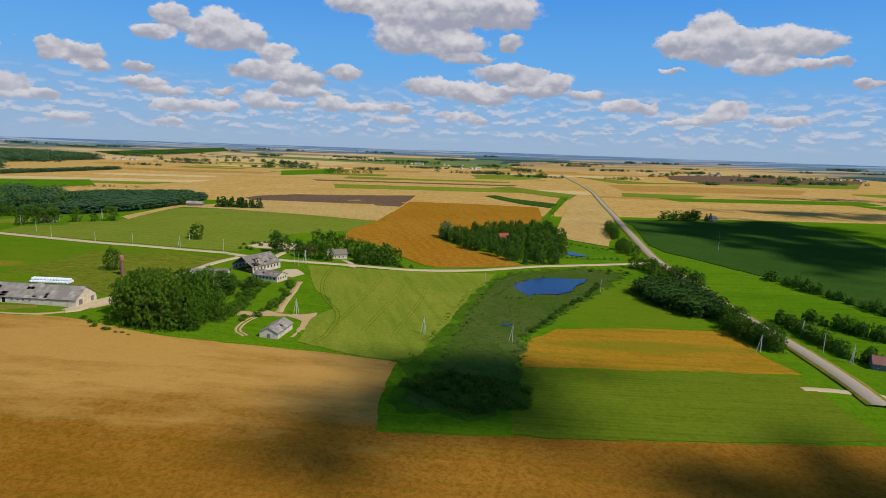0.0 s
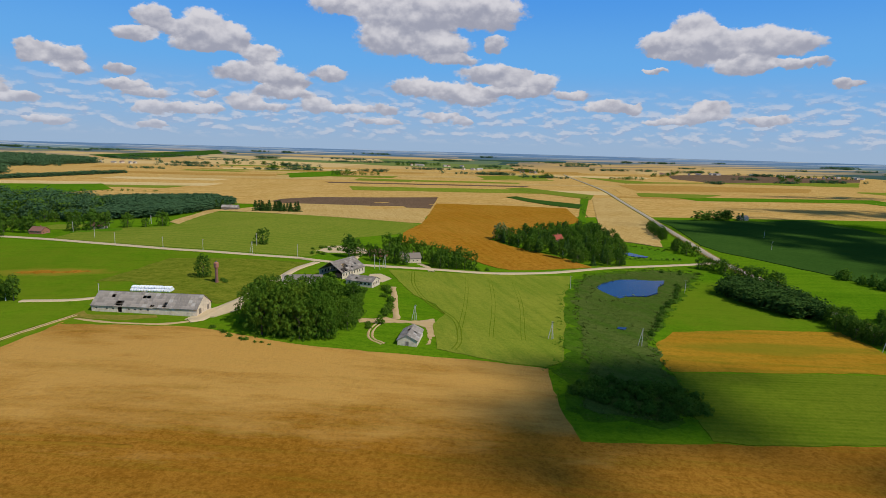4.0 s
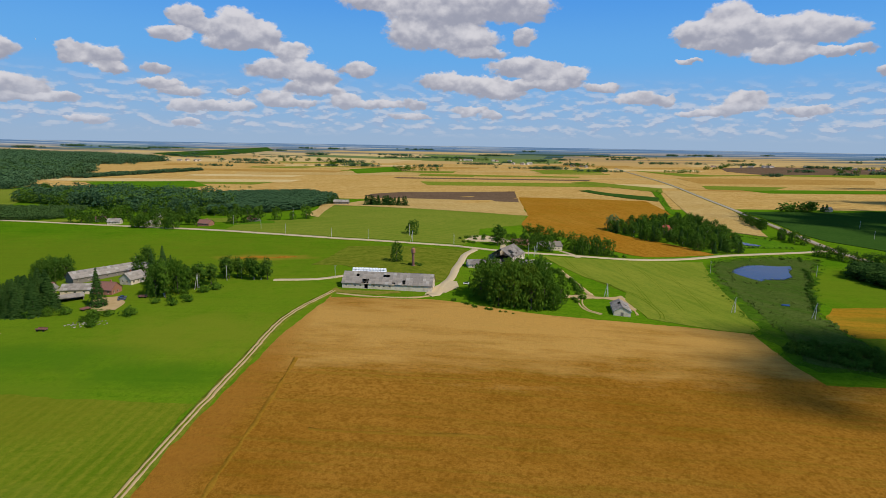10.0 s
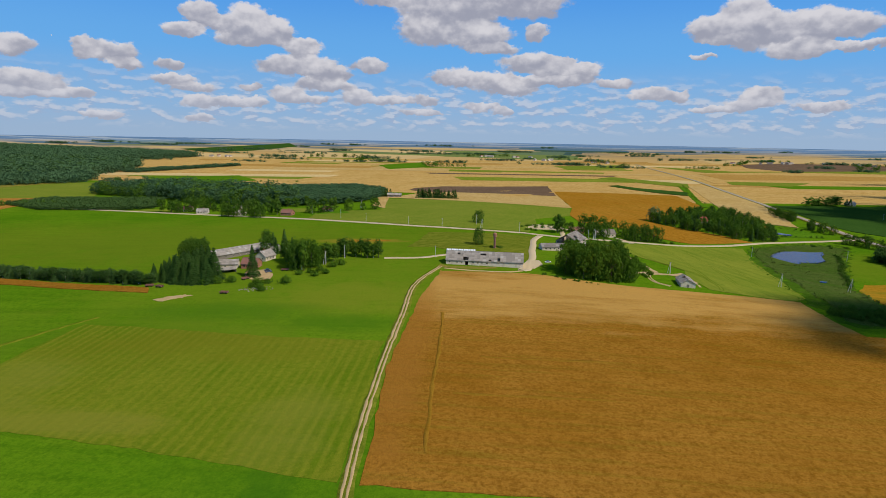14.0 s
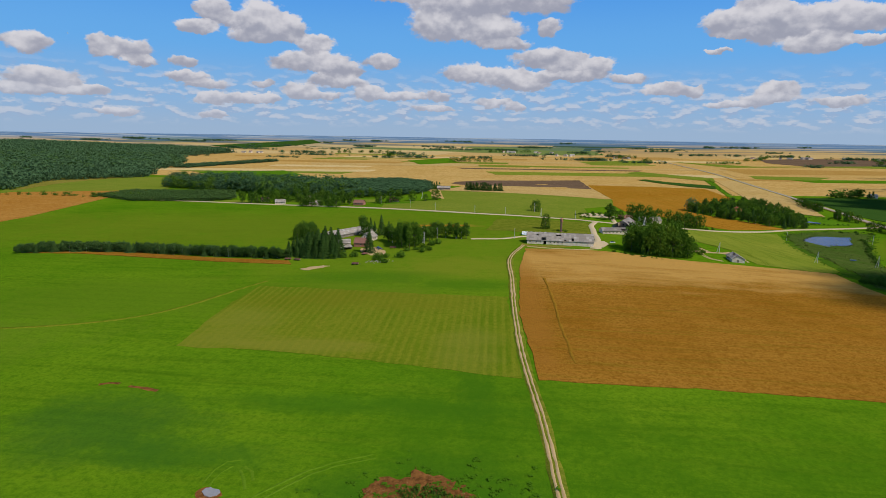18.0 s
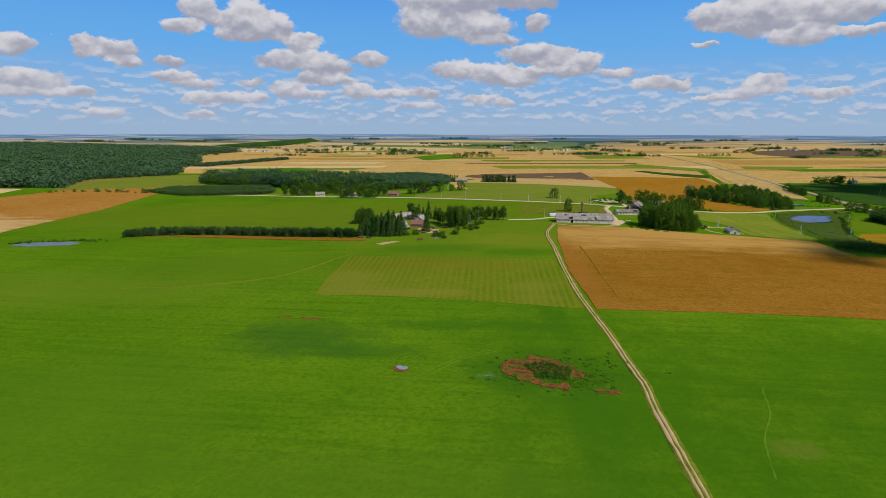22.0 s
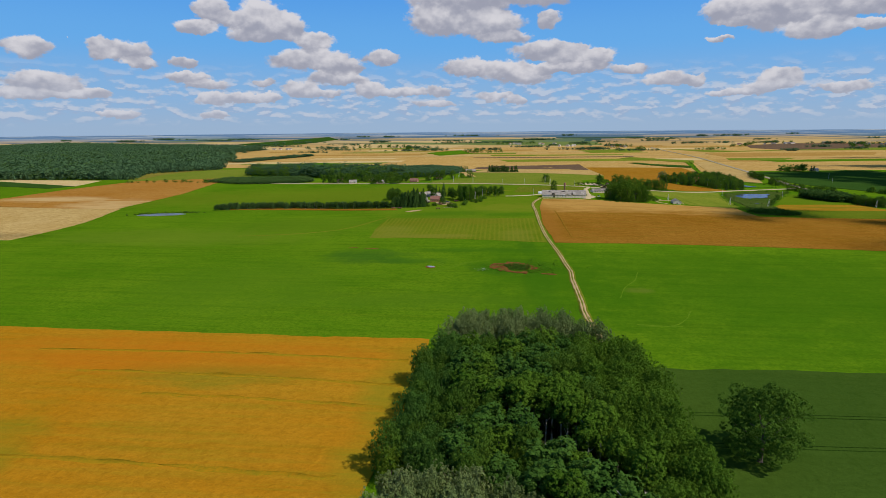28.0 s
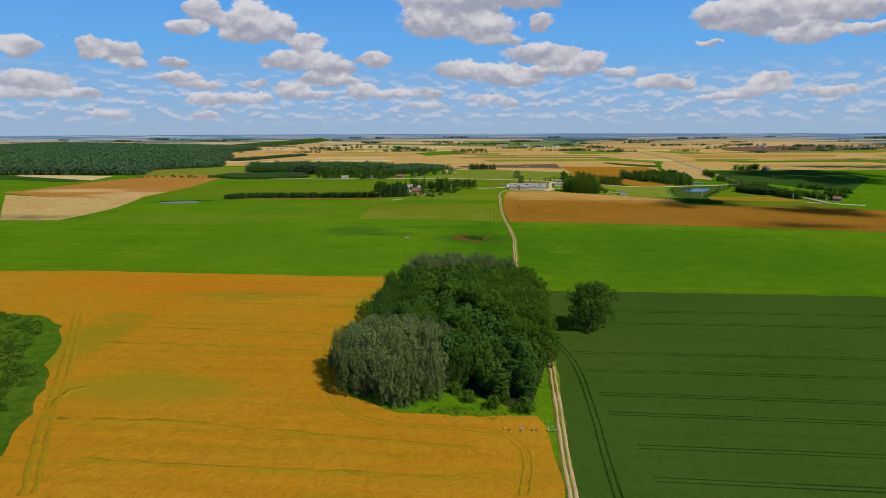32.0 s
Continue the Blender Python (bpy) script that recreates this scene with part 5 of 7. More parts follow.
# far copses
for spots, h, kind, leaf, label in (
    (along([(-292, 722), (-262, 716), (-236, 722)], 4, 3) + along([(-285, 730), (-250, 728)], 5, 3), 11, "spruce", "needle", "dark conifer copse beside the ruined farm"),
    ([(-338, 744), (-334, 750), (-342, 752), (-345, 741)], 14, "spruce", "needle", "tall dark spruces beside the ruined farm"),
    (along([(-372, 1790), (-330, 1800), (-300, 1815), (-250, 1810)], 14, 8), 16, "broad", "leaf_dark", "far dark row of trees on the plain"),
    ([(-640, 2050), (-625, 2048), (-632, 2062)], 24, "broad", "leaf_dark", "far rounded pair of trees"),
    ([(300, 1975), (318, 1980), (309, 1990), (325, 1972)], 17, "broad", "leaf_dark", "far rounded copse by the main road"),
    (along([(270, 2300), (330, 2340), (360, 2360)], 16, 8), 14, "broad", "leaf_dark", "far copse around a farm"),
    (along([(540, 1995), (600, 1998), (650, 2005)], 10, 12), 12, "broad", "leaf_dark", "far copse on the plain"),
    (along([(760, 2250), (860, 2320), (1000, 2560), (1190, 2560)], 22, 14), 12, "broad", "leaf_dark", "far trees round scattered farms"),
    ([(1178, 2080), (1190, 2084), (1228, 2066), (1236, 2070)], 17, "broad", "leaf_dark", "far pair of rounded trees"),
    (along([(-960, 2330), (-880, 2420), (-780, 2430), (-660, 2500)], 18, 22), 14, "broad", "leaf_dark", "far long wood on the plain"),
    (along([(-240, 2700), (-160, 2760), (-60, 2740)], 18, 20), 14, "broad", "leaf_dark", "far wood around a village"),
    (along([(150, 2600), (230, 2620), (330, 2640)], 20, 10), 9, "broad", "leaf_dark", "far low copse"),
    (along([(300, 803), (318, 806), (338, 811), (350, 818)], 5.5, 4), 13, "tall", "leaf_dark", "dark clump of trees beside the white house"),
    ([(362, 815), (366, 812)], 13, "spruce", "needle", "slender dark spruces beside the white house"),
    (along([(76, 1105), (110, 1010), (160, 935), (190, 990), (130, 1060)], 9, 4), 2.0, "bush", "leaf", "green scrub along a field strip"),
    (along([(240, 1170), (190, 1000), (140, 800)], 12, 4), 3.0, "bush", "leaf", "green scrub along a ditch"),
    (along([(-700, 1010), (-600, 1040), (-560, 1045)], 11, 6), 5, "bush", "leaf_dark", "bushes along a far field edge"),
    (along([(1300, 2300), (1450, 2350), (1600, 2300)], 22, 14), 13, "broad", "leaf_dark", "far wood with village roofs"),
):
    wood("copse", [], 5, h, kind, leaf, label, 150, 0.075, 1.9 if kind in ("spruce", "tall") else 1.5 if h > 8 else 1.0, 0.25, spots)
for k in range(84):
    a = radians(-44 + 88 * (k + random.random()) / 84)
    r = random.uniform(2500, 4400)
    x, y = -250 + r * math.sin(a), -500 + r * math.cos(a)
    long = random.uniform(14, 60)
    spots = [(x + random.gauss(0, long), y + random.gauss(0, 14)) for _ in range(int(long * random.uniform(0.5, 0.9)))]
    wood("distant_wood", [], 5, random.uniform(7, 11), "broad", "hazed_leaf", "distant dark wood on the plain", 60, 0.12, 2.0, 0.2, spots)

# rank weeds round the dug soil
wood("weeds", [(-281, -38), (-272, -35), (-262, -41), (-266, -51), (-277, -49)], 0.95, 1.5, "bush", "leaf_dark", "dark nettles on the dug soil", 30, 0.2, 0.7, 0.35)
wood("weeds", [], 1, 0.45, "bush", "rank", "rank grass round the dug soil", 24, 0.3, 2.6, 0.5, [(-271 + random.gauss(0, 13), -43 + random.gauss(0, 9)) for _ in range(420)])

# ---- buildings ----
def part(name, bm, mat, parent, label=""):
    ob = new(name, bm_mesh(name, bm, mat) if isinstance(bm, bmesh.types.BMesh) else bm)
    ob.parent = parent
    return tagged(ob, label)


def box(bm, x0, x1, y0, y1, z0, z1):
    v = [bm.verts.new((x, y, z)) for z in (z0, z1) for x, y in ((x0, y0), (x1, y0), (x1, y1), (x0, y1))]
    for f in ((3, 2, 1, 0), (4, 5, 6, 7), (0, 1, 5, 4), (1, 2, 6, 5), (2, 3, 7, 6), (3, 0, 4, 7)):
        bm.faces.new([v[k] for k in f])


def thing(name, x, y, turn, label, category, group="", dz=0.0):
    ob = new(name)
    ob.matrix_world = pose(x, y, relief(x, y) + dz, 0, 0, turn)
    return tagged(ob, label, category, group)


def build_house_materials():
    m = Nodes("grey_asbestos_roof", 0.9)
    st = m.step(m.noise(0.35, 4, 0.65), 0.35, 0.7)
    col = m.mix(st, (0.27, 0.235, 0.20), (0.43, 0.375, 0.325))
    col = m.mix(m.step(m.noise(1.4, 3), 0.58, 0.72), col, (0.14, 0.12, 0.105))
    r = m.random()
    col = m.mix(m.math("MULTIPLY", m.step(r, 0.6, 0.62), 0.5), col, (0.19, 0.165, 0.14))
    col = m.mix(m.math("MULTIPLY", m.step(r, 0.9, 0.92), 0.6), col, (0.50, 0.46, 0.41))
    m.colour(col).bump(m.wave(2.8, None, 0, 0, 1, "X"), 0.5, 0.08)
    M["asbestos"] = m.mat
    m = Nodes("dark_brown_roof", 0.9)
    col = m.mix(m.step(m.noise(0.4, 4, 0.65), 0.35, 0.7), (0.16, 0.135, 0.115), (0.31, 0.265, 0.225))
    col = m.mix(m.math("MULTIPLY", m.step(m.random(), 0.7, 0.72), 0.6), col, (0.36, 0.32, 0.28))
    m.colour(col).bump(m.wave(2.8, None, 0, 0, 1, "X"), 0.5, 0.08)
    M["brown_roof"] = m.mat
    m = Nodes("rusty_red_roof", 0.8)
    m.colour(m.mix(m.noise(0.8, 4), (0.18, 0.075, 0.055), (0.30, 0.15, 0.115))).bump(m.wave(2.5, None, 0, 0, 1, "X"), 0.5, 0.06)
    M["redroof"] = m.mat
    m = Nodes("bright_red_roof", 0.7)
    m.colour(m.mix(m.noise(0.8, 4), (0.26, 0.05, 0.035), (0.34, 0.08, 0.05)))
    M["brightred"] = m.mat
    m = Nodes("dirty_whitewash", 0.9)
    col = m.mix(m.step(m.noise(0.5, 5, 0.7), 0.4, 0.7), (0.70, 0.59, 0.45), (0.46, 0.37, 0.27))
    m.colour(col).bump(m.noise(4, 3), 0.2, 0.03)
    M["white"] = m.mat
    m = Nodes("weathered_boards", 0.9)
    m.colour(m.mix(m.noise(1.2, 4, 0.6, m.scaled(4, 4, 0.4)), (0.13, 0.105, 0.085), (0.28, 0.24, 0.2)))
    M["boards"] = m.mat
    m = Nodes("red_brick_wall", 0.9)
    m.colour(m.mix(m.noise(1.5, 4), (0.30, 0.12, 0.075), (0.40, 0.19, 0.12)))
    M["brick"] = m.mat
    # near-black: paints in the shade behind openings; also serves as tyre rubber
    m = Nodes("interior_shade_and_rubber", 0.95)
    m.colour((0.02, 0.018, 0.016, 1))
    M["dark"] = m.mat
    m = Nodes("window_glass", 0.08, 0.5)
    m.colour((0.03, 0.035, 0.04, 1))
    M["glass"] = m.mat
    m = Nodes("concrete", 0.9)
    m.colour(m.mix(m.noise(2, 4), (0.45, 0.43, 0.39), (0.6, 0.58, 0.53)))
    M["concrete"] = m.mat
    m = Nodes("white_wrap", 0.45, 0.4)
    m.colour(m.mix(m.noise(1.5, 3), (0.72, 0.75, 0.8), (0.84, 0.86, 0.9)))
    M["wrap"] = m.mat
    m = Nodes("field_stone", 0.9)
    m.colour(m.mix(m.random(), (0.16, 0.13, 0.10), (0.42, 0.37, 0.30)))
    M["stone"] = m.mat
    m = Nodes("dark_metal", 0.5)
    m.colour(m.mix(m.noise(3, 3), (0.05, 0.06, 0.08), (0.12, 0.13, 0.16)))
    M["metal"] = m.mat


build_house_materials()


def wall_with_openings(length, height, openings, thick, gable=0.0):
    """A wall along x from 0, outer face at y = 0, with real openings (x0, x1, z0, z1) and, if wanted, a gable on top."""
    bm = bmesh.new()
    xs = sorted({0.0, length, *(v for o in openings for v in o[:2])})
    for a, b in zip(xs, xs[1:]):
        cuts = [(o[2], o[3]) for o in openings if o[0] <= a + 1e-6 and o[1] >= b - 1e-6]
        z = -0.6
        for z0, z1 in sorted(cuts) + [(height, height)]:
            if z0 > z + 1e-6:
                box(bm, a, b, 0, thick, z, z0)
            z = max(z, z1)
    if gable:
        v = [bm.verts.new((x, y, z)) for y in (0, thick) for x, z in ((0, height), (length, height), (length / 2, height + gable))]
        for f in ((0, 1, 2), (5, 4, 3), (0, 3, 4, 1), (1, 4, 5, 2), (2, 5, 3, 0)):
            bm.faces.new([v[k] for k in f])
    bmesh.ops.remove_doubles(bm, verts=bm.verts[:], dist=0.001)
    return bm


def window(parent, x, z, w, h, y=0.12, broken=False):
    """A frame with a pane, sitting in an opening of its wall."""
    bm = bmesh.new()
    t = 0.09
    for a in ((x, x + w, z, z + t), (x, x + w, z + h - t, z + h), (x, x + t, z + t, z + h - t), (x + w - t, x + w, z + t, z + h - t), (x + w / 2 - t / 2, x + w / 2 + t / 2, z + t, z + h - t)):
        box(bm, a[0], a[1], y, y + 0.07, a[2], a[3])
    frame_ob = part("window", bm, M["boards"] if broken else M["white"], parent)
    # broken panes get near-black, standing in for the dark inside
    bm = bmesh.new()
    box(bm, x + t, x + w - t, y + 0.025, y + 0.045, z + t, z + h - t)
    part("pane", bm, M["dark"] if broken else M["glass"], frame_ob)


def roof_sheets(parent, length, width, eave, rise, over, gaps, rng, side, mat, single):
    """One slope: purlins as the part, and sheets lying on them, some missing or slipped; x along the ridge, from the eave up."""
    run = width / 2 + over
    lean = rise / (width / 2)
    tall = run * math.hypot(1, lean)
    nx, ny = max(1, round((length + 2 * over) / 1.9)), max(1, round(tall / 1.95))
    dx, dy = (length + 2 * over) / nx, tall / ny
    turn = math.degrees(math.atan(lean))
    at = pose(-length / 2 - over, -width / 2 - over, eave - over * lean, turn) if side > 0 else pose(length / 2 + over, width / 2 + over, eave - over * lean, 0, 0, 180) @ pose(0, 0, 0, turn)
    bm = bmesh.new()
    for j in range(ny + 1):
        y = min(max(j * dy, 0.08), tall - 0.08)
        box(bm, 0.05, nx * dx - 0.05, y - 0.05, y + 0.05, -0.06, 0.01)
    slope = part("roof_slope", bm, M["boards"], parent)
    slope.matrix_local = at
    sheet = bmesh.new()
    box(sheet, -0.03, dx + 0.03, -0.08, dy, 0.0, 0.05)
    shared = bm_mesh("sheet", sheet, mat)
    if not single:
        sheet = bmesh.new()
    for i in range(nx):
        for j in range(ny):
            if any(a <= (i + 0.5) / nx <= b and c <= (j + 0.5) / ny <= d for a, b, c, d in gaps):
                continue
            m = pose(i * dx + rng.uniform(-0.02, 0.02), j * dy, 0.02 + 0.025 * ((i + j) % 2), 1.2, 0, rng.uniform(-0.6, 0.6))
            if single:
                ob = part("sheet", shared, None, slope)
                ob.matrix_local = m
            else:
                k = len(sheet.verts)
                box(sheet, -0.03, dx + 0.03, -0.08, dy, 0.0, 0.05)
                sheet.verts.ensure_lookup_table()
                bmesh.ops.transform(sheet, matrix=m, verts=sheet.verts[k:])
    if not single:
        part("sheets", sheet, mat, slope)


def gabled(name, x, y, turn, length, width, eave, rise, label, category, walls="white", roof="asbestos", front=(), back=(), left=(), right=(), over=0.4,
           gaps=((), ()), broken=False, gable_walls=None, group="", dz=0.0, skip=(), chimney=None):
    """A gabled building centred at x, y with its ridge along its own x axis. Openings: (x0, x1, z0, z1, kind)."""
    rng = random.Random(int(abs(x) * 10 + abs(y)))
    ob = thing(name, x, y, turn, label, category, group, dz)
    sides = {"front": (front, length, 0.0, pose(-length / 2, -width / 2, 0)), "back": (back, length, 0.0, pose(length / 2, width / 2, 0, 0, 0, 180)),
             "right": (right, width, rise, pose(length / 2, -width / 2, 0, 0, 0, 90)), "left": (left, width, rise, pose(-length / 2, width / 2, 0, 0, 0, -90))}
    for side, (ops, ln, gb, m) in sides.items():
        if side in skip:
            continue
        mat = M[gable_walls or walls] if side in ("left", "right") else M[walls]
        inset = 0.0
        w = part("wall", wall_with_openings(ln - (0.6 if gb == 0 else 0), eave, [(o[0], o[1], o[2], o[3]) for o in ops], 0.3, gb), mat, ob)
        w.matrix_local = m @ pose(0.3 if gb == 0 else 0, 0, 0)
        for o in ops:
            kind = o[4] if len(o) > 4 else "window"
            if kind == "window":
                window(w, o[0], o[2], o[1] - o[0], o[3] - o[2], 0.12, broken)
            elif kind == "door":
                bm = bmesh.new()
                n = 4
                for k in range(n):
                    a = o[0] + (o[1] - o[0]) * k / n
                    box(bm, a + 0.015, o[0] + (o[1] - o[0]) * (k + 1) / n - 0.015, 0.1, 0.16 + 0.01 * (k % 2), o[2], o[3])
                part("door", bm, M["boards"], w, "weathered board door")
    # floor coloured near-black so that interiors read as shaded
    bm = bmesh.new()
    box(bm, -length / 2 + 0.3, length / 2 - 0.3, -width / 2 + 0.3, width / 2 - 0.3, -0.5, 0.05)
    part("floor_slab", bm, M["dark"], ob)
    for side, gp in zip((1, -1), gaps):
        roof_sheets(ob, length, width, eave + 0.04, rise, over, gp, rng, side, M[roof], True)
    bm = bmesh.new()
    box(bm, -length / 2 - over, length / 2 + over, -0.22, 0.22, eave + rise + 0.07, eave + rise + 0.17)
    part("ridge_cap", bm, M[roof], ob)
    for side in (-1, 1):
        bm = bmesh.new()
        a, b = sorted((side * (width / 2 + over - 0.1), side * (width / 2 + over)))
        box(bm, -length / 2 - over, length / 2 + over, a, b, eave - over * rise / (width / 2) - 0.22, eave - over * rise / (width / 2) + 0.02)
        part("fascia_board", bm, M["boards"], ob)
    if any(gaps):
        for k in range(int(length / 2.5)):
            px = -length / 2 + 1.2 + k * 2.5
            bm = bmesh.new()
            for side in (-1, 1):
                q = [(px - 0.07, side * width / 2, eave - 0.05), (px + 0.07, side * width / 2, eave - 0.05), (px + 0.07, 0, eave + rise - 0.05), (px - 0.07, 0, eave + rise - 0.05)]
                lo = [bm.verts.new((a, b, c - 0.14)) for a, b, c in q]
                hi = [bm.verts.new(c) for c in q]
                for i in range(4):
                    bm.faces.new((lo[i], lo[(i + 1) % 4], hi[(i + 1) % 4], hi[i]))
                bm.faces.new(hi)
            part("rafter", bm, M["boards"], ob)
    if chimney is not None:
        bm = bmesh.new()
        box(bm, chimney - 0.35, chimney + 0.35, 0.2, 0.9, eave + rise * 0.6, eave + rise + 1.0)
        box(bm, chimney - 0.42, chimney + 0.42, 0.13, 0.97, eave + rise + 1.0, eave + rise + 1.12)
        part("chimney", bm, M["brick"], ob)
    return ob


def row_of(n, x0, gap, w, z, h, kind="window", skip=()):
    return [(x0 + k * gap, x0 + k * gap + w, z, z + h, kind) for k in range(n) if k not in skip]


# long barn by the gravel yard
gabled("barn", -202, 273.2, -4, 50, 14.5, 3.1, 4.8, "long whitewashed barn with patched grey roof", "barn", front=[(1.5, 2.5, 1.3, 2.0), (6.5, 7.5, 1.3, 2.0), (9.5, 10.5, 1.3, 2.0), (12.2, 14.2, 0, 2.6, "hole"),
       (17, 18, 1.3, 2.0), (20, 21, 1.3, 2.0), (22.6, 23.6, 1.3, 2.0), (26, 27, 1.3, 2.0)], right=[(2.0, 4.6, 0, 2.6, "door"), (6.2, 7.0, 3.6, 4.8), (10.4, 12.6, 0, 2.4, "door")], left=[(5.5, 8.5, 0, 2.8, "door")],
       back=row_of(10, 3, 4.6, 1.0, 1.3, 0.7), gaps=(((0.23, 0.29, 0.0, 0.45), (0.13, 0.19, 0.62, 0.8), (0.46, 0.53, 0.66, 0.86), (0.67, 0.72, 0.1, 0.3), (0.56, 0.6, 0.0, 0.12)), ((0.4, 0.45, 0.3, 0.5),)), broken=True, dz=0.1)
# ruined hall with a fallen gable
gabled("ruined_hall", -128.5, 375, 63, 25, 18, 4.0, 5.6, "ruined hall with fallen gable and sagging grey roof", "ruin", roof="brown_roof", front=row_of(8, 1.2, 2.9, 1.2, 1.2, 1.8), right=row_of(4, 2.5, 3.6, 1.3, 1.2, 1.6), back=row_of(7, 2, 3.1, 1.2, 1.2, 1.8),
       gaps=(((0.25, 0.42, 0.35, 0.6), (0.1, 0.25, 0.0, 0.3), (0.5, 0.6, 0.1, 0.3), (0.7, 0.78, 0.3, 0.5)), ((0.0, 0.2, 0.1, 0.9), (0.5, 0.6, 0.3, 0.5))), broken=True, skip=("left",), gable_walls="white", dz=0.2)
gabled("annex", -112, 350.5, -20, 17.5, 10.5, 3.0, 2.2, "low whitewashed annex with grey roof", "building", roof="brown_roof", front=row_of(6, 1.5, 2.6, 1.2, 1.0, 1.3), right=row_of(4, 1.2, 2.3, 1.1, 1.0, 1.4), gaps=(((0.3, 0.4, 0.5, 0.8),), ()), broken=True, dz=0.2)
gabled("old_stable", -146.5, 342, 9, 22.5, 10, 2.7, 2.2, "low whitewashed stable with grey roof", "building", roof="brown_roof", front=row_of(6, 2, 3.3, 1.1, 1.0, 0.9), right=row_of(2, 2, 4, 1.1, 1.0, 1.0), gaps=(((0.75, 0.95, 0.1, 0.6),), ((0.4, 0.6, 0.2, 0.7),)), broken=True, dz=0.2)
gabled("collapsed_shed", -134, 323.5, 70, 11, 7, 2.2, 1.6, "collapsed shed with holed grey roof", "ruin", roof="brown_roof", front=row_of(3, 1, 3, 1.2, 0.8, 1.0), gaps=(((0.3, 0.6, 0.2, 0.8),), ((0.1, 0.4, 0.4, 1.0),)), broken=True, skip=("left",))
gabled("small_shed", -78.8, 250.5, 82, 16, 8.4, 2.6, 2.1, "small whitewashed shed with slipped grey roof", "shed", left=[(3.4, 4.8, 0, 1.9, "door")], front=row_of(5, 2, 2.9, 0.9, 1.2, 0.7), back=row_of(4, 2, 3.2, 0.9, 1.2, 0.7), gaps=(((0.45, 0.52, 0.5, 0.8),), ((0.3, 0.5, 0.6, 1.0),)), broken=True, dz=0.1)
# farmstead
gabled("farm_barn", -380, 297, 57, 40, 10, 3.0, 3.2, "long farm barn with grey roof and board walls", "barn", front=row_of(7, 2, 5.4, 1.2, 1.0, 1.0), walls="boards", gaps=((), ()))
gabled("farm_wing", -361, 311, -12, 15, 9, 3.0, 2.6, "grey-roofed wing of the farm barn", "barn", front=row_of(3, 2, 4.4, 1.3, 1.0, 1.0))
gabled("farm_house", -353.5, 257, -4, 10.5, 8.5, 3.0, 3.2, "farmhouse with faded red roof and brick walls", "house", walls="brick", roof="redroof", front=row_of(3, 1.2, 3.2, 1.2, 0.9, 1.3), right=row_of(2, 1.5, 3.2, 1.2, 0.9, 1.3), chimney=2.0)
gabled("white_farmhouse", -352.5, 280, 72, 11, 8.5, 3.2, 3.4, "white farmhouse with grey roof", "house", left=row_of(2, 1.6, 3.4, 1.2, 1.0, 1.3), front=row_of(3, 1.2, 3.2, 1.2, 1.0, 1.3), chimney=-1.0)
gabled("farm_store", -371, 259, 14, 15, 10, 2.8, 2.2, "low farm store with pale grey roof", "building", front=row_of(3, 2, 4.4, 1.2, 1.0, 0.9))
gabled("open_shed", -370, 239.5, 38, 24, 6.5, 2.6, 1.0, "long low open shed with grey roof", "shed", walls="boards", skip=("front",))
gabled("hut", -394, 267, 20, 6, 5, 2.4, 1.7, "small hut with pinkish roof", "shed", roof="redroof", front=row_of(1, 2, 3, 1.0, 0.9, 1.0))
gabled("hut", -388, 262, 110, 5, 4.5, 2.3, 1.6, "small hut with grey gabled roof", "shed", left=row_of(1, 1.6, 3, 1.0, 0.9, 1.0))
# hamlet and outlying houses
for x, y, t, ln, wd, e, r, lab, wl, rf in ((-516, 532, 10, 12, 8, 2.8, 2.8, "white cottage with grey roof", "white", "asbestos"), (-490, 566, 80, 9, 7, 2.8, 2.6, "white gabled cottage among gardens", "white", "asbestos"),
                                          (-466, 513, 5, 13, 8, 2.8, 2.6, "long low cottage with grey roof", "white", "asbestos"), (-410, 506, -10, 12, 9, 2.8, 3.0, "brick cottage with pinkish roof", "brick", "redroof"),
                                          (-372, 530, 0, 10, 8, 2.8, 3.0, "old cottage with pinkish roof", "white", "redroof"), (-326, 737, 4, 20, 9, 3.2, 2.6, "ruined long farm building with grey roof", "boards", "asbestos"),
                                          (-729, 753, 5, 14, 9, 3.0, 3.0, "house with dark red roof in the wood", "brick", "redroof"), (-85, 434, 20, 11, 8, 3.6, 3.2, "white house with dark gabled roof", "white", "boards"),
                                          (-112, 446, -10, 14, 8, 2.6, 2.2, "old shed with brownish roof", "brick", "redroof"), (-93, 444, 100, 8, 6, 2.6, 2.0, "white outbuilding behind the trees", "white", "asbestos"),
                                          (53, 572, 30, 11, 8, 3.4, 4.2, "house with bright red roof in the wood", "boards", "brightred"), (372, 822, 5, 13, 8, 4.0, 2.8, "pale blue-white house beside the beet field", "white", "asbestos"),
                                          (194, 250, -25, 9, 8, 3.0, 2.6, "roadside cottage with brownish roof", "boards", "redroof"), (-545, 556, 15, 10, 8, 2.8, 2.8, "cottage hidden among garden trees", "white", "redroof")):
    gabled("house", x, y, t, ln, wd, e, r, lab, "house", walls=wl, roof=rf, front=row_of(int(ln / 3.2), 1.2, 3.0, 1.1, 0.9, 1.2), right=row_of(2, 1.4, wd / 2 - 0.5, 1.1, 0.9, 1.2), left=row_of(2, 1.4, wd / 2 - 0.5, 1.1, 0.9, 1.2), chimney=1.0)
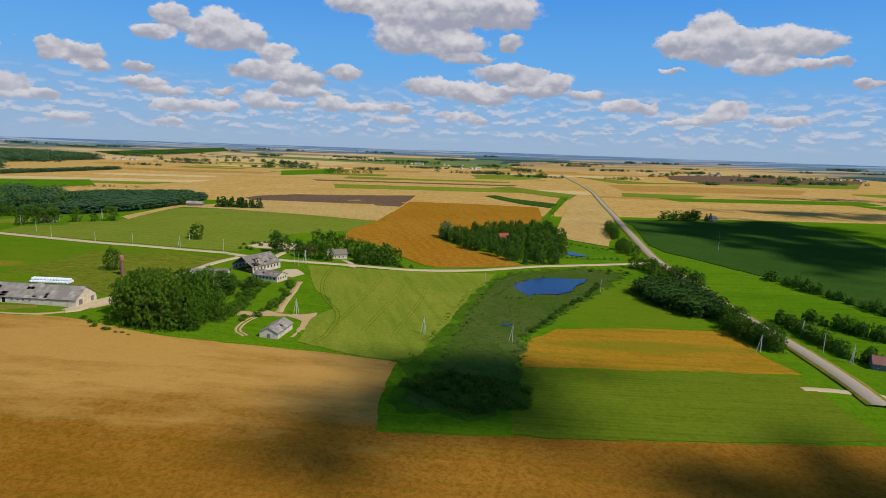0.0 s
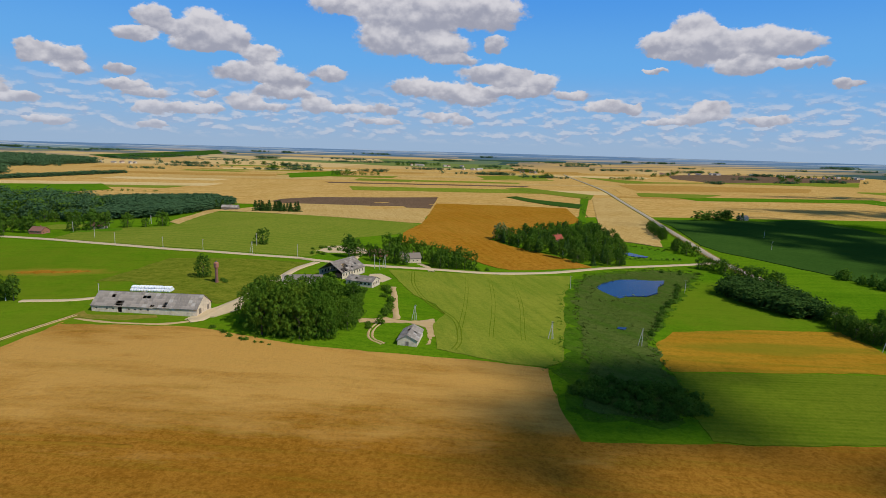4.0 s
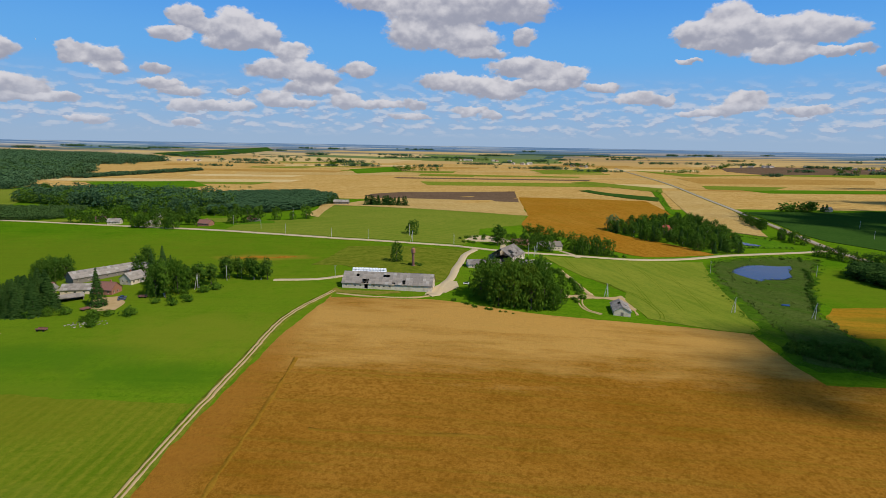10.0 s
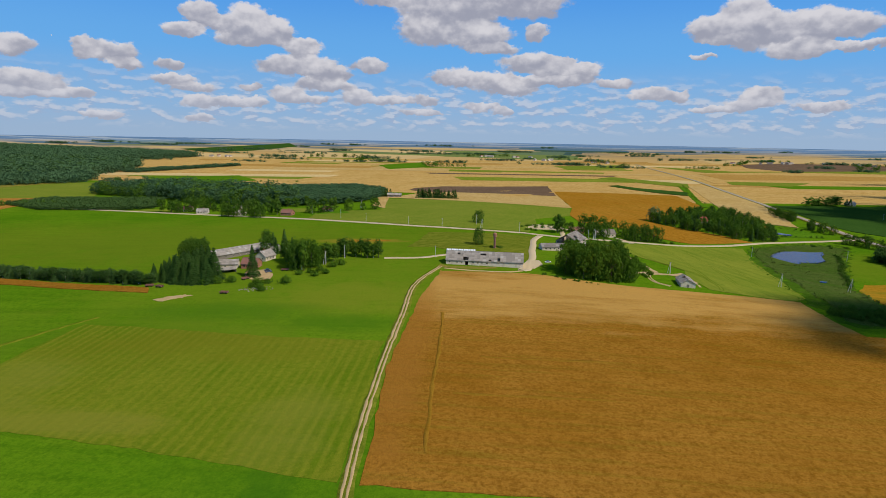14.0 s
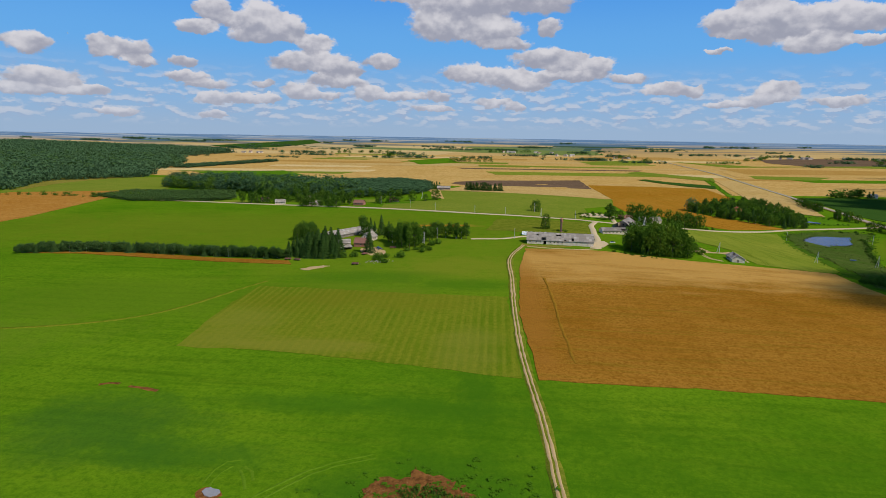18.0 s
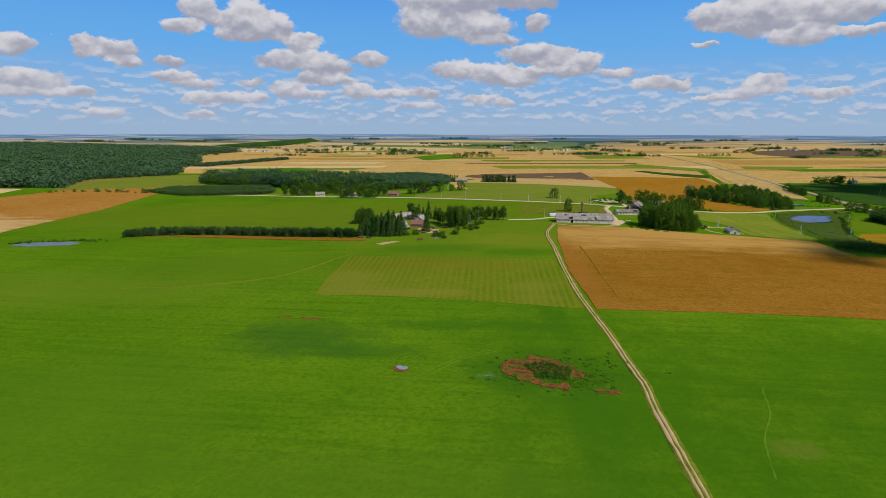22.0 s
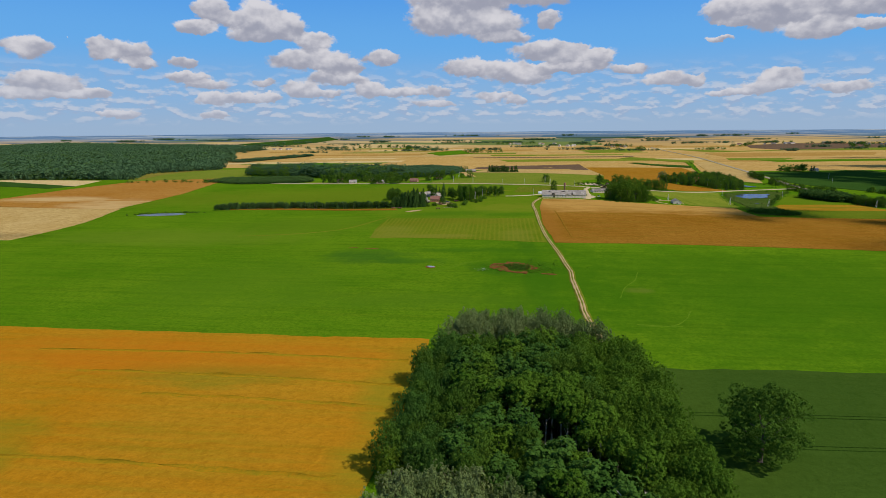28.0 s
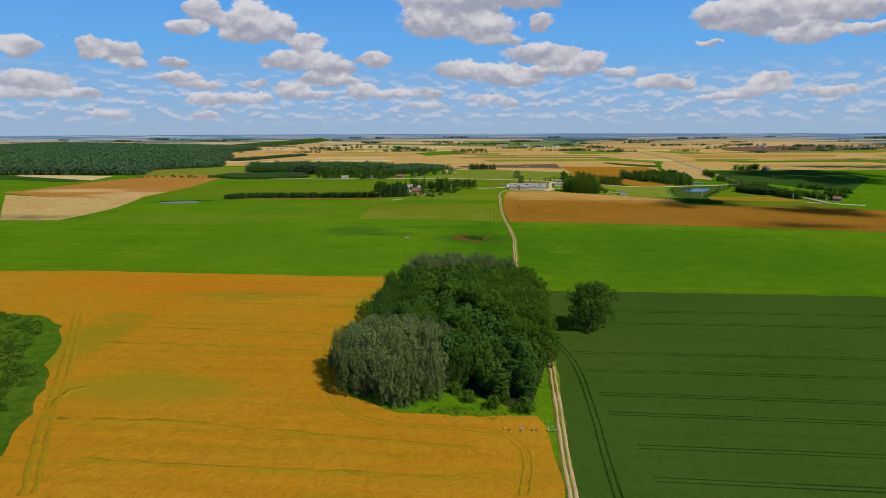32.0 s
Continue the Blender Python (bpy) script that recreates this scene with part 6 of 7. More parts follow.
# far villages, a few roofs each
for cx, cy, n, spread in ((90, 2460, 5, 60), (330, 2330, 5, 50), (1180, 2480, 8, 150), (1500, 2330, 14, 160), (-1270, 2240, 5, 60), (-60, 2720, 8, 120), (940, 2450, 4, 60)):
    for k in range(n):
        gx, gy = cx + random.uniform(-spread, spread), cy + random.uniform(-25, 25)
        ob = thing("far_house", gx, gy, random.uniform(0, 180), "far pale house of a village", "house", "far village houses")
        ln, wd, e, r = random.uniform(12, 22), random.uniform(8, 11), random.uniform(3.5, 6), 3.5
        bm = bmesh.new()
        box(bm, -ln / 2, ln / 2, -wd / 2, wd / 2, -1, e)
        part("wall", bm, M["white"], ob)
        bm = bmesh.new()
        v = [bm.verts.new(p) for p in ((-ln / 2 - 0.4, -wd / 2 - 0.4, e), (ln / 2 + 0.4, -wd / 2 - 0.4, e), (ln / 2 + 0.4, wd / 2 + 0.4, e), (-ln / 2 - 0.4, wd / 2 + 0.4, e), (-ln / 2 - 0.4, 0, e + r), (ln / 2 + 0.4, 0, e + r))]
        for f in ((0, 1, 5, 4), (2, 3, 4, 5), (1, 2, 5), (3, 0, 4), (3, 2, 1, 0)):
            bm.faces.new([v[k2] for k2 in f])
        part("roof", bm, M[random.choice(("asbestos", "redroof", "asbestos"))], ob)


# ---- water tower, bales, poles and yard things ----
def water_tower(x, y):
    ob = thing("water_tower", x, y, 0, "slim rusty water tower with wider tank", "water tower")
    for nm, mat, prof in (("stem", M["redroof"], ((-0.5, 1.2), (0.3, 1.2), (0.35, 0.85), (8.2, 0.8))), ("tank", M["brick"], ((8.2, 0.8), (8.8, 1.35), (11.2, 1.35), (11.5, 1.2), (12.0, 0.3))), ("roof_cap", M["metal"], ((12.0, 0.35), (12.5, 0.3)))):
        bm = bmesh.new()
        tube(bm, [(0, 0, z) for z, _ in prof], [r for _, r in prof], 16)
        part(nm, bm, mat, ob)
    bm = bmesh.new()
    for u in (-0.2, 0.2):
        box(bm, u - 0.03, u + 0.03, -1.5, -1.44, 0, 11)
    for k in range(22):
        box(bm, -0.2, 0.2, -1.49, -1.45, 0.4 + 0.5 * k, 0.44 + 0.5 * k)
    part("ladder", bm, M["metal"], ob)


water_tower(-193.5, 332)


def bale_mesh():
    bm = bmesh.new()
    pts = ((-0.62, 0.3), (-0.6, 0.6), (-0.5, 0.68), (0.5, 0.68), (0.6, 0.6), (0.62, 0.3))
    tube(bm, [(x, 0, 0) for x, _ in pts], [r for _, r in pts], 14)
    return bm_mesh("bale", bm, M["wrap"])


BALE = bale_mesh()
for i in range(12):
    for j in range(4):
        for k in range(2):
            if k and j in (0, 3):
                continue
            ob = new("wrapped_bale", BALE)
            bx, by = -228.2 + i * 1.75, 305.5 + j * 1.45
            ob.matrix_world = pose(bx, by, relief(bx, by) + 0.68 + 1.2 * k, random.uniform(0, 90), 0, random.uniform(-6, 6)) @ Matrix.Scale(1.15, 4)
            tagged(ob, "round silage bale wrapped in white plastic", "bale", "stack of wrapped bales")


def pole(x, y, h, kind, turn=0.0, label="weathered concrete power pole"):
    ob = thing("power_pole", x, y, turn, label, "power pole", "power line poles")
    bm = bmesh.new()
    tube(bm, [(0, 0, -0.5), (0, 0, h)], [0.17, 0.11], 8)
    part("post", bm, M["concrete"], ob)
    if kind > 0:
        for s in ((-1, 0), (0.4, 0.9))[:kind]:
            bm = bmesh.new()
            tube(bm, [(s[0] * h * 0.2, s[1] * h * 0.2, -0.4), (s[0] * 0.15, s[1] * 0.15, h * 0.9)], [0.16, 0.11], 8)
            part("brace", bm, M["concrete"], ob)
    bm = bmesh.new()
    box(bm, -0.75, 0.75, -0.05, 0.05, h - 0.55, h - 0.43)
    arm = part("crossarm", bm, M["metal"], ob)
    for u in (-0.65, 0, 0.65):
        bm = bmesh.new()
        tube(bm, [(u, 0, h - 0.43), (u, 0, h - 0.22)], [0.05, 0.04], 6)
        part("insulator", bm, M["white"], arm)


for x, y, h, kind in ((-314, 448, 9, 0), (-271, 434, 8, 0), (-239, 428, 8, 0), (-207, 452, 10, 0), (-202, 425, 9, 1), (-168, 421, 9, 0), (-13, 266, 9, 2), (29, 264, 9, 1), (103, 388, 9, 0), (23.5, 385, 9, 0),
                      (185, 295, 9, 1), (180, 270, 10, 0), (184, 255, 9, 2), (148, 267, 9, 2), (-78, 282, 8, 2), (-110, 399, 10, 0), (-103, 403, 10, 2), (-106, 396, 8, 0), (-236, 289, 8, 0), (-345, 475, 9, 0), (-298, 282, 9, 0),
                      (-385, 512, 9, 0), (-340, 560, 9, 1), (-372, 545, 9, 0), (-372, 238, 9, 0), (-306, 262, 9, 1), (262, 560, 9, 0), (300, 640, 9, 0)):
    pole(x, y, h, kind, random.uniform(-20, 20))


def rock_mesh(k):
    bm = bmesh.new()
    bmesh.ops.create_icosphere(bm, subdivisions=2, radius=0.5)
    rng = random.Random(k)
    for v in bm.verts:
        v.co *= 1 + 0.35 * noise.noise(v.co * 2.2 + Vector((k * 7, 0, 0)))
        v.co.z *= 0.65
    return bm_mesh("stone", bm, M["stone"])


ROCKS = [rock_mesh(k) for k in range(4)]
for k in range(60):
    a, r = random.uniform(0, 6.28), random.random() ** 0.5
    x, y = -331 + 10 * r * math.cos(a), 204 + 5.5 * r * math.sin(a)
    ob = new("field_stone", ROCKS[k % 4])
    s = random.uniform(0.3, 0.8)
    ob.matrix_world = Matrix.LocRotScale((x, y, relief(x, y) + 0.15 * s), Euler((0, 0, random.uniform(0, 6))), (s * 1.3, s, s))
    tagged(ob, "pale field stone heaped at the garden edge", "stone", "stones at the garden edge")
for k in range(34):
    x, y = random.uniform(-259, -241), random.uniform(-366, -361)
    ob = new("field_stone", ROCKS[k % 4])
    s = random.uniform(0.3, 0.75)
    ob.matrix_world = Matrix.LocRotScale((x, y, relief(x, y) + 0.1 * s + (0.9 if y < -364.5 else 0)), Euler((0, 0, random.uniform(0, 6))), (s * 1.3, s, s))
    tagged(ob, "small pale field stone by the clump", "stone", "stones by the clump")
draped("dry_patch", [(-322, 349), (-310, 353), (-298, 352), (-286, 355), (-276, 351), (-284, 347), (-300, 346), (-314, 345)], 0.1, M["rust"], "dry orange patch in the meadow", "grass", 5, 4.5, step=1.5)
draped("sand_patch", [(-379, 184), (-372, 181), (-364, 187), (-361, 192), (-366, 194), (-374, 190)], 0.15, M["dirt"], "bare sandy patch in the meadow", "soil", 3, 2.6, step=1.2)
draped("dirt_yard", [(-106, 277), (-92, 283), (-78, 281), (-69, 287), (-65, 278), (-66, 262), (-70, 247), (-72, 246), (-71, 262), (-74, 272), (-88, 275), (-104, 271)], 0.14, M["dirt"], "trampled dirt yard by the small shed", "yard", 5, 3.0, step=1.8)
ribbon("dirt_path", [(-93, 350), (-91, 325), (-89, 300), (-87, 281)], 3.2, 0.16, M["dirt"], "dry dirt path to the small shed", "track", 4, 0, 0.9)
for s in (-0.9, 0.9):
    ribbon("dirt_path", [(-94, 275), (-97, 262), (-96, 250), (-90, 243)], 0.7, 0.16, M["dirt"], "worn wheel mark beside the small shed", "track", 3, s, 0.5)
draped("barn_yard", [(-181, 259), (-170, 265), (-163, 280), (-164, 292), (-170, 292), (-175, 280), (-179, 270)], 0.42, M["gravel"], "pale gravel yard at the barn end", "yard", 5, 1.0)
draped("dirt_yard", [(-231, 268), (-226, 262), (-214, 262), (-196, 264.3), (-194, 261), (-206, 255), (-222, 256), (-233, 258)], 0.13, M["dry"], "worn bare ground before the barn", "yard", 5, 1.2)
draped("concrete_yard", [(-113, 361), (-101, 360), (-96, 372), (-104, 384), (-111, 380)], 0.2, M["gravel"], "broken concrete yard beside the ruined hall", "yard", 5, 0.8)
draped("dirt_yard", [(-352, 247), (-342, 250), (-332, 236), (-330, 224), (-340, 222), (-350, 236)], 0.14, M["dirt"], "bare farmyard ground", "yard", 4, 1.5)
ribbon("dirt_path", [(-80, 428), (-74, 420), (-70, 405)], 4.0, 0.3, M["gravel"], "gravel drive to the white house", "track", 4)
ribbon("dirt_path", [(-126, 442), (-128, 425), (-130, 398)], 4.0, 0.3, M["gravel"], "gravel drive off the lane", "track", 4)
ribbon("field_entry", [(141, 222), (152, 222), (163, 219)], 3.5, 0.3, M["gravel"], "gravel field entry off the main road", "track", 4)
ribbon("field_entry", [(166, 219), (180, 205), (196, 196)], 6.0, 0.3, M["gravel"], "gravel side road off the main road", "track", 4)


def vehicle(x, y, turn, label, paint="metal"):
    ob = thing("car", x, y, turn, label, "car")
    bm = bmesh.new()
    box(bm, -2.0, 2.0, -0.8, 0.8, 0.3, 0.85)
    bmesh.ops.bevel(bm, geom=bm.edges[:], offset=0.12, segments=2)
    part("body", bm, M[paint], ob)
    bm = bmesh.new()
    box(bm, -1.2, 0.9, -0.7, 0.7, 0.85, 1.4)
    for v in bm.verts:
        if v.co.z > 1.3:
            v.co.x *= 0.7
    part("cabin", bm, M["glass"], ob)
    for wx in (-1.3, 1.3):
        for wy in (-0.8, 0.8):
            bm = bmesh.new()
            tube(bm, [(wx, wy - 0.1, 0.32), (wx, wy + 0.1, 0.32)], [0.32, 0.32], 12)
            part("wheel", bm, M["dark"], ob)


vehicle(-339, 246, 20, "dark blue car parked in the farmyard")
vehicle(-337, 242, 35, "dark car parked beside the other")


def machine(x, y, turn, label):
    """An old trailer on four wheels with a loaded bed."""
    ob = thing("farm_trailer", x, y, turn, label, "trailer")
    bm = bmesh.new()
    box(bm, -2.2, 2.2, -1.0, 1.0, 0.75, 0.9)
    for s in (-1, 1):
        box(bm, -2.2, 2.2, s * 1.0 - 0.04, s * 1.0 + 0.04, 0.9, 1.4)
    part("bed", bm, M["redroof"], ob)
    for wx in (-1.4, 1.4):
        for wy in (-0.9, 0.9):
            bm = bmesh.new()
            tube(bm, [(wx, wy - 0.12, 0.4), (wx, wy + 0.12, 0.4)], [0.4, 0.4], 12)
            part("wheel", bm, M["dark"], ob)
    bm = bmesh.new()
    tube(bm, [(2.2, 0, 0.8), (3.4, 0, 0.45)], [0.06, 0.05], 6)
    part("drawbar", bm, M["metal"], ob)


for x, y, t in ((-396, 211, 10), (-389, 209, -15), (-328, 246, 5), (-345, 225, 60), (-342, 231, 100), (-345, 195, 0), (-703, 12, 40)):
    machine(x, y, t, "rusty farm trailer abandoned in the long grass")

M["rut"] = crop("flattened_leaves", (0.014, 0.034, 0.004), (0.03, 0.07, 0.008), (0.008, 0.02, 0.003))
M["weedy"] = crop("weeds_in_rapeseed", (0.33, 0.185, 0.008), (0.38, 0.21, 0.01), (0.22, 0.165, 0.008), 0, 5, 0.3, (0.42, 0.18, 0.007), 0.95, 1.3)
# wheel lines in the crops
for k, (a, b) in enumerate((((-228, -300), (-60, -302)), ((-227, -318), (-60, -322)), ((-225, -338), (-60, -343)), ((-225, -352), (-60, -358)), ((-221, -372), (-60, -377)), ((-221, -388), (-60, -394)), ((-226, -262), (-60, -263)), ((-226, -243), (-60, -244)))):
    for s in (-0.95, 0.95):
        ribbon("wheel_line", [a, ((a[0] + b[0]) / 2, (a[1] + b[1]) / 2 + 0.8), b], 0.42, 0.16, M["rut"], "dark wheel line in the bean crop", "track", 8, s, 0.15)
for s in (-0.95, 0.95):
    ribbon("wheel_line", RUTS[:1] + RUTS[1:] + [(-232, -440), (-233, -520)], 0.6, 0.16, M["rut"], "dark wheel line along the bean field edge", "track", 5, s, 0.2)
    ribbon("wheel_line", OAT_LINE, 0.5, 0.24, M["ley"], "curved wheel line in the oats", "track", 5, s, 0.15)
    ribbon("wheel_line", RIPE_LINE, 0.8, 0.44, M["weedy"], "green wheel line round the clump", "track", 5, s * 1.2, 0.5)
for k in range(3):
    x = -60 + 16 * k
    for s in (-0.95, 0.95):
        ribbon("wheel_line", [(x + 14, 395 - 2 * k), (x + 10, 330), (x + 3 - k, 262)], 0.3, 0.22, M["ley"], "straight wheel line in the oats", "track", 10, s, 0.2)
for line in [[(-443.7, -281.2), (-402.0, -281.4), (-331.6, -285.7)], [(-433.3, -300.6), (-386.2, -301.7), (-329.2, -305.5)], [(-400.3, -366.8), (-358.3, -366.3), (-306.0, -372.5), (-265.8, -376.0)], [(-377.1, -388.2), (-329.0, -389.8), (-265.9, -390.9)], [(-481.9, -201.2), (-397.9, -200.9), (-322.8, -205.2)], [(-451.0, -221.4), (-385.9, -223.0), (-322.4, -228.0)], [(-413.2, -239.9), (-372.6, -241.1), (-325.8, -245.0)], [(-399.1, -376.2), (-409.6, -354.5), (-409.9, -346.5), (-406.1, -343.8)]]:
    ribbon("weed_line", line, 2.0, 0.43, M["weedy"], "green weedy line in the rapeseed", "track", 5, 0, 1.6)
for side in (-1.4, 1.4):
    ribbon("weed_line", [(-468.9, -259.1), (-441.9, -301.1), (-424.5, -329.7), (-408.8, -356.7), (-397.2, -376.1), (-385.5, -394.6), (-379.6, -403.9)], 1.6, 0.43, M["weedy"], "green wheel line along the rapeseed edge", "track", 5, side, 1.0)

# ---- clouds overhead that shade parts of the land ----
m = Nodes("cloud_white", 1.0, 0.0)
m.colour((0.85, 0.86, 0.88, 1))
veil = m.nt.nodes.new("ShaderNodeMixShader")
veil.inputs[0].default_value = 0.33
m.nt.links.new(m.bsdf.outputs[0], veil.inputs[1])
m.nt.links.new(m.nt.nodes.new("ShaderNodeBsdfTransparent").outputs[0], veil.inputs[2])
m.nt.links.new(veil.outputs[0], m.nt.nodes["Material Output"].inputs[0])
M["cloud"] = m.mat
PUFF = bmesh.new()
bmesh.ops.create_icosphere(PUFF, subdivisions=2, radius=1.0)
PUFF_V = np.array([v.co[:] for v in PUFF.verts])
PUFF_F = [tuple(v.index for v in f.verts) for f in PUFF.faces]
PUFF.free()


def cloud(cx, cy, rx, ry, high, n, seed):
    """A flat cumulus whose shadow falls at cx, cy."""
    rng = np.random.default_rng(seed)
    off = to_sun * (high / to_sun.z)
    verts, faces = [], []
    for k in range(n):
        a, r = rng.uniform(0, 6.283), math.sqrt(rng.random()) * 1.1
        wob = 1 + 0.25 * math.sin(3 * a + seed) + 0.15 * math.sin(5 * a)
        px, py = cx + off.x + rx * r * wob * math.cos(a), cy + off.y + ry * r * wob * math.sin(a)
        s = (0.2 + 0.12 * rng.random()) * min(rx, ry) * max(0.12, 1.15 - r)
        base = len(verts)
        verts.extend((PUFF_V * np.array([s, s, s * 0.6]) + np.array([px, py, high + s * rng.random()])).tolist())
        faces.extend(tuple(base + i for i in f) for f in PUFF_F)
    ob = new("cloud", mesh("cloud", verts, faces, M["cloud"], True))
    tagged(ob, "white fair-weather cumulus cloud drifting overhead", "cloud", kind="structure")


cloud(-5, 181, 62, 31, 1500, 200, 3)
cloud(-32, 150, 36, 22, 1500, 70, 23)
cloud(16, 216, 56, 34, 1500, 150, 31)
cloud(120, 135, 60, 45, 1500, 150, 5)
cloud(45, 30, 70, 24, 1500, 110, 9)
cloud(390, 720, 170, 120, 1500, 150, 4)
cloud(390, 560, 110, 130, 1500, 110, 14)
cloud(460, 760, 90, 90, 1500, 90, 15)
cloud(640, 960, 210, 80, 1500, 150, 6)
cloud(900, 1330, 260, 60, 1500, 120, 36)
cloud(-760, 52, 80, 22, 1500, 90, 8)

# ---- garden beyond the lane ----
M["orange"] = crop("orange_stained_wood", (0.42, 0.17, 0.03), (0.5, 0.22, 0.05), (0.3, 0.11, 0.02))


def pavilion(x, y, turn):
    """A small open wooden pavilion: four posts, a rail and a hipped roof."""
    ob = thing("garden_pavilion", x, y, turn, "small orange wooden garden pavilion by a tiny pond", "pavilion")
    bm = bmesh.new()
    box(bm, -2.2, 2.2, -2.2, 2.2, -0.3, 0.25)
    part("deck", bm, M["orange"], ob)
    for px in (-1.9, 1.9):
        for py in (-1.9, 1.9):
            bm = bmesh.new()
            box(bm, px - 0.12, px + 0.12, py - 0.12, py + 0.12, 0.25, 2.6)
            part("post", bm, M["orange"], ob)
    for py in (-1.9, 1.9):
        bm = bmesh.new()
        box(bm, -1.78, 1.78, py - 0.05, py + 0.05, 0.95, 1.1)
        part("rail", bm, M["orange"], ob)
    bm = bmesh.new()
    v = [bm.verts.new(p) for p in ((-2.6, -2.6, 2.6), (2.6, -2.6, 2.6), (2.6, 2.6, 2.6), (-2.6, 2.6, 2.6), (0, 0, 4.2))]
    for f in ((0, 1, 4), (1, 2, 4), (2, 3, 4), (3, 0, 4), (3, 2, 1, 0)):
        bm.faces.new([v[k] for k in f])
    part("roof", bm, M["orange"], ob)


pavilion(109, 541, 15)
draped("lawn", [(92, 498), (148, 498), (152, 530), (140, 560), (108, 572), (100, 540)], 0.5, M["meadow"], "bright green garden lawn", "lawn", 8, 1.5)
draped("pond", [(104, 514), (111, 508), (119, 506), (123, 511), (117, 518), (112, 530), (106, 527)], 0.12, M["water"], "tiny garden pond in the lawn", "pond", 4, 0.6, level=relief(112, 516) + 0.85)
for x, y in along([(112, 572), (124, 563), (138, 556), (150, 545)], 4.5, 0.8) + along([(98, 500), (116, 501), (136, 501), (147, 502)], 4.5, 0.7) + along([(118, 562), (132, 552), (146, 538)], 6, 1.0):
    plant("garden_shrub", "bush", random.choice(("leaf", "leaf_dark")), x, y, random.uniform(1.3, 2.3), 1.0, "small rounded shrub in the garden rows", "shrub", "garden shrubs")
draped("pond", [(26, 292), (30, 290), (32, 294), (28, 295)], 0.1, M["water"], "little dark pool in the marsh", "pond", 3, 0.8, level=relief(28, 293) + 0.5)
# rubble of a pulled-down house by the lane junction
draped("rubble_ground", [(-160, 446), (-150, 442), (-138, 446), (-124, 444), (-118, 456), (-126, 470), (-140, 474), (-152, 470)], 0.35, M["gravel"], "pale rubble-strewn ground by the junction", "yard", 5, 2.5, step=2.5)
for k in range(26):
    x, y = random.uniform(-156, -122), random.uniform(448, 468)
    ob = new("concrete_block", ROCKS[k % 4])
    s = random.uniform(0.9, 2.2)
    ob.matrix_world = Matrix.LocRotScale((x, y, relief(x, y) + 0.3 + 0.2 * s), Euler((0, 0, random.uniform(0, 6))), (s * 1.6, s, s * 0.8))
    tagged(ob, "broken pale concrete block in the rubble", "rubble", "blocks in the rubble")
for x, y in along([(-162, 452), (-150, 462), (-140, 470), (-128, 474)], 4, 2) + along([(-148, 450), (-138, 458), (-130, 462)], 5, 2):
    plant("shrub", "bush", "leaf", x, y, random.uniform(1.8, 3.4), 1.1, "green shrub growing in the rubble", "shrub", "shrubs in the rubble")
for x, y in scatter([(-122, 340), (-108, 338), (-106, 300), (-104, 270), (-112, 262), (-114, 300)], 4.2):
    plant("shrub", "bush", "leaf", x, y, random.uniform(2.2, 4.2), 1.0, "dense green shrub on the slope by the hall", "shrub", "shrubs by the barn grove")
m = Nodes("white_paint", 0.4, 0.4)
m.colour(m.mix(m.noise(2, 3), (0.72, 0.72, 0.7), (0.82, 0.82, 0.8)))
M["paint"] = m.mat
vehicle(VANS[0][0], VANS[0][1], 10, "white car parked on the grass by the yard lane", "paint")

for poly, key in (([(-620, 552), (-575, 548), (-560, 566), (-600, 572)], "oats"), ([(-512, 548), (-470, 540), (-462, 566), (-500, 572)], "oats"), ([(-440, 530), (-395, 528), (-398, 560), (-435, 566)], "hay"), ([(-385, 505), (-345, 512), (-350, 528), (-380, 526)], "meadow")):
    draped("garden_lawn", poly, 0.3, M[key], "pale green garden lawn in the hamlet", "lawn", 8, 2.0)

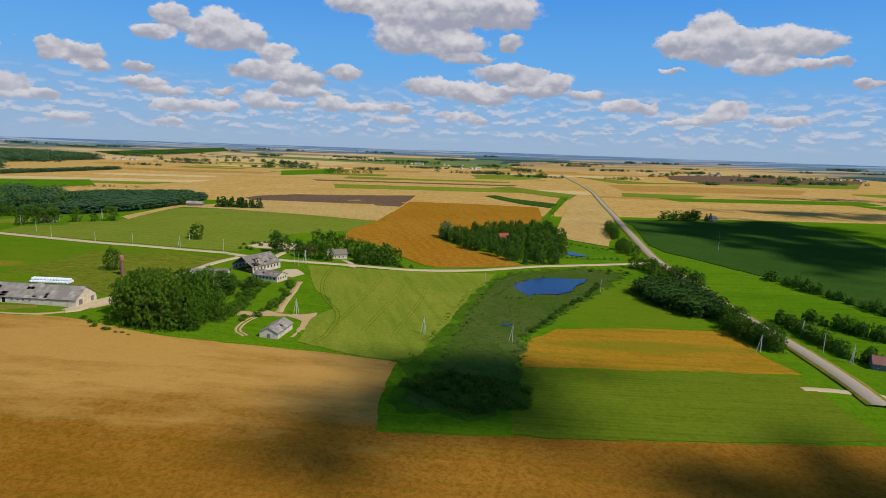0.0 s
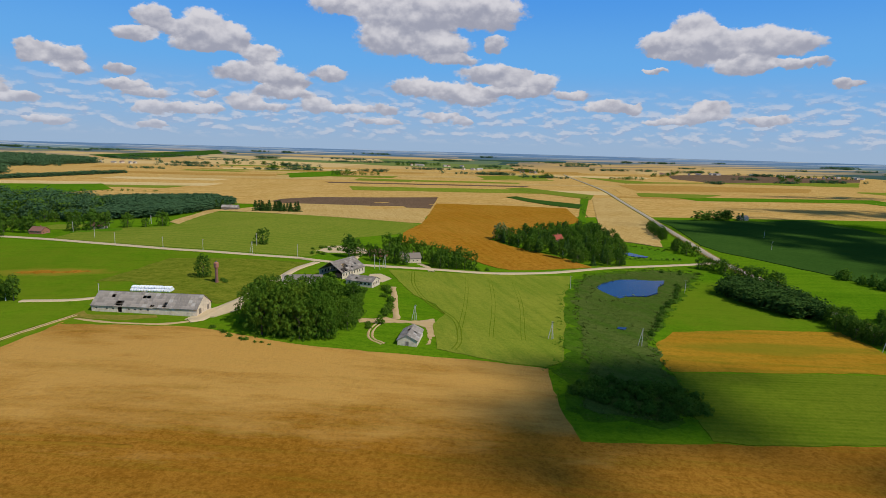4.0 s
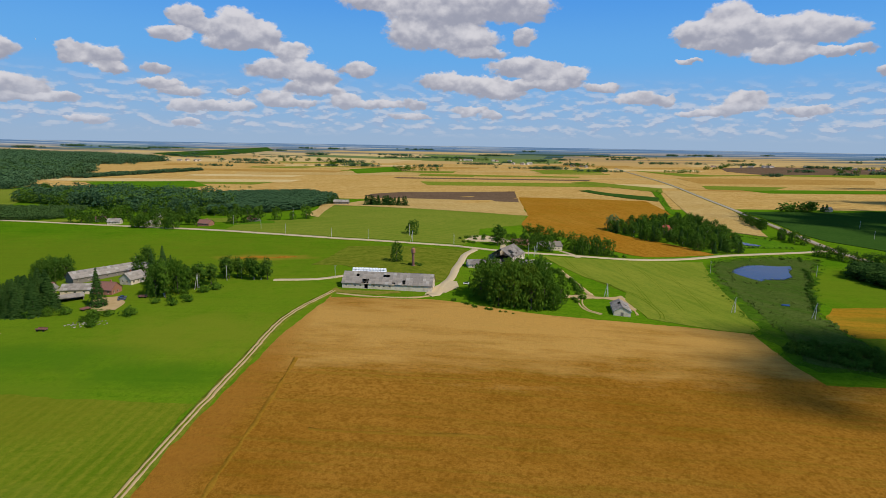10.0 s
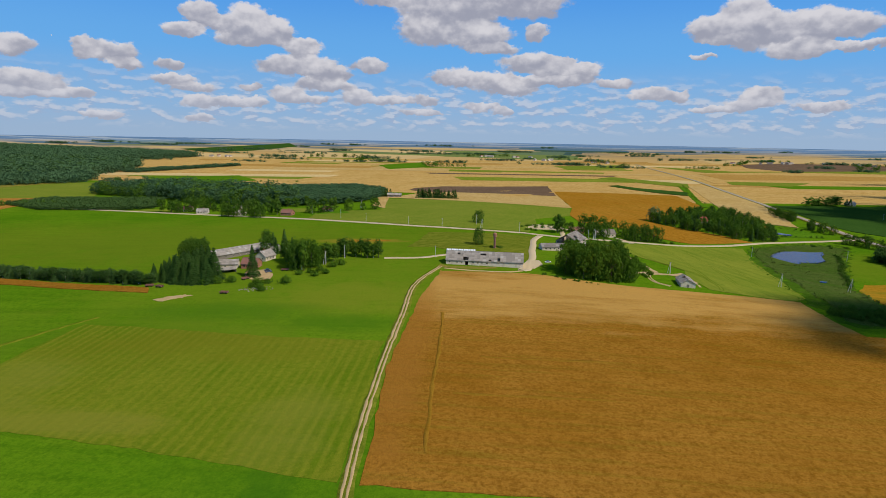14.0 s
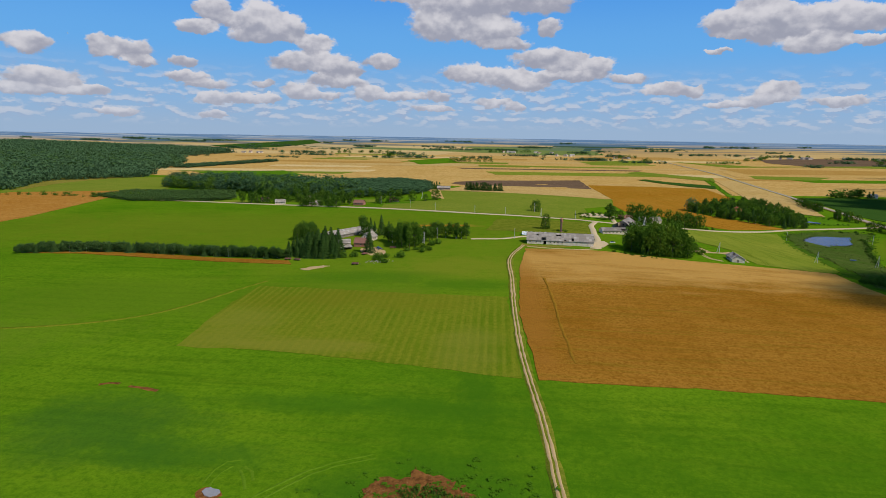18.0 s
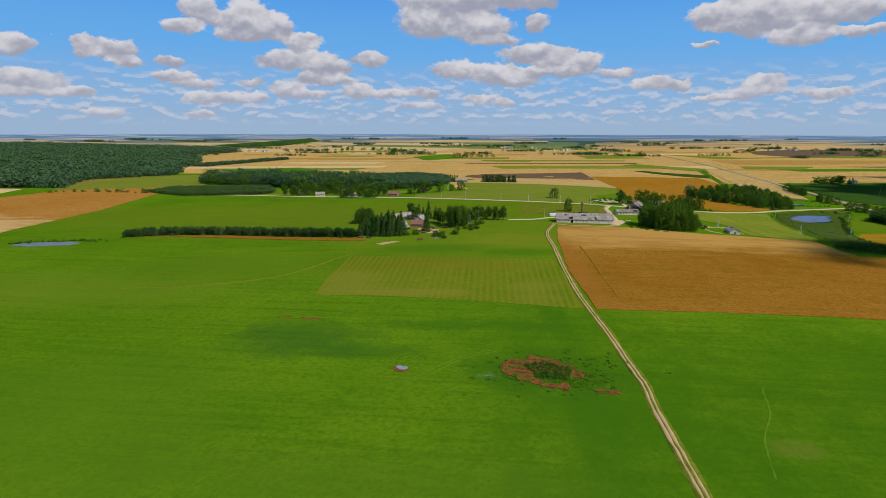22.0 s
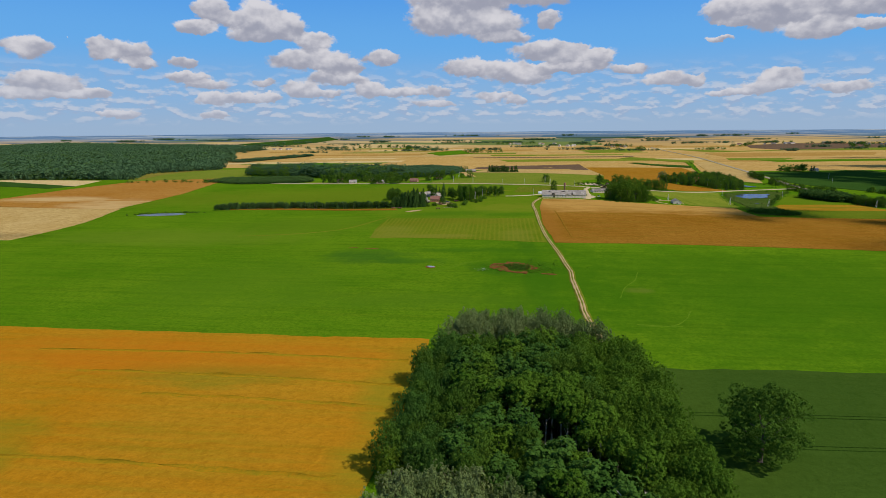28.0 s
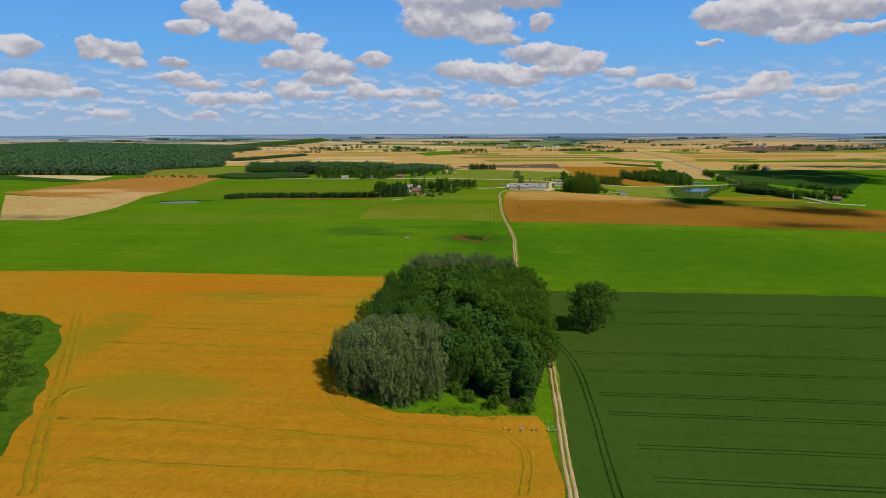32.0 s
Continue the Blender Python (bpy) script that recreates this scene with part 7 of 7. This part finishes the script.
# marks in the meadow: dug trenches, tyre marks, flowering weeds
for line in ([(-399.9, 15.5), (-396.6, 17.1), (-392.7, 16.8)], [(-388.0, 15.3), (-381.5, 14.0), (-375.6, 12.6)]):
    ribbon("trench", line, 1.3, 0.1, M["soil"], "narrow dark trench dug in the meadow", "trench", 2, 0, 0.7)
M["pressed"] = crop("pressed_grass", (0.095, 0.19, 0.008), (0.125, 0.215, 0.012), (0.07, 0.155, 0.006), 0, 3, 0.2, None, 0, 1.2)
for line in [[(-333.5, -39.0), (-333.3, -32.7), (-331.6, -28.4), (-327.8, -26.8)], [(-331.3, -40.3), (-331.0, -34.1), (-329.1, -30.3)], [(-326.2, -32.0), (-323.5, -35.7), (-321.2, -40.4)], [(-325.6, -30.3), (-322.4, -32.4), (-320.8, -36.6)], [(-329.8, -56.7), (-323.1, -50.1), (-314.4, -38.6), (-304.4, -28.2), (-291.1, -21.1)], [(-328.0, -58.4), (-321.3, -51.6), (-312.6, -40.3), (-303.2, -29.8), (-290.0, -22.7)], [(-195.4, -52.4), (-202.4, -72.8), (-212.5, -90.7), (-219.0, -111.0)], [(-221.2, -154.8), (-204.7, -155.5), (-194.9, -144.5), (-189.1, -132.3)], [(-220.6, -156.7), (-203.8, -156.6), (-200.5, -156.2)]]:
    ribbon("tyre_mark", line, 0.55, 0.06, M["pressed"], "pale curved tyre mark in the meadow", "track", 3, 0, 0.5)
M["wheatweed"] = crop("weeds_in_wheat", (0.245, 0.132, 0.012), (0.30, 0.155, 0.02), (0.19, 0.10, 0.008), 0, 3, 0.2, (0.275, 0.12, 0.011), 0.95, 1.4)
for line in [[(-224, 166), (-223, 127), (-223.5, 88), (-222.5, 48)], [(-214, 154.5), (-190, 153), (-150, 152.5)], [(-206, 116), (-185, 115), (-150, 116)], [(-216, 84.5), (-195, 84), (-160, 84.3)]]:
    ribbon("weed_line", line, 1.1, 0.42, M["wheatweed"], "greenish weedy wheel line in the wheat", "track", 4, 0, 1.0)
M["blossom"] = crop("white_blossom", (0.55, 0.58, 0.42), (0.7, 0.7, 0.6), (0.2, 0.3, 0.08))
wood("weeds", [], 1, 0.7, "bush", "blossom", "white-flowering weeds beside the dug soil", 16, 0.1, 1.2, 0.4, [(-294.8 + random.gauss(0, 2.6), -49.0 + random.gauss(0, 1.7)) for _ in range(60)])
wood("weeds", [], 1, 0.7, "bush", "leaf_light", "yellow-green weeds beside the dug soil", 20, 0.2, 1.3, 0.5, [(-259.9 + random.gauss(0, 5), -51.8 + random.gauss(0, 3.5)) for _ in range(110)])
draped("bare_soil", [(-252.6 + dx, -59.3 + dy) for dx, dy in ((-5, 1), (-1, 2), (4, 0.5), (5, -1.5), (1, -2.2), (-4, -1))], 0.1, M["soil"], "small patch of bare soil", "soil", 3, 1.2, step=1.0)
